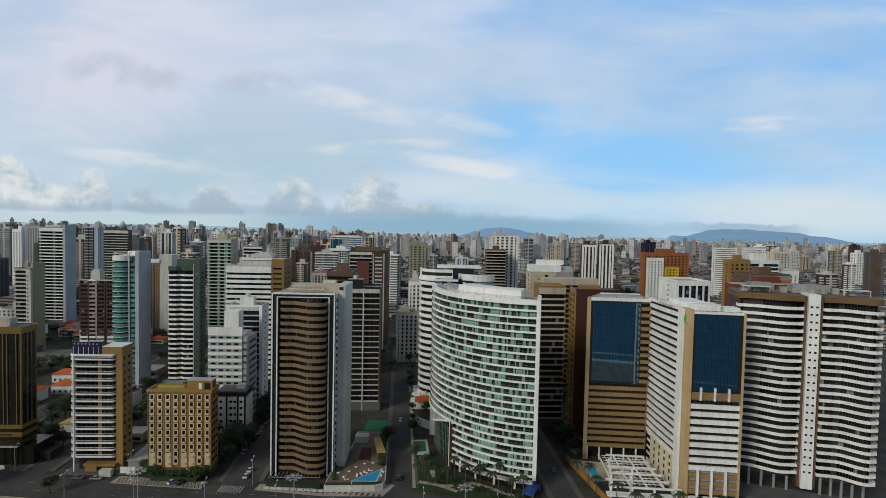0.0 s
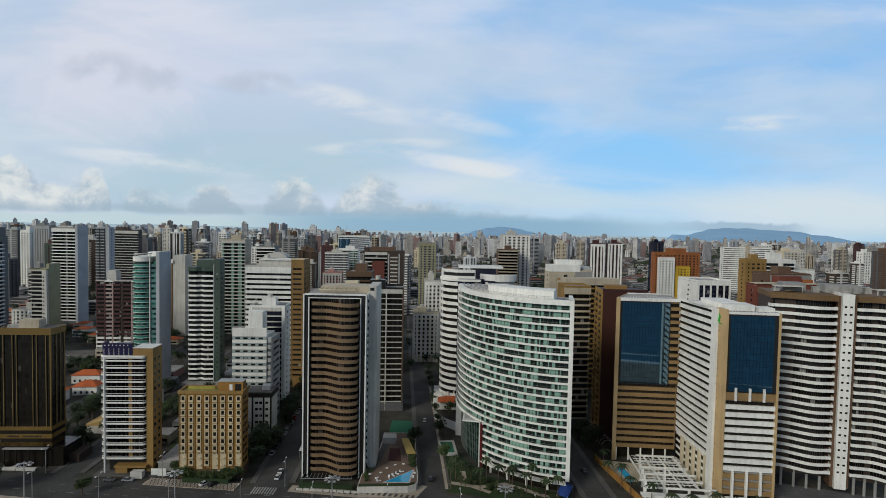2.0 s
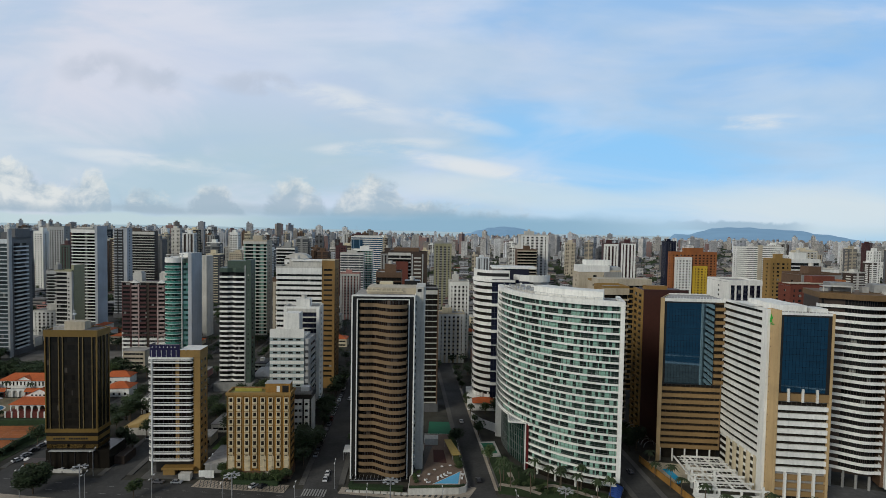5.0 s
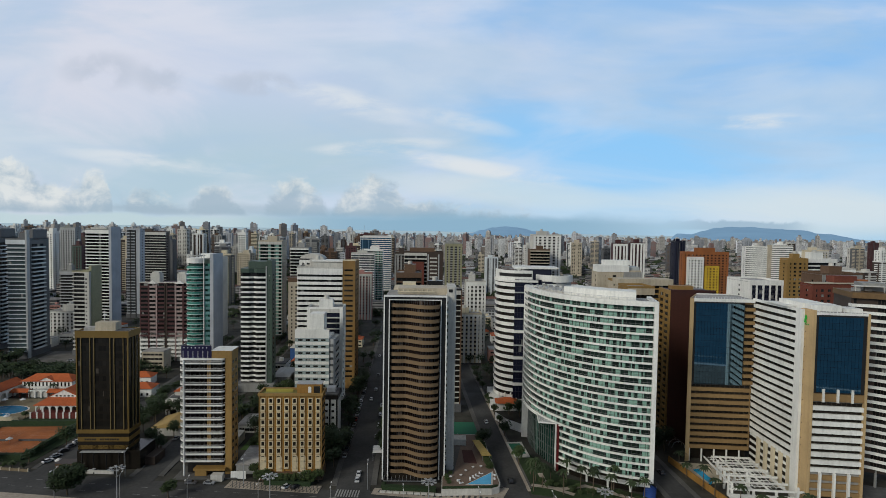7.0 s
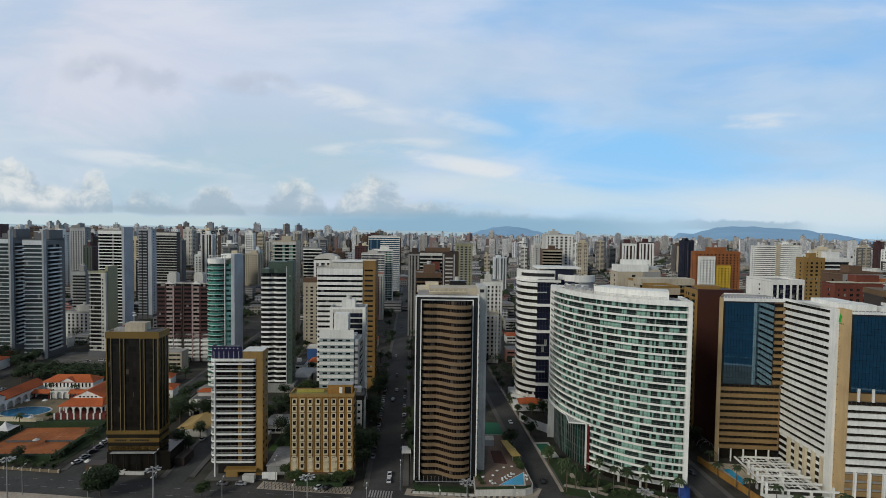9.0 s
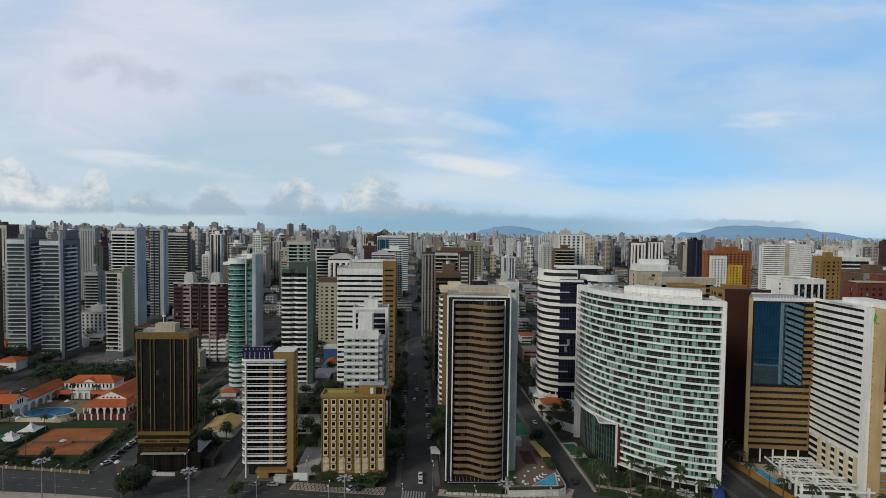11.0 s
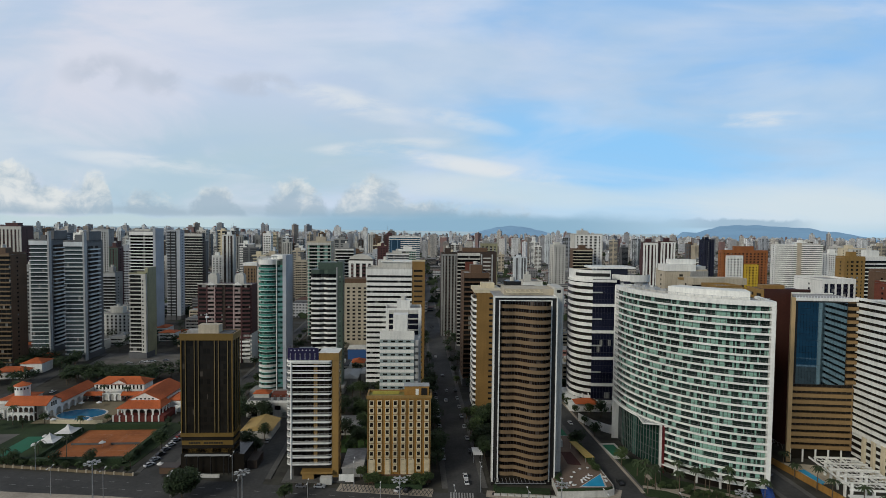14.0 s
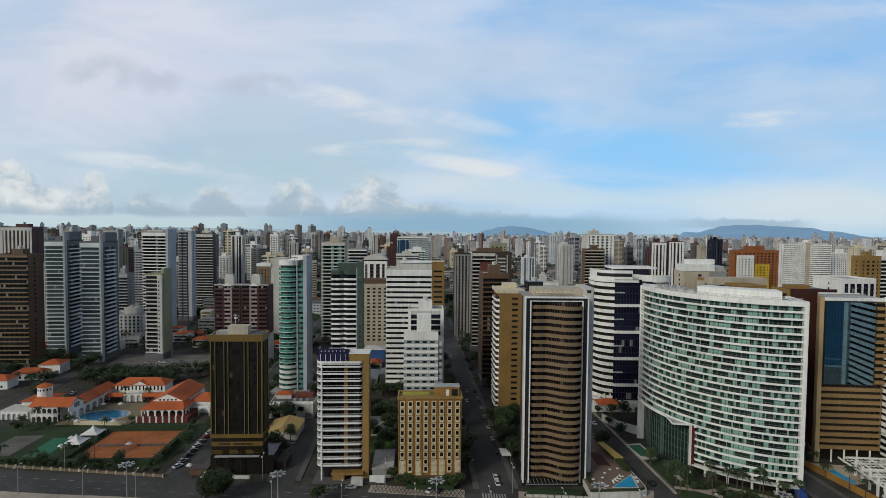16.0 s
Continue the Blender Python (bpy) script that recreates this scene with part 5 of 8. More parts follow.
def maroon_block():
    """White bay fronts on the maroon block."""
    e = thing("apartment_building", "maroon tiled apartment block with white bay fronts", "building", -264, 376, 0, 3)
    w, h, fh = 38, 56.5, 2.95
    part("body", shaped(0, 1.2, 0, w, 15, h), MAROON, e)
    part("lower_body", shaped(-0.1, 1.0, 0, w + 0.1, 15.1, 21.0), OFFWHITE, e)
    bm_ = {}
    for x0, x1, mat in ((0.6, 6.2, MAROON), (7.4, 11.6, BAYPINK), (12.6, 17.6, MAROON), (19.8, 25.0, MAROON), (26.2, 30.4, BAYPINK), (31.4, 37.2, MAROON)):
        key = round(x1 - x0, 1), mat.name
        b = bm_.setdefault(key, (shaped(0, 0, -0.2, x1 - x0, 1.3, 1.1).mesh("balcony", mat), shaped(0.1, 1.0, 1.1, x1 - x0 - 0.1, 1.3, 2.7).mesh("window", GLASS)))
        for i in range(18):
            low = i < 5
            part("balcony", b[0] if not low else bm_.setdefault((key, "low"), shaped(0, 0, -0.2, x1 - x0, 1.3, 1.1).mesh("balcony", WHITE)), None, e, at=(x0, 0, 3.2 + fh * i))
            part("window", b[1], None, e, at=(x0, 0, 3.2 + fh * i))
    for a in (6.2, 11.7, 25.1, 30.5):
        part("pier", shaped(a, 0.1, 0, a + 1.0, 1.3, h - 1.0), BAYPINK if a in (11.7, 25.1) else MAROON, e)
    for a in (17.8, 18.9):
        part("pier", shaped(a, 0.3, 0, a + 0.7, 1.3, h), BROWNDARK, e)
    for a in (9.5, 28.3):
        part("gable", Shape().add([(a - 3.4, 0, h - 0.4), (a + 3.4, 0, h - 0.4), (a, 0, h + 2.0), (a - 3.4, 1.3, h - 0.4), (a + 3.4, 1.3, h - 0.4), (a, 1.3, h + 2.0)],
                                  [(0, 1, 2), (5, 4, 3), (0, 3, 4, 1), (1, 4, 5, 2), (2, 5, 3, 0)]), WHITE, e)
        part("lift_house", shaped(a - 3.2, 4, h, a + 3.2, 10, h + 6.5), OFFWHITE, e)
        part("tank_lid", shaped(a - 2.4, 4.6, h + 6.5, a + 2.4, 9.4, h + 7.6), OFFWHITE, e)
    part("parapet", shaped(-0.2, 0.9, h, w + 0.2, 1.4, h + 0.7), OFFWHITE, e)


def red_block():
    """Plain dark red front and an ochre flank with balconies towards the side street."""
    e = thing("apartment_building", "dark red block with an ochre balcony flank", "building", 61.2, 246.5, 0, -4)
    w, d, h, fh = 20.0, 16.0, 71.6, 2.86
    part("body", shaped(0, 0, 0, w, d, h), DEEPRED, e)
    part("flank", shaped(-0.5, 0.6, 0, 0, d, h + 0.4), OCHRE, e, "ochre tiled flank")
    part("parapet", shaped(-0.2, -0.2, h, w, 0.3, h + 0.9), DEEPRED, e)
    part("roof_house", shaped(3, 8, h, 13, 13, h + 1.8), BROWNOCHRE, e)
    bal = shaped(-1.5, 2.2, 0, -0.5, 6.4, 1.05).mesh("balcony", OCHRE)
    win = shaped(-0.56, 2.4, 1.05, -0.48, 6.2, 2.5).mesh("window", GLASS)
    for i in range(23):
        for b in (0, 6.9):
            part("balcony", bal, None, e, at=(0, b, 4.5 + fh * i))
            part("window", win, None, e, at=(0, b, 4.5 + fh * i))


DEEPRED = material("deep_red_tile", (0.046, 0.014, 0.010), 0.6, streak=0.1)


def small_hotel():
    """Ribbon floors with four short windows each, and a plain lift tower."""
    e = thing("hotel", "small white hotel tower with grey ribbon floors", "building", -118.4, 261.0, 0, 2)
    w, d, fh = 17.0, 14.0, 3.3
    part("body", shaped(0.1, 0.3, 0, w, d, 44.0), WHITE, e)
    band = shaped(0, 0, 0, w, 0.4, 1.5).mesh("band", WHITE)
    rib = shaped(0, 0.12, 1.5, w, 0.42, fh).mesh("ribbon", material("grey_green_ribbon_panel", (0.30, 0.36, 0.35), 0.4, vary=0.1))
    wm = shaped(0, 0.04, 1.9, 2.2, 0.2, 2.8).mesh("window", GLASS)
    for i in range(13):
        part("band", band, None, e, at=(0, 0, 0.6 + fh * i))
        part("ribbon", rib, None, e, at=(0, 0, 0.6 + fh * i))
        for a in (1.6, 5.4, 9.2, 13.0):
            if i > 1:
                part("window", wm, None, e, at=(a, 0, 0.6 + fh * i))
    part("corner_bay", Shape().prism([(w, 0.6), (w + 1.6, 0.6)] + arc(w + 1.6, 1.8, 1.2, 270, 360, 5) + [(w + 2.8, d), (w, d)], 0, 43.0), PALEGREY, e)
    sb = shaped(w + 0.1, 0.5, 1.7, w + 2.0, 0.62, 2.9).mesh("window", GLASSGREY)
    sb2 = shaped(w + 2.78, 2.5, 1.7, w + 2.88, d - 2, 2.9).mesh("window", GLASSGREY)
    for i in range(12):
        part("window", sb, None, e, at=(0, 0, 1.2 + fh * i))
        part("window", sb2, None, e, at=(0, 0, 1.2 + fh * i))
    part("lift_tower", shaped(6.2, 5, 44.0, 13.4, 12, 55.0), WHITE, e)
    part("parapet", shaped(0, 0, 43.5, w, 0.5, 47.8), WHITE, e)
    part("podium", shaped(-1, -3, 0, w + 4, 0.2, 6.5), OFFWHITE, e)


def low_buildings():
    e = thing("shop_building", "white low building with a rounded end", "building", -189.0, 270.0, 0, 3)
    part("wall", Shape().prism([(2.2, 0), (23, 0), (23, 16), (0, 16)] + arc(2.2, 2.2, 2.2, 180, 270, 5)[:-1], 0, 7.6), OFFWHITE, e)
    part("roof", shaped(0.6, 2.4, 7.6, 22.4, 15.4, 7.8), DARKROOF, e)
    part("parapet", shaped(2.4, 0.0, 7.6, 23.0, 0.4, 8.8), WHITE, e)
    for i in range(5):
        part("shop_window", shaped(3.2 + i * 4.0, -0.08, 0.6 + (i % 2) * 3.4, 6.2 + i * 4.0, 0.05, 2.8 + (i % 2) * 3.4), GLASS, e)
    for i in range(6):
        part("air_unit", shaped(12 + (i % 3) * 3.2, 4 + (i // 3) * 5, 7.8, 13.4 + (i % 3) * 3.2, 5.2 + (i // 3) * 5, 8.9), STEEL, e)
    part("roof_shed", shaped(11, 9, 7.8, 21, 14.5, 9.6), BRICKRED, e)
    part("roof_room", shaped(2, 8, 7.8, 10, 14, 10.0), OFFWHITE, e)
    part("roof_tiles", Shape().hip(2, 8, 10, 14, 10.0, 1.4), TERRACOTTA, e)
    part("door", shaped(8, -0.06, 0, 10.2, 0.05, 3.0), GLASSBLACK, e)
    e = thing("warehouse", "low warehouse with a tan sheet roof", "building", -180.5, 243.0, 0, 3)
    part("wall", shaped(0, 0, 0, 14, 16, 3.8), OFFWHITE, e)
    r = Shape()
    gable = [(-0.4, -0.4, 3.8), (7, -0.4, 6.0), (14.4, -0.4, 3.8), (-0.4, 16.4, 3.8), (7, 16.4, 6.0), (14.4, 16.4, 3.8)]
    r.add(gable, [(0, 1, 4, 3), (1, 2, 5, 4), (0, 2, 1), (3, 4, 5), (0, 3, 5, 2)])
    part("roof", r, material("tan_sheet_roof", (0.42, 0.29, 0.11), 0.8, vary=0.2, streak=0.1), e)
    e = thing("shop_building", "low building with a blue front and white roof", "building", -158.0, 386.0, 0, 3)
    part("wall", shaped(0, 0, 0, 15, 14, 9.0), material("blue_painted_wall", (0.03, 0.09, 0.25), 0.7, vary=0.2), e)
    part("roof", Shape().hip(0, 0, 15, 14, 9.0, 1.8), OFFWHITE, e)
    for x, y, w, d, h in ((-150, 322, 10, 22, 6.0), (-139, 330, 8, 14, 7.0)):
        e = thing("warehouse", "low shed with pale sheet roofing", "building", x, y, 0, 3, "low sheds")
        part("wall", shaped(0, 0, 0, w, d, h), GREYWALL, e)
        part("roof", Shape().hip(0, 0, w, d, h, 1.6), PALEGREY, e)
    e = thing("apartment_building", "six storey white block with dark strips", "building", -107.6, 246.2, 0, 3)
    part("body", shaped(0, 0.3, 0, 13.6, 11.0, 17.6), WHITE, e)
    for a in (-0.05, 4.4, 9.6, 12.9):
        part("dark_strip", shaped(a, 0.1, 0, a + 0.75, 0.5, 17.6), BLACKSTONE, e)
    wm = shaped(0, 0.2, 0.9, 1.3, 0.4, 2.0).mesh("window", GLASS)
    for i in range(5):
        for a in (1.4, 6.0, 7.9, 10.8):
            part("window", wm, None, e, at=(a, 0, 1.2 + 3.1 * i))
    part("attic", shaped(-0.3, 0, 17.6, 13.9, 11.2, 19.6), BLACKSTONE, e)
    part("roof", shaped(0, 0.4, 19.6, 13.6, 11, 20.0), DARKROOF, e)
    part("roof_tank", shaped(8, 4, 20.0, 12, 8, 22.0), PALEBLUE, e)
    tagged(new("lawn", shaped(-133.5, 230, -0.1, -120.5, 256, 0.05).mesh("lawn", material("garden_grass", (0.05, 0.095, 0.02), 0.95, vary=0.5, grain=0.8, stain=0.35))), "small green garden lawn between walls", "lawn", kind="structure")


red_block()
small_hotel()
low_buildings()
teal_tower()
slim_tower()
navy_tower()
office_b3()
ochre_pair()
maroon_block()
# a few more blocks between them
gridded("olive grey office block with dark panels", -46.0, 643, 21, 12, 80, GREYWALL, OLIVE, GLASS, cols=4, share=0.55)
gridded("pink rendered low block", -143, 557, 20, 14, 49, PINK, OFFWHITE, GLASS, cols=6)
banded("white office block over the low roofs", -160, 640, 28, 16, 66, OFFWHITE, WHITE, GLASSGREY, panes=8)
gridded("yellow bay on the orange block", 246.0, 593.4, 16, 2.2, 60, BRIGHTYELLOW, BRIGHTYELLOW, cols=4, extra=0, side=-1, sides=())
gridded("white front on the orange block", 225.0, 592.0, 19, 2.2, 70, WHITE, WHITE, cols=5, extra=0, side=-1, sides=())
gridded("tall red and white apartment tower", 196, 765, 21, 10, 80, MAROON, WHITE, GLASS, cols=4, side=-1, turn=0)
gridded("tall red and white apartment tower", 221, 765, 21, 10, 81, MAROON, WHITE, GLASS, cols=4, side=-1, turn=0)
gridded("slim blue glass tower", 300, 800, 16, 14, 84, GLASSNAVY, NAVY, GLASSNAVY, cols=4, side=-1)
gridded("tall cream apartment tower by the hills", 395, 640, 22, 16, 78, CREAM, OFFWHITE, GLASS, cols=5, side=-1)
gridded("dark brown block with grey frames", 190, 330, 26, 18, 74, BROWN, GREYWALL, GLASS, cols=7, side=-1)
gridded("grey white apartment blocks with balconies", 255, 420, 26, 16, 71, OFFWHITE, WHITE, GLASS, cols=6, side=-1)
# ---------------------------------------------------------------- the middle distance
b = banded("narrow olive and white apartment tower", -319.5, 386.5, 12.6, 10, 62.5, OLIVE, OFFWHITE, GLASS, fh=3.0, gap=3.4, panes=4, turn=0, flank=OFFWHITE, extra=0)
part("olive_slab", shaped(11.0, 2.0, 0, 13.0, 13.5, 67.2), OLIVE, b, "tall plain olive slab")
sw = shaped(9.9, -0.16, 0.9, 10.9, -0.05, 2.0).mesh("window", GLASS)
repeat("window", sw, b, [(0, 0, 5 + 3.0 * i) for i in range(18)])
b = banded("tall white banded apartment tower", -384.5, 495, 22.6, 10, 92, GREYWALL, WHITE, GLASS, panes=8, extra=0, flank=PALEBLUE, turn=0)
part("attic", shaped(4, 2, 92, 19, 9, 94.5), OFFWHITE, b)
part("slab", shaped(22.6, -0.5, 0, 25.0, 14, 95.4), PALEBLUE, b)
b = banded("pair of pale apartment slabs with dark strips", -376.5, 545, 14.5, 9, 92.5, PALEBLUE, PALEBLUE, GLASSGREY, gap=5, panes=3, turn=0, extra=0)
part("dark_strip", shaped(9.6, -0.3, 0, 10.6, 0.2, 92), BLACKSTONE, b)
part("dark_strip", shaped(4.2, -0.3, 0, 5.0, 0.2, 92), BLACKSTONE, b)
banded("dark brown banded apartment tower", -400, 604, 33, 9, 89, BROWNDARK, OFFWHITE, GLASS, panes=9, turn=0, parapet=0.5)
banded("brown brick apartment tower with pale bands", -398, 350, 20, 16, 78, BROWN, BRONZE, GLASS, panes=6)
gridded("plain grey concrete apartment block", -448, 440, 15, 14, 60, GREYWALL, PALEGREY, cols=5)
gridded("dark red and white apartment tower", -608, 600, 34, 20, 95, MAROON, OFFWHITE, cols=8)
gridded("low white five storey block", -386, 450, 28, 16, 21.5, OFFWHITE, WHITE, cols=8, base=3)
banded("pale grey apartment block with bands", -428, 520, 13, 14, 50, GREYWALL, PALEGREY, GLASS, panes=5)
gridded("green and red striped tower", -472, 600, 10, 12, 72, MAROON, GREENWALL, cols=3)
gridded("grey and white office slab", -523, 650, 18, 12, 92, GREYWALL, PALEGREY, cols=6)
b = gridded("plain beige apartment block", -172.8, 430, 36, 14, 53, BEIGE, BEIGE, cols=8, extra=0)
part("attic", shaped(-0.2, -0.2, 53, 36.2, 13, 56.5), BROWN, b)
banded("cream tower with green glass balconies", -205, 450, 20, 18, 85, BEIGE, OFFWHITE, GLASSGREEN, panes=6)
banded("white banded apartment tower block", -189.5, 490, 17, 16, 78, GREYWALL, WHITE, GLASS, panes=6)
banded("white office with grey glass", -118.0, 282, 19.0, 13, 54.8, WHITE, OFFWHITE, GLASSNAVY, panes=6, pier=1.6, parapet=0.5)
b = banded("blue glass and white office tower", -172.6, 780, 46, 12, 83.5, WHITE, WHITE, GLASSBLUE, panes=12, parapet=1.0, extra=0)
part("glass_bay", shaped(1.0, -0.8, 0, 17.0, 1.0, 80.0), GLASSBLUE, b, "blue glass bay")
part("roof_vault", shaped(4, 2, 83.5, 42, 10, 86.0), OFFWHITE, b)
banded("pale block with green glass", -151.7, 674, 26, 18, 69, WHITE, WHITE, GLASSGREEN, panes=8)
gridded("small maroon tiled tower", -178.7, 700, 14, 12, 72, MAROON, MAROON, cols=4)
b = banded("dark tower with white balcony bands on one half", -77.5, 421, 31, 14, 79, BROWNDARK, OFFWHITE, GLASS, panes=6, side=-1, gap=13, flank=BROWNDARK, turn=1, sides=(), extra=0)
part("attic", shaped(4, 4, 79, 24, 12, 83), BROWN, b)
for a in (18.6, 27.0):
    part("pier", shaped(a, -0.45, 0, a + 1.0, 0.1, 78), PALEGREY, b)
sw = shaped(20.4, -0.25, 0.4, 26.2, -0.05, 1.5).mesh("panel", OFFWHITE)
repeat("panel", sw, b, [(0, 0, 5 + 3.0 * i) for i in range(24)])
part("red_brick_bay", shaped(6.0, -2.0, 0, 16.0, 0.0, 72), REDTILE, b)
banded("brown tower with curved white balconies", -75, 330, 16, 22, 70, BROWN, BROWN, GLASS, panes=5, side=-1)
gridded("dark brick apartment tower", -91, 480, 15, 14, 75, BROWNDARK, GREYWALL, cols=5, side=-1)
gridded("beige block with ribbed front", -36.0, 386, 19, 14, 36.0, CREAM, WHITE, cols=6, share=0.45)
gridded("plain white apartment block", -28.4, 400, 15, 14, 58.4, OFFWHITE, WHITE, cols=5)
gridded("white tower with a blank flank", 46, 550, 29, 16, 92.8, OFFWHITE, WHITE, cols=6)
banded("brown and cream banded block", 40, 530, 20, 12, 78, BROWN, BEIGE, panes=6)
b = gridded("beige tower with a white crown", 55.0, 343, 28, 13, 72.5, BEIGE, BEIGE, cols=4, side=-1, extra=0, share=0.35)
part("crown", shaped(-0.4, -0.4, 72.5, 20, 10, 76.8), WHITE, b)
part("crown", shaped(6, 5, 76.8, 23, 12, 79.8), WHITE, b)
part("crown", shaped(20, 3, 72.5, 28.3, 13, 75.6), PALEGREY, b)
part("flank_wall", shaped(16.5, -0.5, 0, 28.1, 0.3, 72.5), GREYWALL, b)
b = banded("wide ochre block with dark balconies", 58.5, 312, 32, 18, 68.6, OCHRE, OCHRE, panes=6, side=-1, extra=0, flank=BEIGE)
part("roof_wall", shaped(-0.4, -0.5, 67.2, 32.4, 10, 71.0), BEIGE, b)
banded("dark banded slab behind the curved tower", 47, 262, 13, 14, 71.0, OCHRE, BEIGE, panes=4, extra=0)
gridded("orange brick block with a yellow bay", 221.5, 595, 53, 8, 75.7, ORANGE, ORANGE, cols=12, side=-1)
b = banded("wide white banded hotel block", 404, 795, 66, 14, 77.5, WHITE, WHITE, parapet=1.9, panes=16, side=-1, turn=-6, extra=0)
part("stair_wall", shaped(30, -0.6, 0, 36, 1.6, 81.5), BEIGE, b)
part("attic", shaped(40, 3, 77.5, 64, 11, 80.5), OFFWHITE, b)
gridded("white block with navy glass bays", 141.0, 322, 21, 24, 69.5, WHITE, WHITE, GLASSNAVY, extra=0, cols=5, side=-1, share=0.72, sill=0.5, spandrel=NAVY)
gridded("ochre yellow apartment block", 219.5, 410, 16.5, 9, 79, OCHRE, OCHRE, cols=4, side=-1)
banded("white annexe with long windows", 237, 413, 24, 14, 78.6, WHITE, WHITE, panes=6, side=-1)
b = gridded("long red brick office block", 167, 305, 36, 10, 69.6, BRICKRED, BRICKRED, cols=9, side=-1, extra=0)
part("roof_rim", shaped(-0.6, -0.6, 70.7, 37, 6, 71.2), BEIGE, b)
part("roof_house", shaped(15, 3, 71.2, 29, 9, 75.0), BRICKRED, b)
part("roof_house", shaped(30, 3, 71.2, 36, 9, 73.0), ORANGE, b)


TWINWHITE = material("cool_white_render", (0.60, 0.635, 0.64), 0.7, streak=0.12, vary=0.12)
b = gridded("brown brick tower with a white roof rim", -263, 460, 11, 12, 64, BROWN, BRONZE, GLASS, cols=4, extra=0, turn=0)
part("white_rim", shaped(-0.8, -0.6, 64, 11.8, 12, 66.5), WHITE, b)
part("white_wall", shaped(11, 0.5, 0, 22, 14, 71), OFFWHITE, b)
b = gridded("dark red tower with an arched white crown", -170, 452, 21, 14, 70, MAROON, WHITE, GLASS, cols=4, share=0.6, extra=0, turn=0)
crown = part("crown", Shape().prism([(0, 0), (21, 0)] + [(10.5 + 10.5 * math.cos(math.pi * i / 12), 5.5 * math.sin(math.pi * i / 12)) for i in range(1, 12)], 0, 12.0), OFFWHITE, b, "arched off-white roof crown")
crown.matrix_basis = pose(0, 12.0, 70.0, 90, 0, 0)
GLASSTWIN = glass_wall("grey_teal_glass", (0.055, 0.075, 0.078), rough=0.15, rnd=0.5, share=0.02)


def twin(x, y):
    """One of the two alike towers: a banded front and a dark flank with balcony lines of its own."""
    e = banded("white and grey banded twin apartment tower", x, y, 13.2, 26, 86, FLANKGREY, TWINWHITE, GLASSTWIN, fh=3.0, flank=FLANKGREY, panes=5, turn=6, sides=(), parapet=0.5)
    bal = shaped(13.2, 6, -0.2, 14.8, 20, 0.7).mesh("flank_balcony", TWINWHITE)
    win = pane_row(0, 13, 0, 0.7, 2.7, 8).mesh("flank_window", GLASS, DARKFRAME)
    for i in range(26):
        part("flank_balcony", bal, None, e, at=(0, 0, 5 + 3 * i))
        part("flank_window", win, None, e, at=(13.3, 6.5, 5 + 3 * i), turn=90)
    part("corner_slab", shaped(13.0, -0.2, 0, 14.2, 3.0, 93), PALEGREY, e)
    part("crown", shaped(9, 8, 86, 13.2, 24, 93.5), FLANKGREY, e)


twin(-399.6, 395)
twin(-359.6, 376)
# ---------------------------------------------------------------- plants
BARK = material("bark", (0.10, 0.075, 0.05), 0.95, vary=0.4, grain=4)
LEAF = material("leaves_dark", (0.030, 0.050, 0.018), 0.75, vary=0.6, grain=0.9, stain=0.2, bump=0, rnd=0.35)
LEAF2 = material("leaves_fresh", (0.050, 0.076, 0.025), 0.75, vary=0.6, grain=0.9, stain=0.2, bump=0, rnd=0.35)
PALMLEAF = material("palm_fronds", (0.030, 0.048, 0.016), 0.7, vary=0.5, grain=1.5, bump=0, rnd=0.3)
HEDGE = material("hedge_leaves", (0.020, 0.040, 0.013), 0.85, vary=0.7, grain=2.5, stain=0.25, bump=0.6)
trng = random.Random(5)


def clump(s, c, r, n, size):
    """Small leaf sprays round a centre, denser at the skin."""
    for i in range(n):
        v = Vector((trng.gauss(0, 1), trng.gauss(0, 1), trng.gauss(0, 0.8))).normalized() * r * trng.uniform(0.55, 1.05)
        p = Vector(c) + v
        a = Vector((trng.uniform(-1, 1), trng.uniform(-1, 1), trng.uniform(-0.4, 0.4))).normalized()
        b = a.cross(Vector((trng.uniform(-0.5, 0.5), trng.uniform(-0.5, 0.5), 1))).normalized()
        k = size * trng.uniform(0.6, 1.3)
        s.add([tuple(p - a * k), tuple(p - b * k * 0.7), tuple(p + a * k), tuple(p + b * k * 0.7)], [(0, 1, 2, 3)])


def tree_meshes(h, r, n, leaf, dense=95):
    t = Shape()
    t.cyl(0, 0, 0.28, 0, h * 0.45, 7, 0.18)
    cr = Shape()
    for i in range(n):
        a = 2 * math.pi * i / n + trng.uniform(-0.4, 0.4)
        q = r * trng.uniform(0.35, 0.75)
        top = (q * math.cos(a), q * math.sin(a), h * trng.uniform(0.55, 0.88))
        t.beam((0, 0, h * 0.38), top, 0.09, 5)
        clump(cr, top, r * trng.uniform(0.42, 0.6), dense, 0.42)
    clump(cr, (0, 0, h * 0.8), r * 0.6, dense + 55, 0.45)
    return t.mesh("trunk", BARK), cr.mesh("crown", leaf)


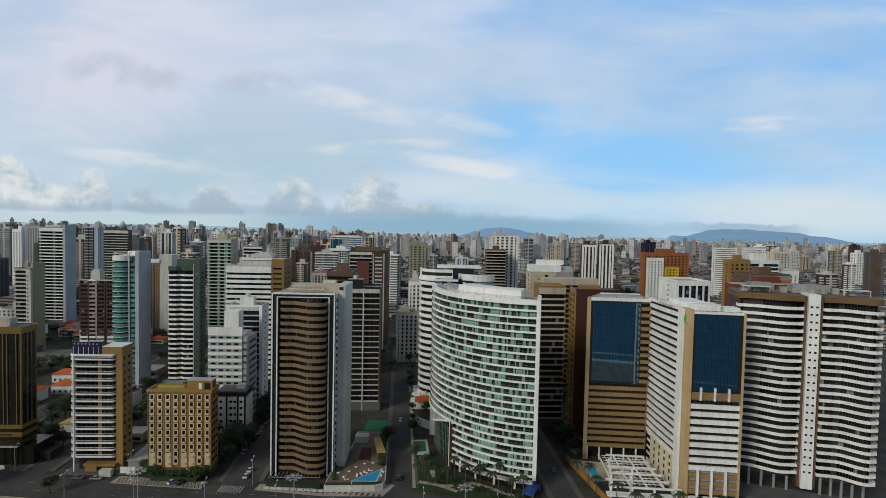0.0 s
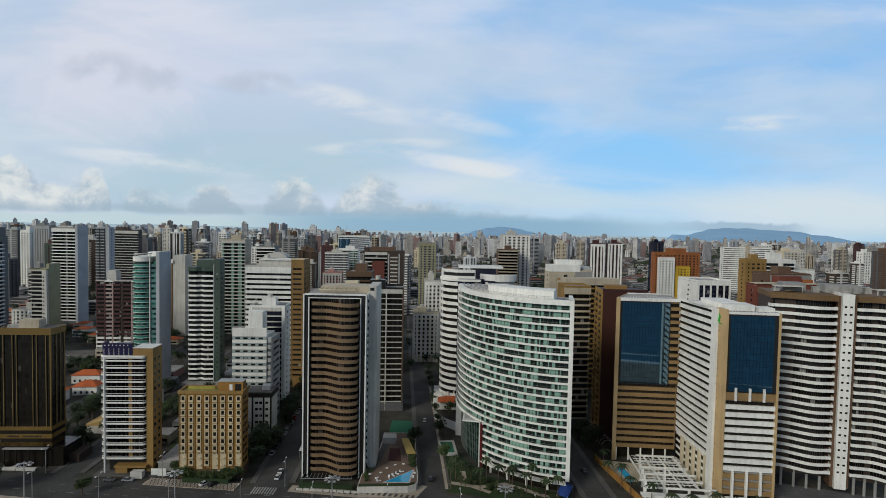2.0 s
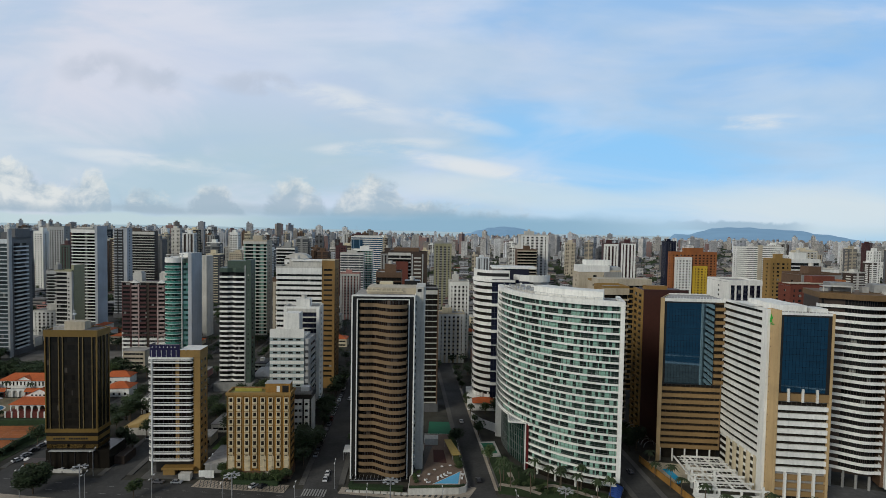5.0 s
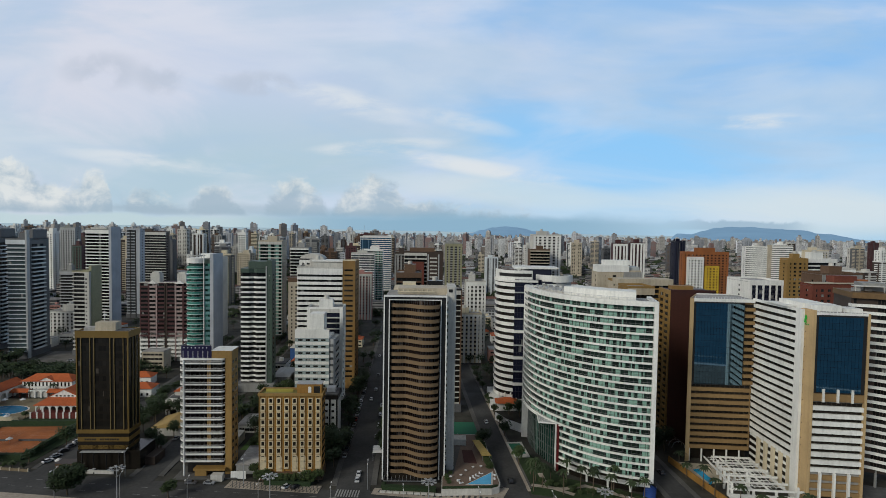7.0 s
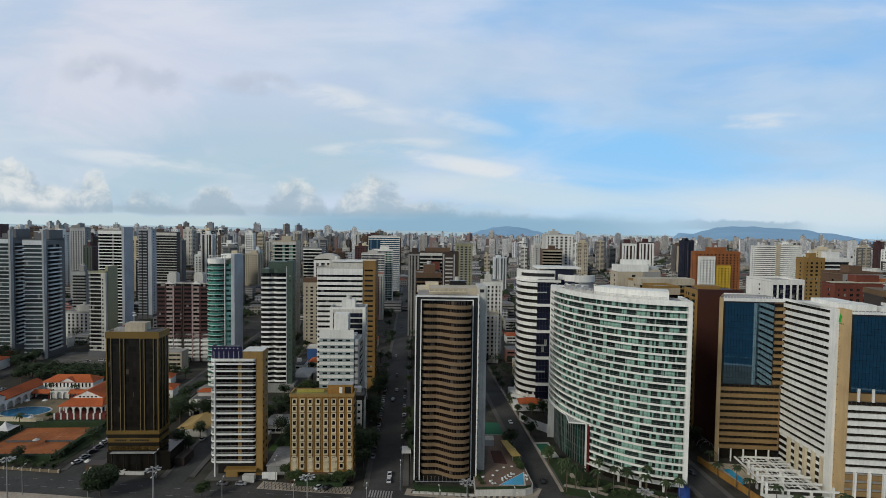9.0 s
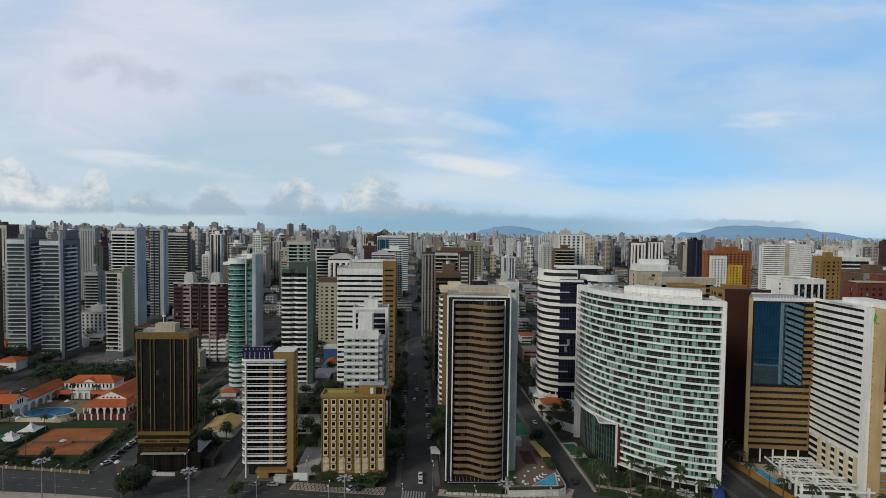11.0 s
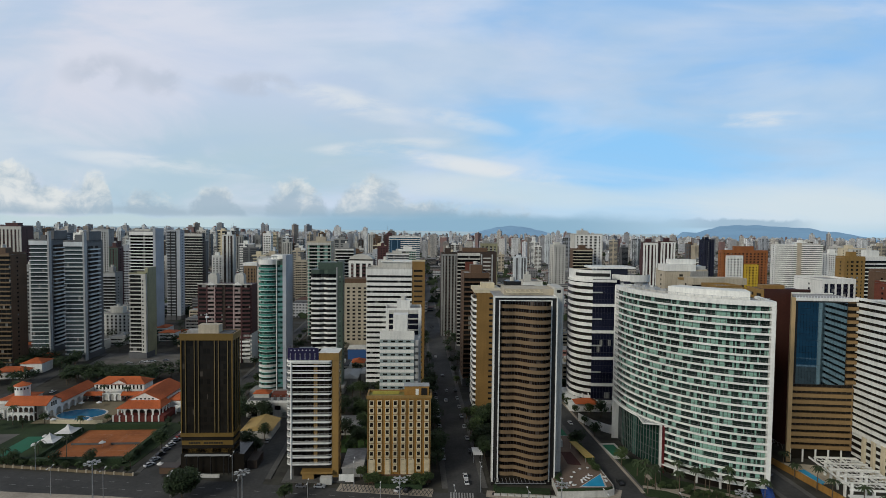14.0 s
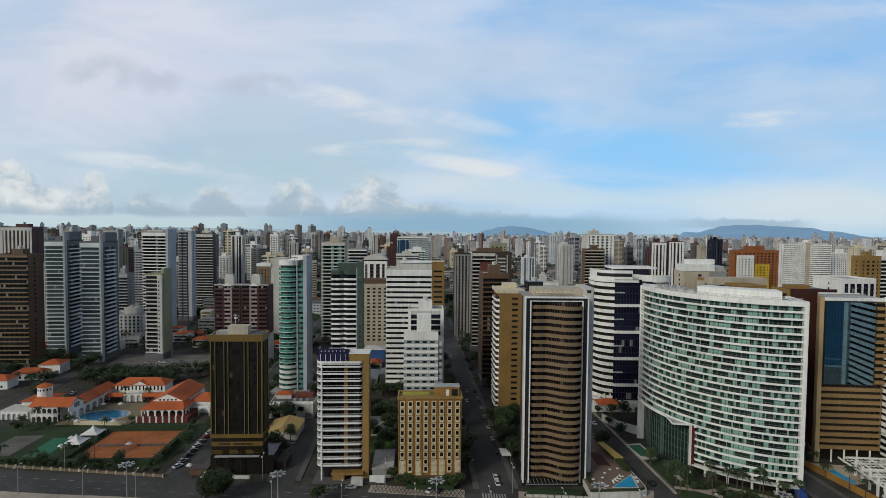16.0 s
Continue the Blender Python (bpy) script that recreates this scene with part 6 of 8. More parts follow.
def palm_meshes(h):
    t = Shape()
    for i in range(5):
        t.cyl(0.12 * i * i / 10, 0, 0.2 - 0.02 * i, h * i / 5, h * (i + 1) / 5 + 0.02, 7, 0.18 - 0.02 * i)
    c = Shape()
    for i in range(15):
        a = 2 * math.pi * i / 15 + trng.uniform(-0.15, 0.15)
        ln, up = trng.uniform(2.2, 3.0), trng.uniform(0.2, 1.3)
        pts = []
        for k in range(6):
            u = k / 5
            rr = ln * u
            z = h + up * math.sin(u * 2.2) - 1.7 * u * u
            w = 0.42 * math.sin(math.pi * (0.12 + 0.85 * u))
            pts.append(((0.3 + rr * math.cos(a) - w * math.sin(a)), rr * math.sin(a) + w * math.cos(a), z - 0.12))
            pts.append(((0.3 + rr * math.cos(a)), rr * math.sin(a), z + 0.06))
            pts.append(((0.3 + rr * math.cos(a) + w * math.sin(a)), rr * math.sin(a) - w * math.cos(a), z - 0.12))
        c.add(pts, [(3 * k, 3 * k + 1, 3 * k + 4, 3 * k + 3) for k in range(5)] + [(3 * k + 1, 3 * k + 2, 3 * k + 5, 3 * k + 4) for k in range(5)])
    return t.mesh("trunk", BARK), c.mesh("crown", PALMLEAF)


TREES = [tree_meshes(8, 3.6, 7, LEAF), tree_meshes(10, 4.6, 9, LEAF), tree_meshes(6.5, 3.0, 6, LEAF2), tree_meshes(9, 3.4, 7, LEAF2)]
PALMS = [palm_meshes(7.0), palm_meshes(9.0), palm_meshes(5.5)]


WOODS, TREE_N = [], [0]


def tree(x, y, k=None, size=1.0, z=0.0, label="leafy dark green street tree", group="street trees"):
    if y > 335 or TREE_N[0] >= 285:
        WOODS.append((x, y, z, size))
        return
    TREE_N[0] += 1
    t, c = TREES[trng.randrange(4) if k is None else k]
    e = thing("tree", label, "tree", x, y, z, trng.uniform(0, 360), group)
    e.scale = (size,) * 3
    part("trunk", t, None, e)
    part("crown", c, None, e)


def big_tree(x, y):
    """The broad dense tree on the promenade."""
    e = thing("tree", "broad dense dark green tree on the promenade", "tree", x, y, 0, 20)
    t, c = tree_meshes(9.5, 5.6, 22, LEAF, 420)
    part("trunk", t, None, e)
    part("crown", c, None, e)


def palm(x, y, k=None, size=1.0, z=0.0):
    t, c = PALMS[trng.randrange(3) if k is None else k]
    e = thing("palm_tree", "tall palm with drooping green fronds", "palm", x, y, z, trng.uniform(0, 360), "garden palms")
    e.scale = (size,) * 3
    part("trunk", t, None, e)
    part("crown", c, None, e)


def hedge(x0, y0, x1, y1, h, w=1.4, z=0.0):
    """A clipped hedge along a line, uneven on top."""
    ln = math.hypot(x1 - x0, y1 - y0)
    e = thing("hedge", "clipped dark green hedge along the edge", "hedge", x0, y0, z, math.degrees(math.atan2(y1 - y0, x1 - x0)), "hedges")
    s = Shape()
    s.box(0, -w / 2, 0, ln, w / 2, h * 0.86)
    for i in range(int(ln * 14)):
        clump(s, (trng.uniform(0, ln), trng.uniform(-w / 2, w / 2), h * trng.uniform(0.3, 0.95)), 0.3, 1, 0.3)
    part("foliage", s, HEDGE, e)


# ---------------------------------------------------------------- cars, lamps
CARPAINT = {c: material("car_paint_" + c, v, 0.3, 0.1, vary=0.03, stain=0.03, bump=0, spec=0.6) for c, v in {"white": (0.62, 0.62, 0.62), "silver": (0.33, 0.34, 0.35), "black": (0.015, 0.015, 0.017), "grey": (0.12, 0.12, 0.13), "red": (0.25, 0.02, 0.015)}.items()}
TYRE = material("tyre_rubber", (0.02, 0.02, 0.02), 0.9)
CARGLASS = material("car_glass", (0.02, 0.022, 0.025), 0.08, bump=0, spec=0.8)


def car_meshes():
    def hull(profile, w0, w1):
        s = Shape()
        n = len(profile)
        mid = max(z for _, z in profile)
        v = []
        for sgn in (-1, 1):
            for x, z in profile:
                k = w0 + (w1 - w0) * max(0, (z - 0.85) / max(mid - 0.85, 0.01))
                v.append((x, sgn * k, z))
        s.add(v, [list(range(n)), list(range(2 * n - 1, n - 1, -1))] + [(i, n + i, n + (i + 1) % n, (i + 1) % n) for i in range(n)])
        return s
    body = hull([(-2.05, 0.35), (2.1, 0.35), (2.15, 0.62), (1.95, 0.8), (0.95, 0.92), (-1.75, 0.98), (-2.1, 0.8)], 0.86, 0.82)
    cabin = hull([(0.98, 0.92), (0.3, 1.4), (-1.05, 1.46), (-1.75, 0.98)], 0.80, 0.64)
    top = hull([(0.33, 1.40), (0.25, 1.45), (-1.0, 1.50), (-1.08, 1.45)], 0.655, 0.62)
    wheel = Shape().cyl(0, 0, 0.32, -0.11, 0.11, 14)
    return body, cabin.mesh("cabin_glass", CARGLASS), top, wheel.mesh("wheel", TYRE)


CARS = {}


def car(x, y, turn, colour, z=0.03):
    if not CARS:
        b, c, t, w = car_meshes()
        for k, m in CARPAINT.items():
            CARS[k] = b.mesh("body", m), c, t.mesh("roof", m), w
    b, c, t, w = CARS[colour]
    e = thing("car", colour + " parked car on the street", "car", x, y, z, turn, "parked cars")
    part("body", b, None, e)
    part("cabin_glass", c, None, e)
    part("roof", t, None, e)
    for a in (-1.25, 1.3):
        for q in (-0.8, 0.8):
            o = part("wheel", w, None, e)
            o.matrix_basis = pose(a, q, 0.32, 90, 0, 0)


def lamp_meshes():
    pole = Shape().cyl(0, 0, 0.14, 0, 10.3, 8, 0.08).mesh("pole", STEEL)
    arm = Shape().beam((0, 0, 9.9), (1.5, 0, 10.6), 0.06).mesh("arm", STEEL)
    head = Shape().box(1.4, -0.16, 10.5, 2.3, 0.16, 10.7).mesh("lamp_head", WHITEPAINT)
    return pole, arm, head


LAMP = lamp_meshes()


def street_lamp(x, y, turn):
    e = thing("street_lamp", "grey steel street lamp with two arms", "lamp", x, y, 0.1, turn, "avenue lamps")
    part("pole", LAMP[0], None, e)
    for q in (0, 180):
        part("arm", LAMP[1], None, e, turn=q)
        part("lamp_head", LAMP[2], None, e, turn=q)


def high_mast(x, y):
    e = thing("high_mast_lamp", "tall mast with a ring of white floodlights", "lamp", x, y, 0.1, trng.uniform(0, 40), "avenue masts")
    part("pole", Shape().cyl(0, 0, 0.26, 0, 18.4, 10, 0.14), STEEL, e)
    part("ring", Shape().ribbon(arc(0, 0, 1.6, 0, 360, 20), 0.14, 17.4, 17.6), STEEL, e)
    for i in range(8):
        a = math.pi * i / 4
        c, s = math.cos(a), math.sin(a)
        part("arm", Shape().beam((0, 0, 18.1), (2.0 * c, 2.0 * s, 17.6), 0.06), STEEL, e)
        h = Shape().box(-0.3, -0.34, -0.1, 0.5, 0.34, 0.1).mesh("floodlight", PALEGREY) if i == 0 else h
        part("floodlight", h, None, e, at=(2.1 * c, 2.1 * s, 17.5), turn=math.degrees(a))


def on_road(x):
    """The avenue's middle at x."""
    for a, b in zip(ROADF, ROADF[1:]):
        if a[0] <= x <= b[0]:
            k = (x - a[0]) / (b[0] - a[0])
            return a[1] + (b[1] - a[1]) * k
    return ROADF[-1][1]


for x in (-259, -206, -152.5, -100, -48, 7.6, 62):
    high_mast(x, on_road(x) - 19.0)
for x in (-304, -279, -254, -229, -209, -183.4, -158, -133, -107.5, -82, -57, -31, -6, 19, 44, 69):
    street_lamp(x, on_road(x) - 9.2, 96)
for x in (-250, -168, -120, -72):
    street_lamp(x, on_road(x) + 9.2, 96)
# lane marks on the avenue
dash = Shape()
for k in range(60):
    x = -330 + k * 7.2
    for o in (-2.6, 2.6):
        y = on_road(x) + o
        dash.add([(x, y - 0.07, 0.006), (x + 2.6, y - 0.25, 0.006), (x + 2.6, y - 0.11, 0.006), (x, y + 0.07, 0.006)], [(0, 1, 2, 3)])
tagged(new("lane_marks", dash.mesh("lane_marks", ROADPAINT)), "faded white lane dashes on the avenue", "road marking", kind="stuff")
zebra = new("crossing")
tagged(zebra, "worn white zebra crossing at the street corner", "road marking")
bar = shaped(0, 0, 0, 0.55, 5.2, 0.008).mesh("stripe", ROADPAINT)
for i in range(9):
    part("stripe", bar, None, zebra, at=(-83.4 + i * 1.02, 191.3 - i * 0.05, 0.014))
# ---------------------------------------------------------------- the club with its courts and pool
CLAYLINE = material("faint_court_line", (0.40, 0.24, 0.16), 0.9, vary=0.4, grain=2)
CLAY = material("clay_court", (0.31, 0.098, 0.027), 0.95, vary=0.25, grain=0.5, stain=0.2)
GREENCOURT = material("green_hard_court", (0.02, 0.14, 0.075), 0.8, vary=0.15, stain=0.15)
POOLWATER = material("pool_water", (0.02, 0.16, 0.30), 0.08, vary=0.15, grain=0.5, bump=0.2)
POOLBRIGHT = material("bright_pool_water", (0.03, 0.34, 0.58), 0.08, vary=0.12, grain=0.6, bump=0.2)
REDPAINT = material("dark_red_paint", (0.13, 0.025, 0.018), 0.8)
CANVAS = material("white_canvas", (0.70, 0.69, 0.66), 0.85, vary=0.1)
LOT = material("old_grey_asphalt", (0.125, 0.117, 0.105), 0.95, vary=0.25, grain=0.2, stain=0.3)


def arch_mesh(bw, h, spring, pier, depth, mat=WHITE):
    r = bw / 2 - pier
    pts = [(0, 0), (pier, 0)] + [(bw / 2 - r * math.cos(math.pi * i / 8), spring + r * math.sin(math.pi * i / 8)) for i in range(9)] + [(bw - pier, 0), (bw, 0), (bw, h), (0, h)]
    s, n = Shape(), len(pts)
    s.add([(x, 0, z) for x, z in pts] + [(x, depth, z) for x, z in pts],
          [list(range(n)), list(range(2 * n - 1, n - 1, -1))] + [((i + 1) % n, i, n + i, n + (i + 1) % n) for i in range(n)])
    return s.mesh("arch", mat)


def gable_roof(s, x0, y0, x1, y1, z, rise, over=0.6, along="y"):
    x0, y0, x1, y1 = x0 - over, y0 - over, x1 + over, y1 + over
    if along == "y":
        m = (x0 + x1) / 2
        v = [(x0, y0, z), (m, y0, z + rise), (x1, y0, z), (x0, y1, z), (m, y1, z + rise), (x1, y1, z)]
    else:
        m = (y0 + y1) / 2
        v = [(x0, y1, z), (x0, m, z + rise), (x0, y0, z), (x1, y1, z), (x1, m, z + rise), (x1, y0, z)]
    k = 0.22
    v += [(a, b, c + k) for a, b, c in v]
    return s.add(v, [(6, 9, 10, 7), (7, 10, 11, 8), (0, 1, 4, 3), (1, 2, 5, 4), (0, 6, 7, 1), (1, 7, 8, 2), (3, 4, 10, 9), (4, 5, 11, 10), (0, 3, 9, 6), (2, 8, 11, 5)])


def gable_wall(x0, x1, y, z, rise, t=0.3):
    m = (x0 + x1) / 2
    return Shape().add([(x0, y, z), (x1, y, z), (m, y, z + rise), (x0, y + t, z), (x1, y + t, z), (m, y + t, z + rise)], [(0, 1, 2), (5, 4, 3), (0, 3, 4, 1), (1, 4, 5, 2), (2, 5, 3, 0)])


def club_hall():
    e = thing("club_house", "white arcaded club hall with terracotta tiled roofs", "building", -251.4, 264.0, 0, 3)
    w = 21
    part("terrace", shaped(-1.5, -2.0, 0, w + 3, 30, 2.6), REDPAINT, e, "dark red terrace wall")
    post = shaped(-0.35, -2.2, 0, 0.35, -1.8, 3.2).mesh("post", WHITE)
    for i in range(8):
        part("post", post, None, e, at=(-1 + i * 3.2, 0, 0))
    am = arch_mesh(w / 6, 3.6, 1.6, 0.4, 0.4)
    for i in range(6):
        part("arch", am, None, e, at=(i * w / 6, 0, 2.6))
    sm = arch_mesh(3.4, 3.6, 1.6, 0.45, 0.4)
    for i in range(3):
        part("arch", sm, None, e, at=(w, 0.2 + i * 3.4, 2.6), turn=90)
        part("arch", sm, None, e, at=(0.4, 0.2 + i * 3.4, 2.6), turn=90)
    part("hall", shaped(2, 4, 2.6, w - 2, 32, 7.4), WHITE, e)
    # Dark sheet standing in for the shade inside the arcade.
    part("shadow_room", shaped(0.6, 3.6, 2.6, w - 0.6, 4.0, 6.0), BROWNDARK, e)
    sk = Shape().add([(-0.8, -0.8, 6.1), (w + 0.8, -0.8, 6.1), (w - 2.5, 6.0, 8.4), (2.5, 6.0, 8.4), (w + 0.8, 11, 6.1), (w - 2.5, 11, 8.4), (-0.8, 11, 6.1), (2.5, 11, 8.4)], [(0, 1, 2, 3), (1, 4, 5, 2), (6, 0, 3, 7), (0, 6, 4, 1)])
    part("skirt_roof", sk, TERRACOTTA, e)
    part("gable", gable_wall(2.2, w - 2.2, 5.9, 8.2, 4.0), WHITE, e)
    for i in range(5):
        part("window", shaped(6.2 + i * 2.0, 5.82, 8.7, 7.2 + i * 2.0, 5.95, 9.4), GLASSBLACK, e)
    r = Shape()
    gable_roof(r, 2.4, 6.2, w - 2.4, 32, 8.2, 4.0)
    part("roof", r, TERRACOTTA, e)
    r2 = Shape()
    r2.hip(w - 2, 12, w + 11, 26, 6.2, 2.6)
    part("wing_roof", r2, TERRACOTTA, e)
    part("wing", shaped(w - 2, 12, 0, w + 10, 25.5, 6.2), WHITE, e)
    am2 = arch_mesh(6, 4.8, 1.4, 0.5, 0.4)
    part("arch", am2, None, e, at=(w + 4, 8, 0))


def club_back():
    e = thing("club_house", "white two storey club house with terracotta hip roofs", "building", -287.0, 299.5, 0, 3)
    w = 28
    part("wall", shaped(0, 0, 0, w, 10, 7.4), WHITE, e)
    win = shaped(0, -0.06, 0, 0.8, 0.1, 2.4).mesh("window", GLASSBLACK)
    for i in range(13):
        for z in (0.8, 4.4):
            if not (9 < 1.2 + i * 2.05 < 18 and z < 1):
                part("window", win, None, e, at=(1.2 + i * 2.05, 0, z))
    part("balcony", shaped(8.5, -2.2, 3.7, 19.5, 0, 4.6), WHITE, e)
    part("gable", gable_wall(9, 19, -0.4, 7.2, 2.6), WHITE, e)
    r = Shape()
    r.hip(0, 0, w, 10, 7.4, 3.2, 0.8)
    gable_roof(r, 9.2, -0.4, 18.8, 5, 7.2, 2.6, 0.4)
    part("roof", r, TERRACOTTA, e)
    am = arch_mesh(3.4, 4.4, 2.4, 0.35, 0.4)
    for i in range(3):
        part("arch", am, None, e, at=(8.6 + i * 3.4, -7.0, 0))
    part("porch_room", shaped(9.0, -6.4, 0, 18.4, -2.5, 3.7), OFFWHITE, e)
    for a, b in ((-12, 8.2), (19.2, 31)):
        k = Shape()
        gable_roof(k, a, -7.4, b, -3.4, 3.1, 1.5, 0.4, "x")
        part("walkway_roof", k, TERRACOTTA, e)
        for i in range(6):
            part("post", shaped(a + 0.5 + i * (b - a - 1) / 5, -7.2, 0, a + 0.8 + i * (b - a - 1) / 5, -6.9, 3.1), REDPAINT, e)


def club_left():
    e = thing("club_house", "white two storey arcaded wing with terracotta roofs", "building", -305.0, 261.0, 0, 3)
    w = 13
    am = arch_mesh(2.6, 3.7, 1.9, 0.3, 0.4)
    for i in range(5):
        for z in (0, 4.0):
            part("arch", am, None, e, at=(i * 2.6, 0, z))
    part("floor_band", shaped(-0.2, -0.1, 3.7, w + 0.2, 1.5, 4.0), WHITE, e)
    part("room", shaped(0.3, 2.2, 0, w - 0.2, 10, 7.6), OFFWHITE, e)
    # Dark sheet over the room front, in place of arcade shade.
    part("shadow_room", shaped(0.3, 2.0, 0, w - 0.2, 2.2, 7.6), BROWNDARK, e)
    r = Shape()
    gable_roof(r, 0, 0, w + 6, 10, 7.8, 3.2, 0.7, "x")
    part("roof", r, TERRACOTTA, e)
    am2 = arch_mesh(5.4, 5.2, 2.0, 0.5, 0.5)
    for i in range(7):
        part("arch", am2, None, e, at=(w + 6, 1.0 + i * 5.4, 0), turn=90)
    g = gable_wall(-6.2, 6.2, 0, 0, 3.4)
    go = part("gable", g, WHITE, e)
    go.matrix_basis = pose(w + 5.8, 5.6, 7.6, 0, 0, 90)
    part("gable_wall", shaped(w + 5.4, -0.2, 5.2, w + 5.9, 11.4, 7.8), WHITE, e)
    for i in range(3):
        part("window", shaped(w + 5.85, 3.8 + i * 1.5, 6.0, w + 5.95, 4.7 + i * 1.5, 8.2), GLASSBLACK, e)
    part("wing", shaped(w - 2, 6, 0, w + 4.5, 40, 5.6), OFFWHITE, e)
    r2 = Shape()
    gable_roof(r2, w - 3, 11.5, w + 6, 40, 5.8, 3.0, 0.7)
    part("wing_roof", r2, TERRACOTTA, e)
    t = Shape().cyl(-2.5, 14, 3.4, 0, 14.2, 14)
    part("tower", t, WHITE, e)
    tw = shaped(-0.3, -0.06, 0, 0.3, 0.1, 1.0).mesh("window", GLASSBLACK)
    for i in range(7):
        a = radians(195 + i * 25)
        part("window", tw, None, e, at=(-2.5 + 3.4 * math.cos(a), 14 + 3.4 * math.sin(a), 12.2), turn=math.degrees(a) + 90)
    part("tower_roof", Shape().cyl(-2.5, 14, 4.0, 14.2, 16.0, 14, 0.2), TERRACOTTA, e)
    part("annexe", shaped(-18, 4, 0, -3, 14, 4.6), OFFWHITE, e)
    am3 = arch_mesh(2.6, 4.2, 2.1, 0.35, 0.4)
    for i in range(5):
        part("arch", am3, None, e, at=(-17 + i * 2.6, 3.4, 0))
    r3 = Shape()
    r3.hip(-14, 12, 0, 26, 6.5, 2.4)
    part("back_roof", r3, TERRACOTTA, e)
    part("back_room", shaped(-13.5, 12.5, 0, -0.5, 25.5, 6.5), WHITE, e)


def court_thing(name, label, x, y, w, d, mat, nets):
    e = thing(name, label, "sports court", x, y, 0, GRID)
    part("surface", shaped(0, 0, -0.02, w, d, 0.06), mat, e)
    for a in nets:
        for q in (-5.48, -4.11, 4.11, 5.48):
            part("line", shaped(a + q - 0.04, d / 2 - 11.9, 0.06, a + q + 0.04, d / 2 + 11.9, 0.068), CLAYLINE, e)
        for q in (-11.9, -6.4, 6.4, 11.9):
            part("line", shaped(a - 5.4, d / 2 + q - 0.04, 0.06, a + 5.4, d / 2 + q + 0.04, 0.068), CLAYLINE, e)
        part("net", shaped(a - 6.3, d / 2 - 0.03, 0.1, a + 6.3, d / 2 + 0.03, 1.05), DARKROOF, e)
    return e


def club_grounds():
    tagged(new("lawn", shaped(-312, 214, -0.1, -214, 262, 0.02).mesh("lawn", LAWN)), "dark lawn of the club grounds", "lawn", kind="structure")
    tagged(new("pool_terrace", Shape().prism([(-291, 258), (-255, 259), (-256, 292), (-291, 291)], -0.1, 0.08).mesh("pool_terrace", material("pool_paving", (0.20, 0.165, 0.10), 0.9))), "tan paved pool terrace of the club", "terrace", kind="structure")
    court_thing("tennis_court", "two clay tennis courts side by side", -254.2, 215.5, 34.5, 35, CLAY, (8.8, 26.0))
    court_thing("sports_court", "green hard court beside the club", -277.5, 219, 9.5, 23, GREENCOURT, ())
    court_thing("sports_court", "worn grey court beside the club", -297, 222, 13, 22, LOT, ())
    e = thing("swimming_pool", "oval blue swimming pool with a pale rim", "pool", -275, 272, 0.05, 6)
    ring = [(11.5 * math.cos(radians(a)), 7.2 * math.sin(radians(a))) for a in range(0, 360, 10)]
    part("rim", Shape().prism([(x * 1.08, y * 1.1) for x, y in ring], -0.05, 0.12), OFFWHITE, e)
    part("water", Shape().prism(ring, -0.05, 0.14), POOLWATER, e)
    e = thing("paddling_pool", "small round paddling pool on a tan terrace", "pool", -269.5, 263.5, 0.05)
    part("rim", Shape().cyl(0, 0, 4.2, 0, 0.35, 24), OFFWHITE, e)
    part("water", Shape().cyl(0, 0, 3.6, 0.1, 0.38, 24), POOLWATER, e)
    part("terrace_wall", shaped(-12, -5.2, -0.05, 14, -4.8, 2.0), CREAM, e)
    for x, y, r in ((-262.6, 233.5, 4.0), (-262.0, 244, 4.0), (-252.5, 281, 3.2)):
        e = thing("marquee", "white pyramid marquee tent by the courts", "tent", x, y, 0, 4, "marquees")
        prof = [(r, 2.3), (r * 0.5, 3.1), (r * 0.18, 4.4), (0.05, 5.6)]
        s = Shape()
        for (a, z), (b, z2) in zip(prof, prof[1:]):
            s.add([(-a, -a, z), (a, -a, z), (a, a, z), (-a, a, z), (-b, -b, z2), (b, -b, z2), (b, b, z2), (-b, b, z2)], [(0, 1, 5, 4), (1, 2, 6, 5), (2, 3, 7, 6), (3, 0, 4, 7)])
        part("canopy", s, CANVAS, e)
        for px, py in ((-r, -r), (r, -r), (r, r), (-r, r)):
            part("post", Shape().cyl(px * 0.97, py * 0.97, 0.06, 0, 2.35, 6), WHITEPAINT, e)
    um = Shape().cyl(0, 0, 1.5, 2.0, 2.9, 8, 0.05)
    um2 = um.mesh("canopy", CANVAS)
    pole = Shape().cyl(0, 0, 0.05, 0, 2.2, 6).mesh("pole", STEEL)
    for x, y in ((-288, 264), (-284, 259.5), (-280, 258.5), (-262, 259), (-283, 283), (-274, 284), (-268, 238), (-266, 229), (-201, 212), (-238, 232)):
        e = thing("parasol", "white sunshade on a pole", "parasol", x, y, 0.05, 0, "club parasols")
        part("canopy", um2, None, e)
        part("pole", pole, None, e)
    hedge(-256, 214.2, -219, 216.2, 3.0, 2.0)
    hedge(-218.6, 217, -221, 252, 2.8, 1.6)
    hedge(-255, 253.6, -222, 255.2, 2.4, 1.4)
    hedge(-280, 217.5, -258, 216, 2.2, 1.6)
    hedge(-256.5, 217, -259.2, 250, 2.0, 1.2)
    e = thing("boundary_wall", "low tan boundary wall with posts along the pavement", "wall", -300, 214.6, 0, -5.6)
    part("wall", shaped(0, -0.15, 0, 92, 0.15, 1.0), material("old_wall_render", (0.20, 0.155, 0.095), 0.9, streak=0.25), e)
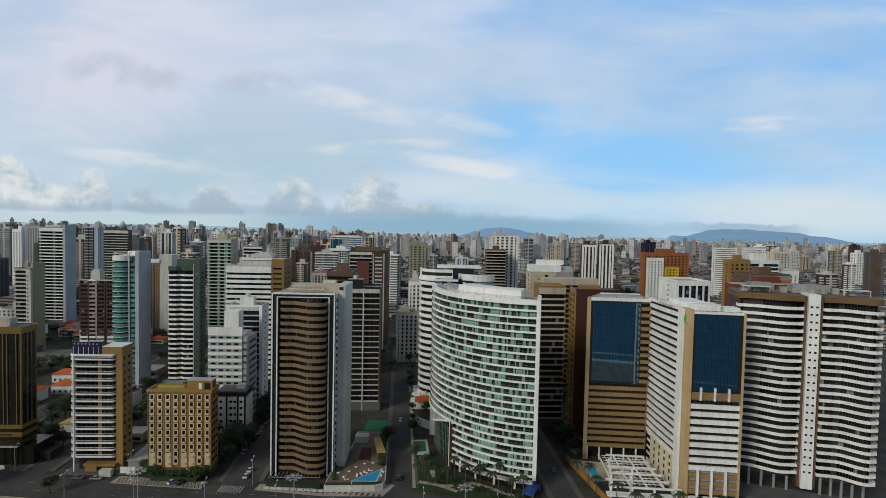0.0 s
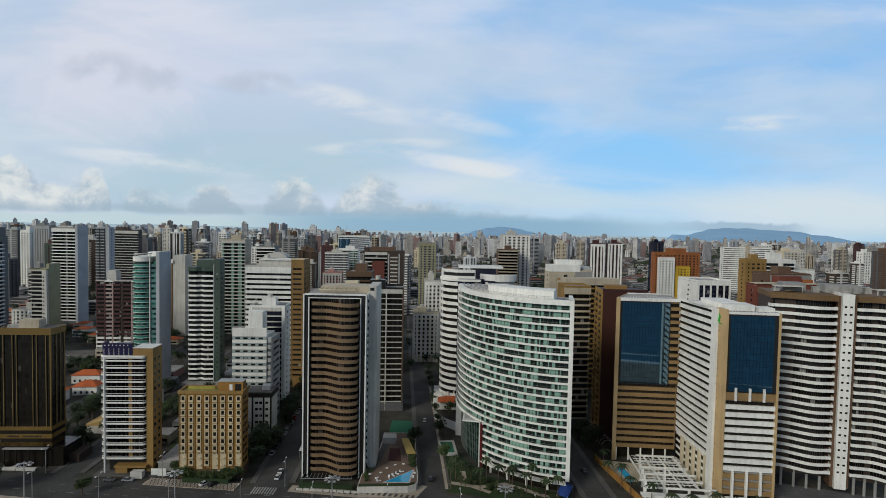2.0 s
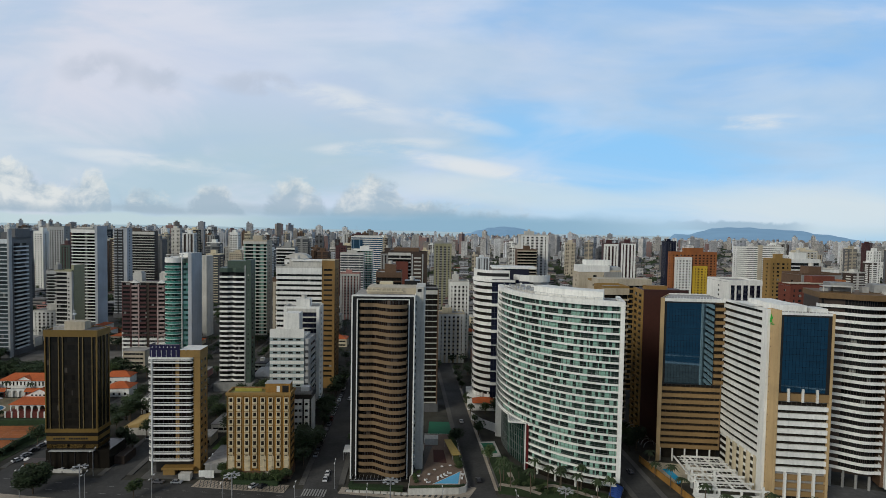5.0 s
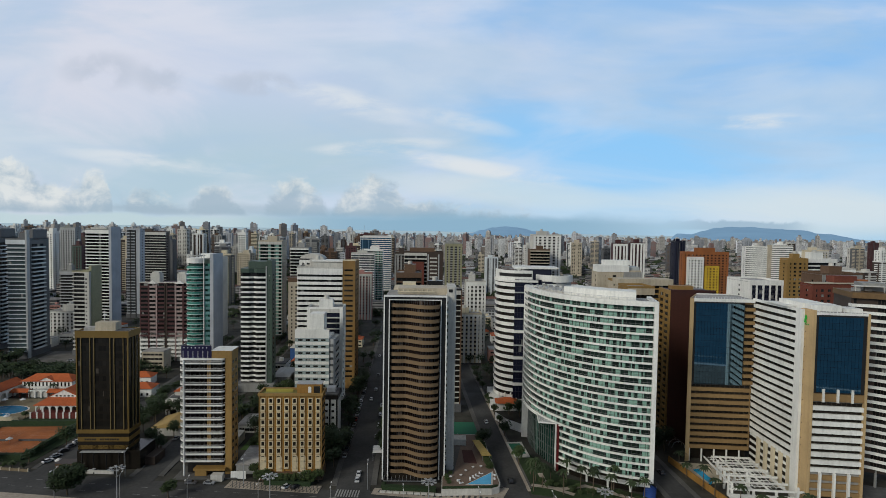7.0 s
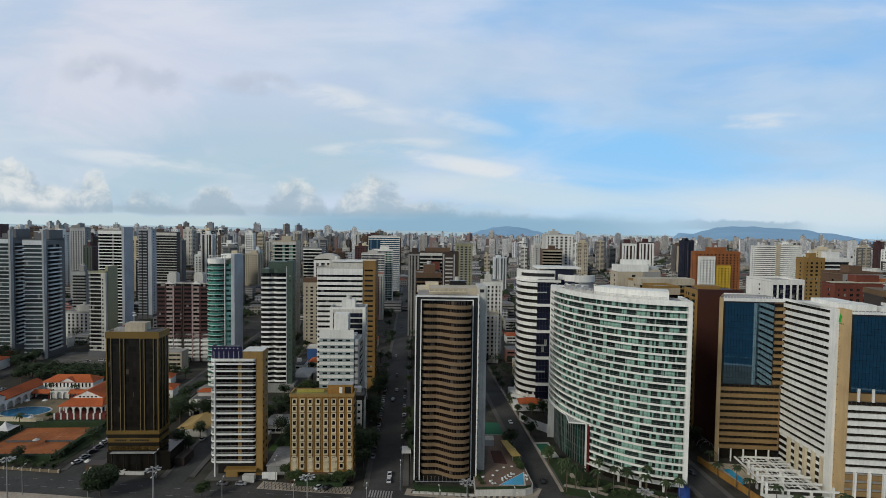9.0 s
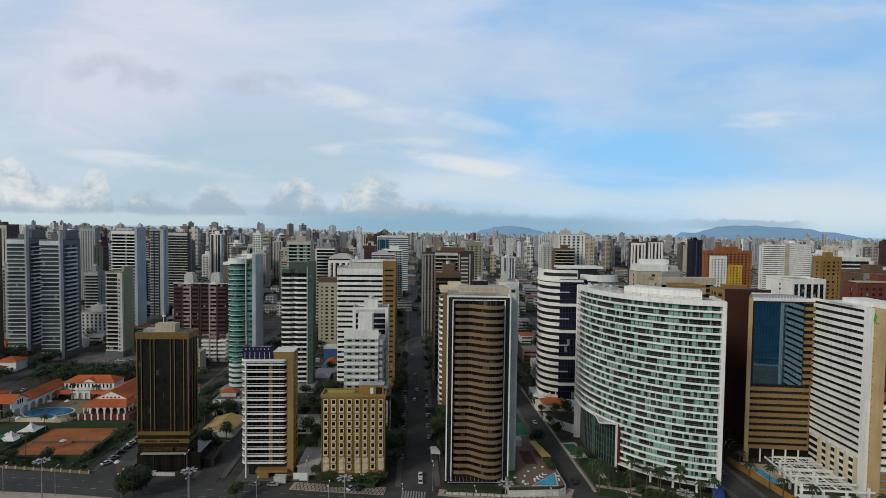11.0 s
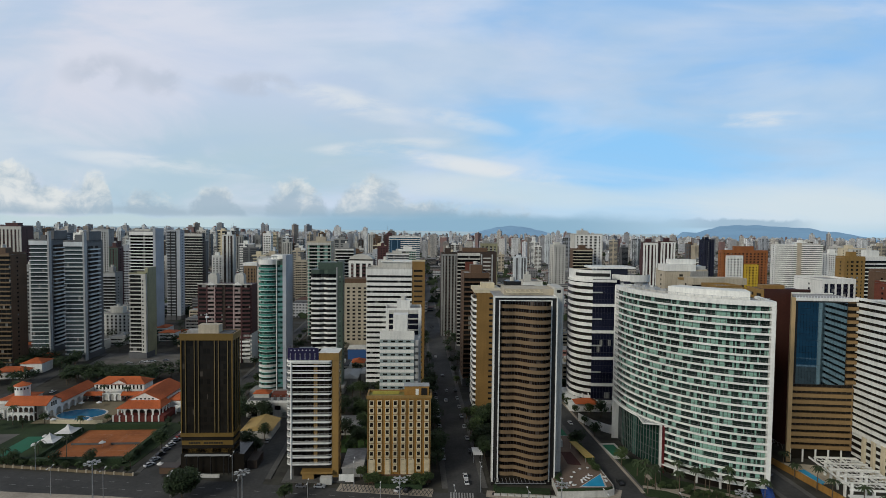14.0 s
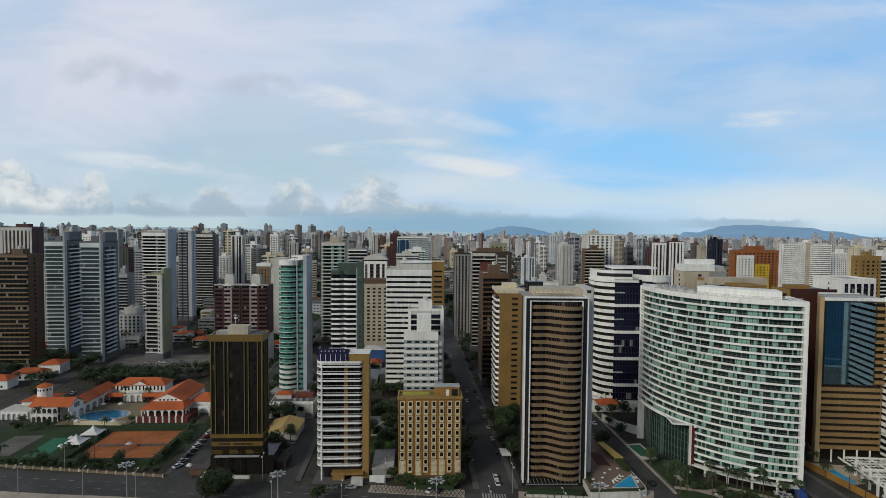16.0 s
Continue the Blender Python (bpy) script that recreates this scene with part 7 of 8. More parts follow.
    pm = shaped(-0.25, -0.25, 0, 0.25, 0.25, 1.35).mesh("post", BEIGE)
    for i in range(26):
        tree(-298 + i * 3.4 + trng.uniform(-1, 1), 216.0 - i * 0.33 + trng.uniform(-0.4, 0.8), 2, trng.uniform(0.28, 0.5), label="low leafy shrub behind the boundary wall", group="boundary shrubs")
    for i in range(24):
        part("post", pm, None, e, at=(i * 4, 0, 0))
    tagged(new("parking_lot", Shape().prism([(-333, 338), (-258, 359), (-268, 403), (-343, 400)], -0.1, 0.03).mesh("parking_lot", LOT)), "wide pale grey parking lot", "parking", kind="structure")
    strip("road", [(-318, 230), (-336, 302), (-347, 350), (-365, 455), (-380, 560)], -5.5, 5.5, -0.1, 0.014, ASPHALT, "dark side avenue beside the parking lot", "road")


club_hall()
club_back()
club_left()
club_grounds()

# ---------------------------------------------------------------- forecourts and gardens of the front row


def brown_forecourt():
    e = thing("podium", "pale walled pool podium beside the tower", "podium", 0, 0)
    part("wall", Shape().prism([(-44, 193.0), (-25, 194.4), (-22.2, 196), (-21.6, 199), (-25.5, 246), (-40, 246), (-40, 226), (-44, 224)], -0.05, 2.5), OFFWHITE, e)
    part("paving", Shape().prism([(-43.7, 193.4), (-25.2, 194.8), (-22.7, 196.2), (-22, 199), (-25.9, 245.6), (-39.6, 245.6), (-39.6, 226), (-43.7, 224)], 2.5, 2.54), material("pool_deck", (0.17, 0.12, 0.09), 0.9), e)
    part("planter", Shape().prism([(-43.6, 193.5), (-25.3, 194.9), (-22.8, 196.3), (-22.9, 197), (-25.5, 195.7), (-43.6, 194.4)], 2.54, 3.1), HEDGE, e)
    part("pool_rim", Shape().prism([(-35.0, 196.9), (-24.6, 197.2), (-23.6, 208.4)], 2.54, 2.62), OFFWHITE, e)
    part("pool", Shape().prism([(-34.2, 197.3), (-25.2, 197.6), (-24.3, 207.3)], 2.54, 2.66), POOLBRIGHT, e, "bright blue triangular pool")
    part("court", shaped(-38.6, 247, -0.05, -27, 268, 0.06), GREENCOURT, e, "small green play court")
    a = Shape().add([(-30.8, 232, 5.6), (-27.8, 232, 5.6), (-23.6, 218, 4.9), (-27.4, 217.4, 4.9), (-30.8, 232, 5.4), (-27.8, 232, 5.4), (-23.6, 218, 4.7), (-27.4, 217.4, 4.7)], [(0, 3, 2, 1), (4, 5, 6, 7), (0, 1, 5, 4), (1, 2, 6, 5), (2, 3, 7, 6), (3, 0, 4, 7)])
    part("awning", a, material("tan_awning", (0.42, 0.30, 0.09), 0.8), e, "tan sloping shade roof")
    for x, y in ((-30.4, 231.5), (-28, 231.5), (-24.2, 218.4), (-27.2, 218)):
        part("post", Shape().cyl(x, y, 0.1, 2.5, 5.0, 6), STEEL, e)
    ch = shaped(-0.35, -0.9, 0.25, 0.35, 0.9, 0.4).box(-0.35, 0.5, 0.4, 0.35, 0.9, 0.9)
    cm = ch.mesh("lounger", WHITEPAINT)
    for i, (x, y) in enumerate([(-33, 201), (-31.5, 202.5), (-30, 204), (-28.5, 206), (-36.5, 198), (-37.5, 200), (-23.6, 202), (-23.4, 205)]):
        o = new("sun_lounger", cm)
        o.matrix_basis = pose(x, y, 2.4, 0, 0, 30 * i)
        tagged(o, "white plastic sun lounger by the pool", "lounger", "pool loungers")
    part("changing_room", shaped(-39.4, 233, 2.54, -33.5, 238, 5.2), OFFWHITE, e)
    part("path", Shape().prism([(-42.5, 205), (-39.5, 205), (-36, 232), (-39, 232)], 2.54, 2.58), PAVING, e)
    part("play_mat", Shape().prism([(-35, 216), (-29.5, 215), (-31, 228), (-35.5, 228)], 2.54, 2.58), material("dark_red_deck", (0.07, 0.025, 0.02), 0.9), e)
    for i in range(30):
        q = i / 30
        sx, sy = ((-24.2 - 3.4 * q + trng.uniform(-0.6, 0.2), 210 + 34 * q) if i % 3 else (-42.8 + trng.uniform(-0.6, 3.0), 198 + 26 * q))
        o = thing("shrub", "dark leafy shrub in a podium bed", "shrub", sx, sy, 2.5, 40 * i, "podium shrubs")
        o.scale = (0.32 + 0.12 * (i % 3),) * 3
        part("foliage", TREES[2][1], None, o, at=(0, 0, -3.2))
    for i, (x, y) in enumerate(((-36.5, 203.5), (-34.5, 207.5), (-31.5, 210.5), (-28.2, 211.5), (-40.5, 202))):
        o = thing("table", "round white terrace table on one leg", "table", x, y, 2.58, 0, "terrace tables")
        part("tabletop", Shape().cyl(0, 0, 0.6, 0.68, 0.74, 12), WHITEPAINT, o)
        part("leg", Shape().cyl(0, 0, 0.06, 0, 0.68, 6), STEEL, o)
    hedge(-66.5, 197.5, -46, 196.6, 1.6, 2.4)
    hedge(-66, 201, -66.5, 198, 1.4, 1.2)
    for i in range(9):
        o = new("planter", shaped(-1.1, -0.35, 0, 1.1, 0.35, 0.7).mesh("planter", OFFWHITE))
        o.matrix_basis = pose(-66 + i * 2.6, 194.6 - i * 0.16, 0.1, 0, 0, -3)
        tagged(o, "low white concrete planter on the pavement", "planter", "pavement planters")
    strip("pavement", [(-70, 194.5), (-44, 191.2), (-22, 192), (-19, 200)], -1.0, 3.6, -0.05, 0.14, MOSAIC, "patterned pale and dark pavement at the corner", "pavement")
    pat = Shape()
    for i in range(22):
        x = -68 + i * 2.1
        y = 195.0 - (x + 70) * 0.12 + (0.9 if x > -44 else 0)
        pat.add([(x, y, 0.146), (x + 1.0, y - 0.1, 0.146), (x + 1.6, y + 2.0, 0.146), (x + 0.6, y + 2.1, 0.146)], [(0, 1, 2, 3)])
    tagged(new("paving_pattern", pat.mesh("paving_pattern", BLACKSTONE)), "dark stone pattern set into the pavement", "paving", kind="stuff")


def curve_garden():
    tagged(new("garden", Shape().prism([(-10, 196), (31, 187), (36, 195), (4, 210), (-6, 232), (-12, 232)], -0.1, 0.06).mesh("garden", LAWN)), "planted front garden of the curved tower", "garden", kind="structure")
    strip("pavement", [(-9, 203), (2, 200), (12, 203), (22, 197), (30, 192)], -1.1, 1.1, 0.0, 0.1, MOSAIC, "winding pale garden path", "path")
    strip("pavement", [(-4, 213), (-3, 202), (6, 196)], -1.0, 1.0, 0.0, 0.104, MOSAIC, "winding pale garden path", "path")
    strip("pavement", [(-11.5, 198), (-22, 325)], -1.6, -0.4, -0.05, 0.2, MOSAIC, "pale concrete strip along the street", "pavement")
    for x, y in ((-7, 206), (-5, 201), (-1, 206), (2, 196), (5, 205), (9, 199), (13, 196), (15, 203), (19, 193), (22, 200), (26, 192), (-8, 212), (-9, 198), (30, 190)):
        palm(x, y)
    for i in range(22):
        x = trng.uniform(-9, 30)
        tree(x, 206 - (x + 9) * 0.38 + trng.uniform(-6, 2), 2, trng.uniform(0.28, 0.5), label="low leafy garden shrub", group="garden shrubs")
    e = thing("play_court", "small green court with a pale rim beside the street", "sports court", 0, 0)
    part("rim", Shape().prism([(-14.6, 243), (-7.2, 244), (-5.6, 228), (-12.4, 227)], 0, 0.25), OFFWHITE, e)
    part("surface", Shape().prism([(-13.6, 241.5), (-8.2, 242), (-7.0, 231), (-12, 230)], 0.25, 0.3), GREENCOURT, e)
    e = thing("ramp_wall", "white curved ramp wall by the entrance", "wall", 0, 0)
    part("wall", Shape().ribbon([(-17, 272), (-12, 262), (-6, 256), (0, 253)], 0.4, 0, 4.0), WHITE, e)
    part("rail", Shape().ribbon([(-17, 272), (-12, 262), (-6, 256), (0, 253)], 0.1, 4.2, 4.3), STEEL, e)
    e = thing("awning", "blue pleated canopy beside the tower", "awning", 33.6, 199.5, 0, -24)
    bl = material("blue_canvas", (0.012, 0.05, 0.22), 0.7)
    for i in range(6):
        part("pleat", Shape().add([(0, -i * 1.7, 3.0), (4.2, -i * 1.7, 2.4), (4.2, -i * 1.7 - 1.6, 2.4), (0, -i * 1.7 - 1.6, 3.0), (2.1, -i * 1.7 - 0.8, 3.5)], [(0, 1, 4), (1, 2, 4), (2, 3, 4), (3, 0, 4)]), bl, e)
    for x, y in ((0.1, 0), (4.1, 0), (0.1, -9.8), (4.1, -9.8)):
        part("post", Shape().cyl(x, y, 0.08, 0, 3.0, 6), STEEL, e)


def hotel_forecourt():
    e = thing("pergola", "white concrete pergola over the hotel drive", "pergola", 62.0, 192.0, 0, -4)
    for y in (0, 5.6, 11.2, 16.8, 22.4, 28.0):
        x0 = 0 if y < 6 else 1.5 + (y - 6) * 0.16
        x1 = 26 if y < 3 else 24.0 - y * 0.12
        part("beam", shaped(x0, y, 5.0, x1, y + 0.5, 5.7), WHITE, e)
    for x in (0.4, 6.5, 12.5, 18.5):
        part("beam", shaped(x + 1.2, 0.6, 5.05, x + 1.7, 28.0, 5.65), WHITE, e)
    for x, y, h in ((0.3, 0, 8.0), (1.6, 5.6, 7.6), (2.6, 11.2, 7.2), (3.6, 16.8, 6.8), (8, 0, 5.7), (16, 0, 5.7), (23.5, 0, 7.0), (9, 5.6, 7.4), (9, 16.8, 5.7), (4.8, 22.4, 6.4), (11, 11.2, 7.2)):
        part("column", shaped(x, y - 0.1, 0, x + 0.7, y + 0.6, h), WHITE, e)
    for i in range(11):
        part("slat", shaped(2.6 + i * 0.12 * 0, 2.4 + i * 2.4, 5.72, 20.5, 2.55 + i * 2.4, 5.92), WHITE, e)
    for i in range(9):
        part("slat", shaped(4.0 + i * 1.9, 2.0, 5.3, 4.12 + i * 1.9, 27.0, 5.5), WHITE, e)
    part("front_slab", shaped(-1.5, -4.0, 3.6, 22, -1.0, 4.2), WHITE, e)
    e2 = thing("garden_wall", "mustard garden wall along the hotel street", "wall", 0, 0)
    part("wall", Shape().ribbon([(53.5, 226), (57, 208), (60.5, 190), (64, 182)], 0.4, 0, 2.6), YELLOWWALL, e2)
    part("pool", Shape().prism([(60.5, 218), (63.5, 219), (64.5, 208), (61.8, 206)], 0, 0.5), POOLBRIGHT, e2)
    part("terrace", Shape().prism([(54.5, 226), (78, 222), (78, 210), (58, 206)], 0, 0.4), BEIGE, e2)
    e3 = thing("vault_roof", "grey ribbed vault roof over a car ramp", "roof", 57.5, 258, 0, 4)
    v = Shape()
    for i in range(9):
        v.ribbon(arc(3, 0, 3, 180, 0, 8), 0.12, i * 2.8, i * 2.8 + 0.5)
    o = part("ribs", v, STEEL, e3)
    o.matrix_basis = pose(0, 0, 2.2, 90, 0, 0)
    for x, y in ((55, 212), (57, 202), (58.5, 196), (63, 187), (69, 184), (76, 183), (83, 181), (90, 180), (97, 178), (104, 178), (112, 177), (120, 176), (55.5, 220)):
        palm(x, y)
    for i in range(26):
        x = trng.uniform(54, 150)
        tree(x, on_road(x) + trng.uniform(10, 15), 2, trng.uniform(0.3, 0.6), label="low leafy garden shrub", group="garden shrubs")


def mustard_forecourt():
    """Pale paving with a dark lattice before the mustard hotel."""
    strip("pavement", [(-126, 197.6), (-108, 196.0), (-90, 194.6)], -1.5, 4.0, -0.05, 0.17, MOSAIC, "pale paving with a dark lattice before the hotel", "pavement")
    s = Shape()
    for i in range(24):
        for q in (-1, 1):
            x = -125 + i * 1.45
            y = 196.1 - (x + 126) * 0.085
            a, b = (x, x + 1.9) if q > 0 else (x + 1.9, x)
            s.add([(a - 0.14, y, 0.176), (a + 0.14, y, 0.176), (b + 0.14, y + 5.2, 0.176), (b - 0.14, y + 5.2, 0.176)], [(0, 1, 2, 3)])
    tagged(new("paving_lattice", s.mesh("paving_lattice", BLACKSTONE)), "dark stone lattice set into the paving", "paving", kind="stuff")


mustard_forecourt()
brown_forecourt()
curve_garden()
hotel_forecourt()
hedge(-112, 199.6, -94, 199.0, 2.2, 2.4)
for x, y in ((-113, 200.5), (-96, 200.5), (-92, 202), (-118.5, 206)):
    tree(x, y, 2, 0.75)
for i in range(8):
    tree(-114.5 + i * 2.9, 200.3 - i * 0.12, 2, trng.uniform(0.52, 0.72), label="dark clipped tree before the hotel", group="hotel trees")
big_tree(-180.5, 188.6)
tree(-143, 187.6, 2, 0.95)
e = thing("garage_roof", "pale sheet garage roofs beside the hotel", "shed", -131.5, 205, 0, 3)
part("wall", shaped(5.5, 2, 0, 13.5, 20, 3.6), GREYWALL, e)
part("roof", shaped(5.2, 1.6, 3.6, 13.8, 20.4, 3.9), CONCRETE, e)
part("gate", shaped(4.8, -2.2, 0, 10.6, -1.9, 3.0), WHITE, e)
e = thing("street_shelter", "white slatted shelter roof on the pavement", "shelter", -73.6, 221, 0, 4)
for i in range(6):
    part("slat", shaped(0, i * 1.3, 3.6, 4.0, i * 1.3 + 0.9, 3.8), WHITEPAINT, e)
for x, y in ((0.2, 0.3), (3.7, 0.3), (0.2, 7), (3.7, 7)):
    part("post", Shape().cyl(x, y, 0.08, 0, 3.6, 6), STEEL, e)
e = thing("forecourt_kiosk", "dark kiosk with a pale wall in front of the black tower", "kiosk", -199, 207.5, 0, 0)
part("wall", shaped(0, 0, 0, 7, 4, 2.6), BROWN, e)
part("roof", shaped(-0.3, -0.3, 2.6, 7.3, 4.3, 2.8), BROWNDARK, e)
part("front_wall", shaped(8, -2.5, 0, 25, -2.2, 1.4), OFFWHITE, e)

# ---------------------------------------------------------------- cars
cols = ["white", "silver", "black", "grey", "white", "silver", "red"]
for i in range(9):
    car(-206.8 - 0.07 * i * 5.6, 214 + i * 5.0, 62, cols[i % 7], 0.2)
for x, y, a, c in ((-77.0, 203.5, 94, "white"), (-77.3, 208.6, 94, "white"), (-102.8, 197.2, 62, "white"), (-99.4, 197.0, 62, "black"), (-73.0, 262, 94, "white"), (-85.5, 300, 94, "white"), (-85.2, 318, 94, "silver"), (-94, 402, 94, "white"), (-88, 350, 94, "grey"), (-171, 214, 95, "black"), (-167, 240, 95, "silver"), (-22, 268, 94, "white"), (-17, 205, 95, "black"), (46, 215, 94, "grey"), (-300, 376, 20, "white"), (-303, 375, 20, "white"), (-297, 377, 20, "silver"), (-289, 380, 20, "grey"), (-311, 372, 20, "silver"), (-140, 198.5, 0, "grey"), (-133, 198.6, 0, "silver"), (-316, 306, 100, "white"), (-104, 470, 94, "white"), (-100, 520, 94, "silver"), (-190, 207, 170, "white"), (-183, 206, 175, "white")):
    car(x, y, a, c)
for i in range(14):
    car(-84.8 - 0.066 * (i * 7 + 20), 225 + i * 7.2, 94, cols[trng.randrange(7)])
    if i % 2:
        car(-72.6 - 0.066 * (i * 7 + 20), 225 + i * 7.2, 94, cols[trng.randrange(7)])

# ---------------------------------------------------------------- low houses and trees between the towers
BOXES = []
for o in list(scene.objects):
    if o.type == "EMPTY" and o.parent is None and o.get("category") in ("building", "podium", "sports court", "pool", "pergola", "shed"):
        pts = []
        for c in o.children:
            if c.data:
                pts += [o.matrix_basis @ c.matrix_basis @ Vector(b) for b in c.bound_box]
        if pts:
            BOXES.append((min(p.x for p in pts), min(p.y for p in pts), max(p.x for p in pts), max(p.y for p in pts)))


def tiled_house(x, y, w, d, h, label):
    e = thing("house", label, "building", x, y, 0, 8, "tiled houses")
    part("wall", shaped(0, 0, 0, w, d, h), WHITE, e)
    part("roof", Shape().hip(0, 0, w, d, h, 2.6, 0.7), TERRACOTTA, e)
    for i in range(int(w / 3)):
        part("window", shaped(1.2 + i * 3, -0.06, 1.0, 2.3 + i * 3, 0.05, 2.4), GLASS, e)


for x, y, w, d, h in ((-386, 309, 26, 10, 5.5), (-372, 330, 18, 9, 4.5), (-366, 344, 13, 12, 6.5), (-224, 296, 13, 10, 5.0), (-240, 318, 16, 9, 5.0)):
    tiled_house(x, y, w, d, h, "white house with a terracotta hip roof")
    BOXES.append((x - 2, y - 2, x + w + 3, y + d + 4))
BUILT = list(BOXES)
BOXES += [(-352, 300, -250, 412), (-74, 203, -20, 296), (-132, 203, -118, 240), (-312, 212, -205, 310), (-12, 185, 40, 262), (54, 175, 170, 232)]


def free(x0, y0, x1, y1, gap=1.0):
    if any(x0 < d + gap and x1 > a - gap and y0 < f + gap and y1 > b - gap for a, b, d, f in BOXES):
        return False
    return not any(in_street(x, y, 2.5) for x in (x0, x1, (x0 + x1) / 2) for y in (y0, y1)) and y0 > on_road(max(min((x0 + x1) / 2, 299), -519)) + 11


hrng = random.Random(11)
WALLS = [WHITE, OFFWHITE, BEIGE, CREAM, GREYWALL, PALEGREY, PINK]
house_n = 0
for tries in range(3000):
    if house_n >= 150:
        break
    y = 222 + 340 * hrng.random() ** 0.9
    x = -50 + y * hrng.uniform(-0.98, 0.95)
    w, d = hrng.uniform(8, 18), hrng.uniform(8, 16)
    if not free(x, y, x + w, y + d, 1.5):
        continue
    BOXES.append((x, y, x + w, y + d))
    house_n += 1
    h = hrng.choice((3.6, 4.2, 6.6, 7.0, 9.6, 12.5))
    wall = hrng.choice(WALLS)
    tiled = hrng.random() < 0.5 and h < 8
    e = thing("house", "low rendered house with a " + ("terracotta tiled roof" if tiled else "flat concrete roof"), "house", x, y, 0, GRID * 0.6, "low houses")
    part("wall", shaped(0, 0, 0, w, d, h), wall, e)
    if tiled:
        part("roof", Shape().hip(0, 0, w, d, h, hrng.uniform(1.6, 2.6)), TERRACOTTA, e)
    else:
        part("roof", shaped(-0.1, -0.1, h, w + 0.1, d + 0.1, h + 0.5), hrng.choice((CONCRETE, CONCRETE, DARKROOF, OFFWHITE)), e)
        if hrng.random() < 0.6:
            a = hrng.uniform(0.2, 0.5) * w
            part("roof_tank", shaped(a, d * 0.4, h + 0.5, a + 2.6, d * 0.4 + 2.4, h + 2.6), wall, e)
    for z in range(int(h // 3)):
        part("window", pane_row(0.8, w - 0.8, -0.06, 1.0 + z * 3, 2.3 + z * 3, max(2, int(w / 2.5))), (GLASS, wall), e)

tree_n = 0
for tries in range(9000):
    if tree_n >= 640:
        break
    y = 215 + 420 * hrng.random() ** 1.2
    x = -50 + y * hrng.uniform(-0.98, 0.95)
    if not free(x - 2, y - 2, x + 2, y + 2, 0.5):
        continue
    tree_n += 1
    tree(x, y, None, hrng.uniform(0.75, 1.25), label="leafy dark green tree between the houses", group="garden trees")
for (sx, sy), (dx, dy), wd, ln in STREETS[:4]:
    for i in range(30):
        t = 22 + i * 9 + hrng.uniform(-4, 4)
        if t < ln and hrng.random() < 0.7:
            k = hrng.choice((-1, 1))
            tree(sx + dx * t + k * (wd / 2 + 1.4), sy + t, None, hrng.uniform(0.6, 0.95))
for x, y in [(-319 + i * 5.2, 332 + i * 2.2 + 2 * math.sin(i * 2.1)) for i in range(13)]:
    tree(x, y, None, hrng.uniform(0.8, 1.1), label="leafy dark green tree by the parking lot", group="garden trees")
for x, y in ((-244, 211), (-262, 213), (-230, 212), (-214, 213), (-217, 225), (-216, 240), (-284, 258), (-290, 252), (-222, 258), (-306, 252), (-300, 247), (-255, 262)):
    tree(x, y, None, hrng.uniform(0.5, 0.75), label="leafy tree in the club grounds", group="garden trees")
for x, y in ((-246, 221), (-259, 222), (-268, 215), (-282, 216), (-289, 216), (-262, 252), (-276, 291), (-298, 256), (-302, 252), (-265, 295), (-365, 365), (-372, 368)):
    palm(x, y)
for x, y in ((-292, 182), (-270, 181), (-259, 181), (-305, 184)):
    palm(x, y, 2, 0.6)


for x, y in [(-69.5 + hrng.uniform(-1, 1.5), 226 + i * 4.2) for i in range(12)] + [(-128 + hrng.uniform(-4, 6), 228 + i * 5) for i in range(10)]:
    tree(x, y, None, hrng.uniform(0.7, 1.05), label="leafy dark green tree between the houses", group="garden trees")


def grove(n, x0, y0, x1, y1, lo=0.7, hi=1.1):
    """Trees at random in a patch, off the streets and buildings."""
    for i in range(n):
        x, y = hrng.uniform(x0, x1), hrng.uniform(y0, y1)
        if not any(a - 1.5 < x < c + 1.5 and b - 1.5 < y < d + 1.5 for a, b, c, d in BUILT + BOXES[len(BUILT) + 6:]) and not in_street(x, y, 1.0):
            tree(x, y, None, hrng.uniform(lo, hi), label="leafy dark green tree between the houses", group="garden trees")


grove(26, -205, 258, -192, 335)
grove(30, -172, 262, -150, 330)
grove(34, -150, 258, -124, 345)
grove(22, -124, 240, -94, 268)
grove(30, -120, 284, -92, 345)
grove(110, -404, 318, -343, 396, 0.8, 1.2)
grove(60, -350, 396, -240, 470, 0.8, 1.2)
grove(60, -332, 320, -262, 340, 0.9, 1.2)
grove(26, -262, 340, -232, 372)
grove(75, -98, 205, -85, 340, 0.8, 1.15)
grove(30, -71, 226, -62, 290, 0.7, 1.0)
grove(16, 40, 232, 60, 262, 0.6, 0.8)
grove(40, -262, 380, -60, 470)


def near_woods():
    """The trees further back, too many to count: trunks and leafy crowns."""
    s, t = Shape(), Shape()
    for x, y, z, k in WOODS:
        r, h = 3.9 * k, 8.0 * k
        t.cyl(x, y, 0.22, z, z + h * 0.6, 5, 0.12)
        for q in range(6):
            a = q * 1.05 + hrng.uniform(-0.4, 0.4)
            rr = r * (0.5 if q < 5 else 0.0)
            c = (x + rr * math.cos(a), y + rr * math.sin(a), z + h * hrng.uniform(0.55, 0.85))
            clump(s, c, r * hrng.uniform(0.42, 0.6), 34, 0.62)
    tagged(new("tree_trunks", t.mesh("tree_trunks", BARK)), "brown trunks of the trees between houses", "trees", kind="stuff")
    tagged(new("tree_crowns", s.mesh("tree_crowns", LEAF)), "dark green crowns of trees between houses", "trees", kind="stuff")


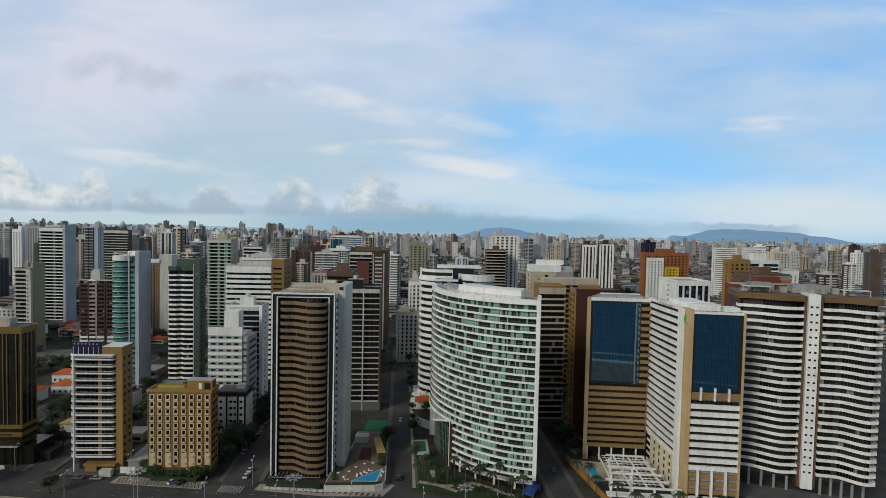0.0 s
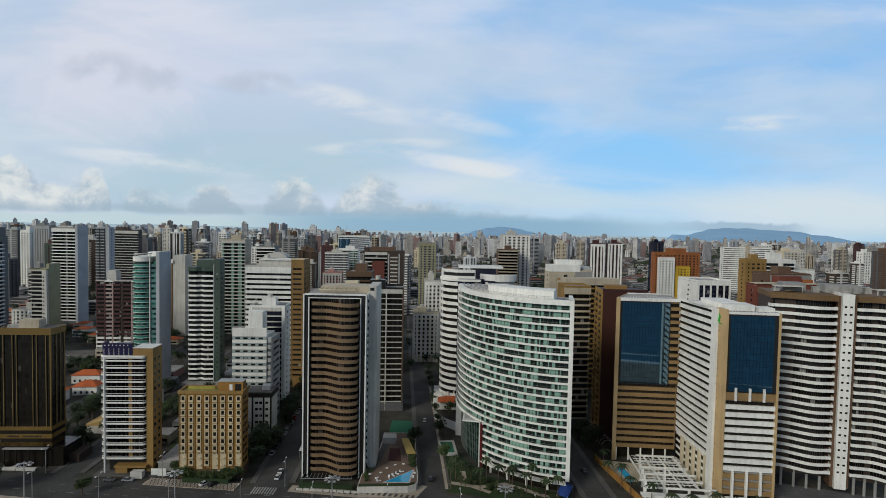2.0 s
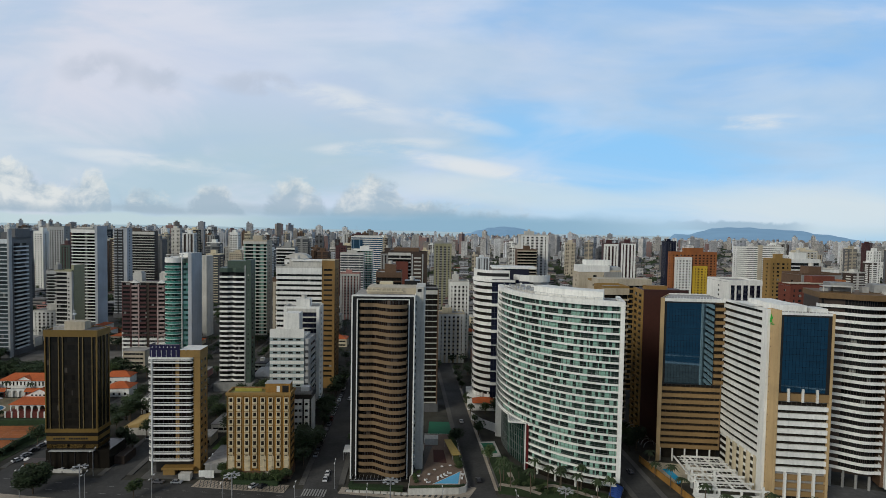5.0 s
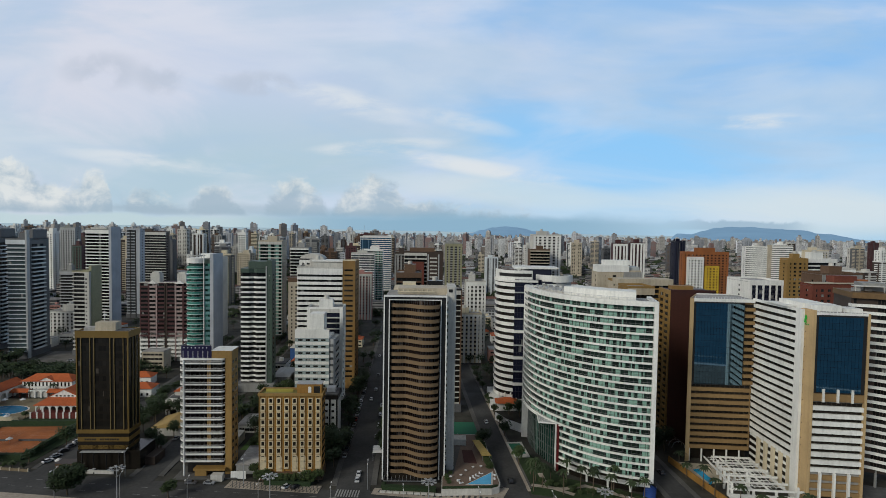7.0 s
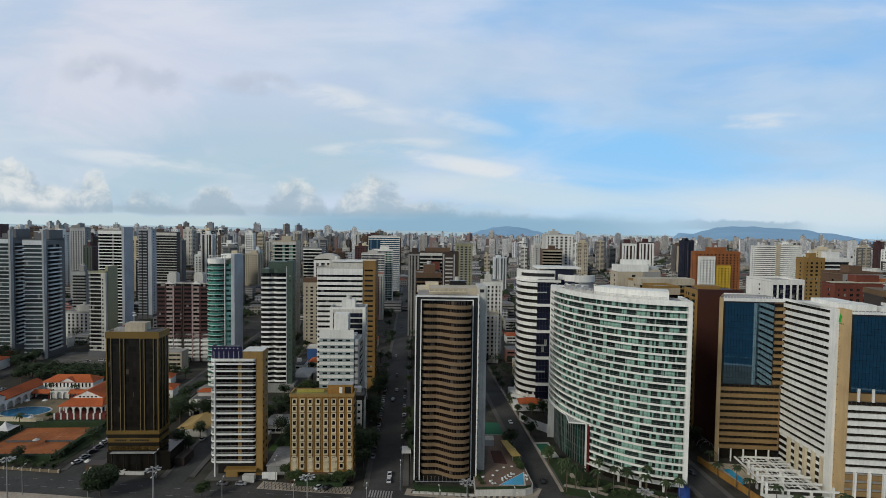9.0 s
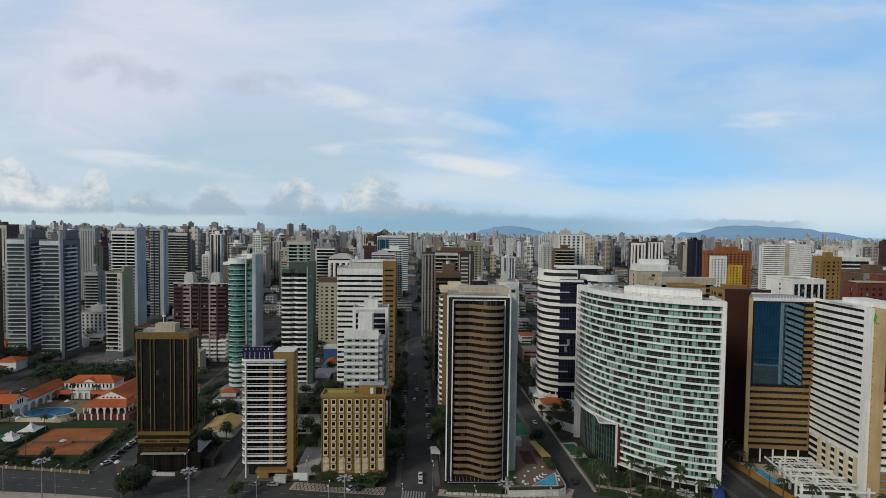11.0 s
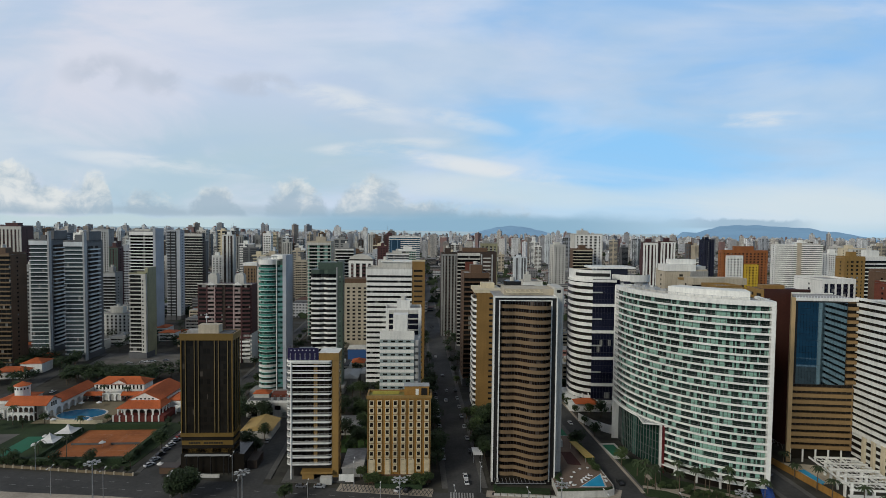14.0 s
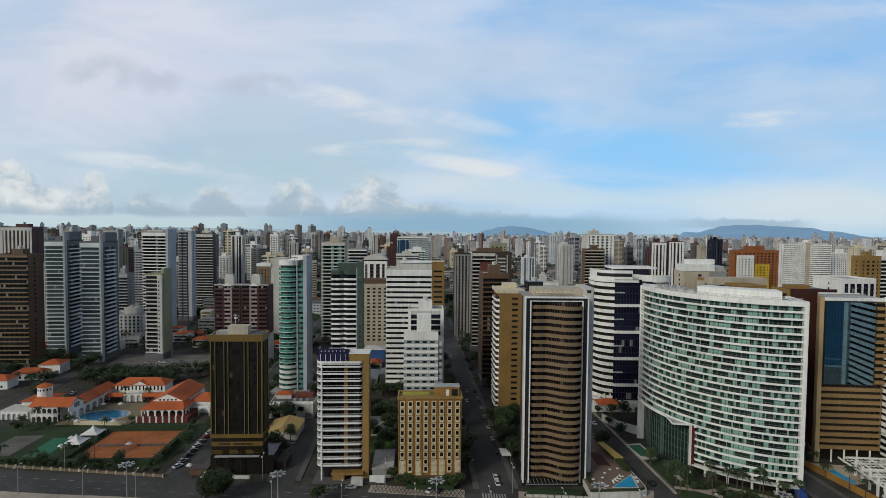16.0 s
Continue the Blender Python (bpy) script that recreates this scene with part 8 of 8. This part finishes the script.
near_woods()


def far_woods():
    """Tree clumps among the far houses."""
    s = Shape()
    for i in range(6500):
        y = 560 + 3000 * hrng.random() ** 1.3
        x = -50 + y * hrng.uniform(-0.98, 0.98)
        if in_street(x, y, 3):
            continue
        r = hrng.uniform(4, 7)
        z = lift(y) + r * 0.5
        for k in range(9):
            c = Vector((x, y, z)) + Vector((hrng.gauss(0, 1), hrng.gauss(0, 1), hrng.gauss(0, 0.5))) * r * 0.6
            a, b = hrng.uniform(0, 6.28), r * hrng.uniform(0.35, 0.6)
            s.add([(c.x - b, c.y, c.z - b * 0.5), (c.x + b, c.y - b * 0.3, c.z - b * 0.4), (c.x + b * 0.3 * math.cos(a), c.y, c.z + b), (c.x, c.y + b, c.z - b * 0.3)], [(0, 1, 2), (1, 3, 2), (3, 0, 2)])
    tagged(new("far_trees", s.mesh("far_trees", LEAF)), "dark green tree clumps among distant roofs", "trees", kind="stuff")


far_woods()
# ---------------------------------------------------------------- the rest of the city


def facade_material(name, ramp, rows=3.0, cols=3.0, pale=0.0):
    """Render in the colours of the ramp, one for each building, with window rows where the walls stand upright."""
    m = bpy.data.materials.new(name)
    m.use_nodes = True
    n, l = m.node_tree.nodes, m.node_tree.links
    b = n["Principled BSDF"]
    b.inputs["Roughness"].default_value = 0.75
    geo, cr, sep, sepn = (n.new(k) for k in ("ShaderNodeNewGeometry", "ShaderNodeValToRGB", "ShaderNodeSeparateXYZ", "ShaderNodeSeparateXYZ"))
    rnd = geo.outputs["Random Per Island"]
    l.new(rnd, cr.inputs[0])
    cr.color_ramp.interpolation = "CONSTANT"
    el = cr.color_ramp.elements
    while len(el) < len(ramp):
        el.new(0.5)
    for i, c in enumerate(ramp):
        el[i].position, el[i].color = i / len(ramp), (*c, 1)
    l.new(geo.outputs["Position"], sep.inputs[0])
    l.new(geo.outputs["Normal"], sepn.inputs[0])

    def mth(op, a, bb=None, c=None):
        r = n.new("ShaderNodeMath")
        r.operation = op
        for i, v in enumerate((a, bb, c)):
            if v is not None:
                if isinstance(v, (int, float)):
                    r.inputs[i].default_value = v
                else:
                    l.new(v, r.inputs[i])
        return r.outputs[0]
    shift = mth("MULTIPLY", rnd, 17.0)
    zf = mth("FRACT", mth("DIVIDE", sep.outputs[2], rows))
    along = mth("ADD", mth("ADD", sep.outputs[0], sep.outputs[1]), shift)
    xf = mth("FRACT", mth("DIVIDE", along, cols))
    r2 = mth("FRACT", mth("MULTIPLY", rnd, 7.31))
    rowm = mth("LESS_THAN", zf, mth("MULTIPLY_ADD", r2, 0.25, 0.36))
    colm = mth("LESS_THAN", xf, mth("MULTIPLY_ADD", mth("FRACT", mth("MULTIPLY", rnd, 3.17)), 0.75, 0.5))
    up = mth("LESS_THAN", mth("ABSOLUTE", sepn.outputs[2]), 0.5)
    mask = mth("MULTIPLY", mth("MULTIPLY", rowm, colm), up)
    noi = n.new("ShaderNodeTexNoise")
    l.new(geo.outputs["Position"], noi.inputs["Vector"])
    noi.inputs["Scale"].default_value = 0.15
    var = mth("MULTIPLY_ADD", noi.outputs[0], 0.5, 0.72)
    mixa, mixb = n.new("ShaderNodeMix"), n.new("ShaderNodeMix")
    for x in (mixa, mixb):
        x.data_type = "RGBA"
    mixa.blend_type = "MULTIPLY"
    mixa.inputs[0].default_value = 1
    l.new(cr.outputs[0], mixa.inputs[6])
    l.new(var, mixa.inputs[7])
    l.new(mask, mixb.inputs[0])
    l.new(mixa.outputs[2], mixb.inputs[6])
    # pale lifts the window colour to imitate sky reflected in the glass
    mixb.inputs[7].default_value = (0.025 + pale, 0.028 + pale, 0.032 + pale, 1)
    l.new(mixb.outputs[2], b.inputs["Base Color"])
    return m


# Renders of white towers, kept pale to stand in for distance haze too.
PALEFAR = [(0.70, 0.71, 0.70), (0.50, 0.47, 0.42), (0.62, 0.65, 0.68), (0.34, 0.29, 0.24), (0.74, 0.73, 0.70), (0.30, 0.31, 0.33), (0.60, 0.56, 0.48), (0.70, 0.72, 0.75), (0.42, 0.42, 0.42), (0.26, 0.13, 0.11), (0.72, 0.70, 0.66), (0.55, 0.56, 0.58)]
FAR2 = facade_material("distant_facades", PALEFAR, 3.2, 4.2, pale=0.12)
LOWWALL = facade_material("low_house_walls", [(0.58, 0.57, 0.55), (0.36, 0.34, 0.31), (0.50, 0.51, 0.52), (0.26, 0.24, 0.22), (0.46, 0.42, 0.36), (0.22, 0.22, 0.22)], 3.2, 3.4)
LOWROOF = facade_material("low_house_roofs", [(0.17, 0.065, 0.04), (0.16, 0.155, 0.15), (0.11, 0.105, 0.10), (0.09, 0.09, 0.09), (0.34, 0.34, 0.34), (0.12, 0.06, 0.045), (0.19, 0.185, 0.18)], 3, 3)

NAMED = [(o.location.x, o.location.y) for o in scene.objects if o.type == "EMPTY" and o.parent is None]
crng = random.Random(21)


KEEP = [(-640, 590, -570, 625), (-175, 765, -120, 800), (212, 580, 276, 625), (398, 780, 476, 825), (40, 520, 80, 570)]
SIGHT = [(-172, -124, 780), (218, 273, 595), (404, 470, 795), (46, 76, 550), (-47, -24, 643), (300, 316, 800), (395, 417, 640), (196, 243, 765)]


def blocked(x, y, w):
    """True where a tower would stand before one of the named far towers."""
    for a, b, yy in SIGHT:
        if y < yy + 20:
            k = yy / y
            for cx in (-10, -90):
                l, r = cx + (x - cx) * k, cx + (x + w - cx) * k
                if r > a - 5 and l < b + 5:
                    return True
    return False


def plan(w, d):
    """One of a few plans: plain, with a bay, notched, rounded."""
    k = crng.randrange(4)
    if k == 0:
        return [(0, 0), (w, 0), (w, d), (0, d)]
    if k == 1:
        a, b = w * 0.3, w * 0.7
        return [(0, 1.2), (a, 1.2), (a, 0), (b, 0), (b, 1.2), (w, 1.2), (w, d), (0, d)]
    if k == 2:
        return [(0, 0), (w * 0.42, 0), (w * 0.42, 1.8), (w * 0.58, 1.8), (w * 0.58, 0), (w, 0), (w, d), (0, d)]
    return [(1.5, 0), (w - 1.5, 0), (w, 1.5), (w, d), (0, d), (0, 1.5)]


TOWERWALLS = [WHITE, WHITE, OFFWHITE, OFFWHITE, PALEBLUE, PALEGREY, BEIGE, CREAM, GREYWALL, TWINWHITE, WHITE, OFFWHITE, BROWN, MAROON, BEIGE, FLANKGREY]


def banded_front(w, d, h):
    """Balcony bands on the front and the right flank of a far tower."""
    s = Shape()
    n, para = int((h - 5) / 3.0), crng.uniform(0.9, 1.7)
    a, b = sorted((crng.uniform(0.0, 0.15), crng.uniform(0.6, 1.0)))
    for i in range(n):
        z = 4 + 3.0 * i
        s.box(w * a, -0.9, z, w * b, 0.0, z + para)
        s.box(w, d * 0.15, z, w + 0.8, d * 0.6, z + para)
        s.box(-0.8, d * 0.15, z, 0.0, d * 0.6, z + para)
    return s


def piered_front(w, d, h):
    """Upright ribs on the front and flanks of a far tower."""
    s = Shape()
    n = crng.randrange(3, 6)
    for i in range(n + 1):
        x = (w - 1.4) * i / n
        s.box(x, -0.6, 3, x + 1.4, 0.0, h)
        y = (d - 1.4) * i / n
        s.box(w, y, 3, w + 0.6, y + 1.4, h)
        s.box(-0.6, y, 3, 0.0, y + 1.4, h)
    return s


def window_columns(w, d, h):
    """Columns of small dark windows on the front and flanks of a far tower."""
    s = Shape()
    xs = [w * q for q in crng.choice(((0.12, 0.3, 0.7, 0.88), (0.2, 0.5, 0.8), (0.1, 0.27, 0.44, 0.61, 0.78, 0.92)))]
    k = crng.uniform(0.7, 1.3)
    for i in range(int((h - 5) / 3.0)):
        z = 4.8 + 3.0 * i
        for x in xs:
            s.box(x - k, -0.06, z, x + k, 0.1, z + 1.4)
        for q in (0.3, 0.7):
            s.box(w - 0.1, d * q - k, z, w + 0.06, d * q + k, z + 1.4)
            s.box(-0.06, d * q - k, z, 0.1, d * q + k, z + 1.4)
    return s


def city_towers():
    """Towers from six hundred metres to fifteen hundred, each a thing with its fronts and stepped top."""
    n = 0
    for tries in range(6000):
        if n >= 230:
            break
        y = crng.uniform(600, 1500)
        x = -50 + y * crng.uniform(-0.95, 0.95)
        dense = 0.95 if x < -0.25 * y else (0.6 if x < -0.14 * y else 0.2 if x < 0.2 * y else 0.10)
        if crng.random() > dense or in_street(x, y, 10) or blocked(x, y, 22):
            continue
        if any(abs(x - a) < 30 and abs(y - b) < 28 for a, b in NAMED):
            continue
        NAMED.append((x, y))
        w, d = crng.uniform(12, 22), crng.uniform(11, 17)
        h = crng.choice((36, 45, 52, 58, 64, 68, 72, 76)) * crng.uniform(0.92, 1.06) + (crng.uniform(2, 14) if x < -0.15 * y else 0)
        wall = crng.choice(TOWERWALLS)
        style = crng.choice(("band", "band", "pier", "column", "column"))
        e = thing("apartment_tower", "distant apartment tower with " + {"band": "pale balcony bands", "pier": "upright pale ribs", "column": "columns of small windows"}[style], "building", x, y, 0, GRID + crng.choice((0, 0, 0, -12, 8)), "towers of the inner city")
        if style == "column":
            part("body", shaped(0, 0, 0, w, d, h), wall, e)
            tagged(part("window_field", window_columns(w, d, h), GLASS, e), kind="stuff")
        else:
            part("body", shaped(0, 0, 0, w, d, h - 0.8), crng.choice((FLANKGREY, GLASSGREY, BROWNDARK)), e)
            part("blank_wall", shaped(w * 0.35, -0.5, 0, w * 0.5, d + 0.1, h + 1.0), wall, e)
            part("roof_slab", shaped(-0.5, -0.6, h - 0.8, w + 0.5, d, h + 0.6), wall, e)
            tagged(part("balcony_field", banded_front(w, d, h) if style == "band" else piered_front(w, d, h), wall, e), kind="stuff")
        a, lw = w * crng.uniform(0.15, 0.4), w * crng.uniform(0.3, 0.5)
        part("lift_house", shaped(a, d * 0.3, h, a + lw, d * 0.75, h + crng.uniform(3, 6)), wall, e)
        if crng.random() < 0.12:
            part("aerial", Shape().beam((a + 1, d * 0.5, h + 3), (a + 1, d * 0.5, h + crng.uniform(10, 16)), 0.18, 4), STEEL, e)
        n += 1


def far_city():
    s = Shape()
    for i in range(4300):
        y = 1450 + 3450 * crng.random() ** 0.8
        x = -50 + y * crng.uniform(-0.98, 0.98)
        left = x < -0.2 * y
        if crng.random() > (0.95 if left else 0.55 if x < 0.3 * y else 0.30):
            continue
        w, d = crng.uniform(11, 22), crng.uniform(11, 18)
        z = lift(y) - 3
        h = crng.choice((30, 40, 50, 55, 60, 66, 72)) * crng.uniform(0.8, 1.1) * (0.6 if y > 3000 else 0.85 if y > 2300 else 1.1) * (1.2 if left else 1)
        q = radians(crng.choice((4, 4, 40, -20)))
        c, sn = math.cos(q), math.sin(q)
        pts = [(x + c * px - sn * py, y + sn * px + c * py) for px, py in ((0, 0), (w, 0), (w, d), (0, d))]
        s.prism(pts, z, z + h + 3)
        m = [(x + c * px - sn * py, y + sn * px + c * py) for px, py in ((w * 0.25, d * 0.3), (w * 0.7, d * 0.3), (w * 0.7, d * 0.7), (w * 0.25, d * 0.7))]
        s.prism(m, z + h + 3, z + h + 3 + crng.uniform(2, 6))
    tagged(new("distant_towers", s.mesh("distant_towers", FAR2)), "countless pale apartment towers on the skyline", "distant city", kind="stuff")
    lo = Shape()
    ro = Shape()
    for i in range(5200):
        y = 560 + 4200 * crng.random() ** 1.5
        x = -50 + y * crng.uniform(-0.98, 0.98)
        if in_street(x, y, 7) or any(abs(x - a) < 24 and abs(y - b) < 24 for a, b in NAMED):
            continue
        w, d, z = crng.uniform(9, 26), crng.uniform(8, 20), lift(y) - 1
        h = crng.choice((4, 6, 7, 9, 12, 16)) + 1
        lo.box(x, y, z, x + w, y + d, z + h)
        if crng.random() < 0.5:
            ro.hip(x, y, x + w, y + d, z + h, crng.uniform(1.6, 3.0))
        else:
            ro.box(x - 0.2, y - 0.2, z + h, x + w + 0.2, y + d + 0.2, z + h + 0.5)
    tagged(new("distant_low_houses", lo.mesh("distant_low_houses", LOWWALL)), "walls of low houses spread between the towers", "distant houses", kind="stuff")
    tagged(new("distant_roofs", ro.mesh("distant_roofs", LOWROOF)), "tiled and flat roofs of the low houses", "distant roofs", kind="stuff")


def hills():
    """Two ridges and a low strip far behind the city, blue haze painted in."""
    m = bpy.data.materials.new("haze_painted_hills")
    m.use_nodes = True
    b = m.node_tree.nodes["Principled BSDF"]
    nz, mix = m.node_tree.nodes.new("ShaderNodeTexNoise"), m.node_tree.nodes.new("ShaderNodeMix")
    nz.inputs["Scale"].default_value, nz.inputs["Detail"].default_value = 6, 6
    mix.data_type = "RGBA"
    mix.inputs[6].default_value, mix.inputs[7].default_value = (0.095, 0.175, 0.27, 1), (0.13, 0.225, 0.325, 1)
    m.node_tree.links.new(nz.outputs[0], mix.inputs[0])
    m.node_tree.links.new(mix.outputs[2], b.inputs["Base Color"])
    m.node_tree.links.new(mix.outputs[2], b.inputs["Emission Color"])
    # Glow added to lighten the hills as haze would.
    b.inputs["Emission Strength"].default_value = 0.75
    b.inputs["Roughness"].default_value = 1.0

    def ridge(name, x0, x1, prof, y, depth, label, mat=None):
        s, n, rows = Shape(), 60, 5
        for j in range(rows + 1):
            v = j / rows
            for i in range(n + 1):
                u = i / n
                k = u * (len(prof) - 1)
                a = int(min(k, len(prof) - 2))
                f = k - a
                f = f * f * (3 - 2 * f)
                h = prof[a] * (1 - f) + prof[a + 1] * f
                h *= 1 + 0.10 * noise.noise((u * 17, y, 0)) * (1 if h > 20 else 0)
                wv = math.sin(v * math.pi / 2)
                s.v.append((x0 + (x1 - x0) * u, y - depth * (1 - v) + 12 * noise.noise((u * 9, v * 3, 1)), (46 + h) * wv - 4))
        for j in range(rows):
            for i in range(n):
                a = j * (n + 1) + i
                s.f.append((a, a + 1, a + n + 2, a + n + 1))
                s.s.append(0)
        ob = new(name, s.mesh(name, mat or m))
        for p in ob.data.polygons:
            p.use_smooth = True
        tagged(ob, label, "hills", kind="structure")
    # Strip added to close the gap under the horizon, coloured as pale haze.
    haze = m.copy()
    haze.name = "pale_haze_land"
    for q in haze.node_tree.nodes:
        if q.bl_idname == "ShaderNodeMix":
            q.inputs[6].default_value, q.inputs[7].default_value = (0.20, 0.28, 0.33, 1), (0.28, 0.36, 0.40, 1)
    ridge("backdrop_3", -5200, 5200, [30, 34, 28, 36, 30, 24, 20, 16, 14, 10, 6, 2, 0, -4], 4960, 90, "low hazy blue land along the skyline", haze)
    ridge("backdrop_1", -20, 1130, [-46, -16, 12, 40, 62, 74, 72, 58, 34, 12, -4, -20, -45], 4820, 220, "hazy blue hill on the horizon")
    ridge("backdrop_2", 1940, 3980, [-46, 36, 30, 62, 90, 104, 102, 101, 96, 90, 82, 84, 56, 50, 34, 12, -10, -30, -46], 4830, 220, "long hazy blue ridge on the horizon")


city_towers()
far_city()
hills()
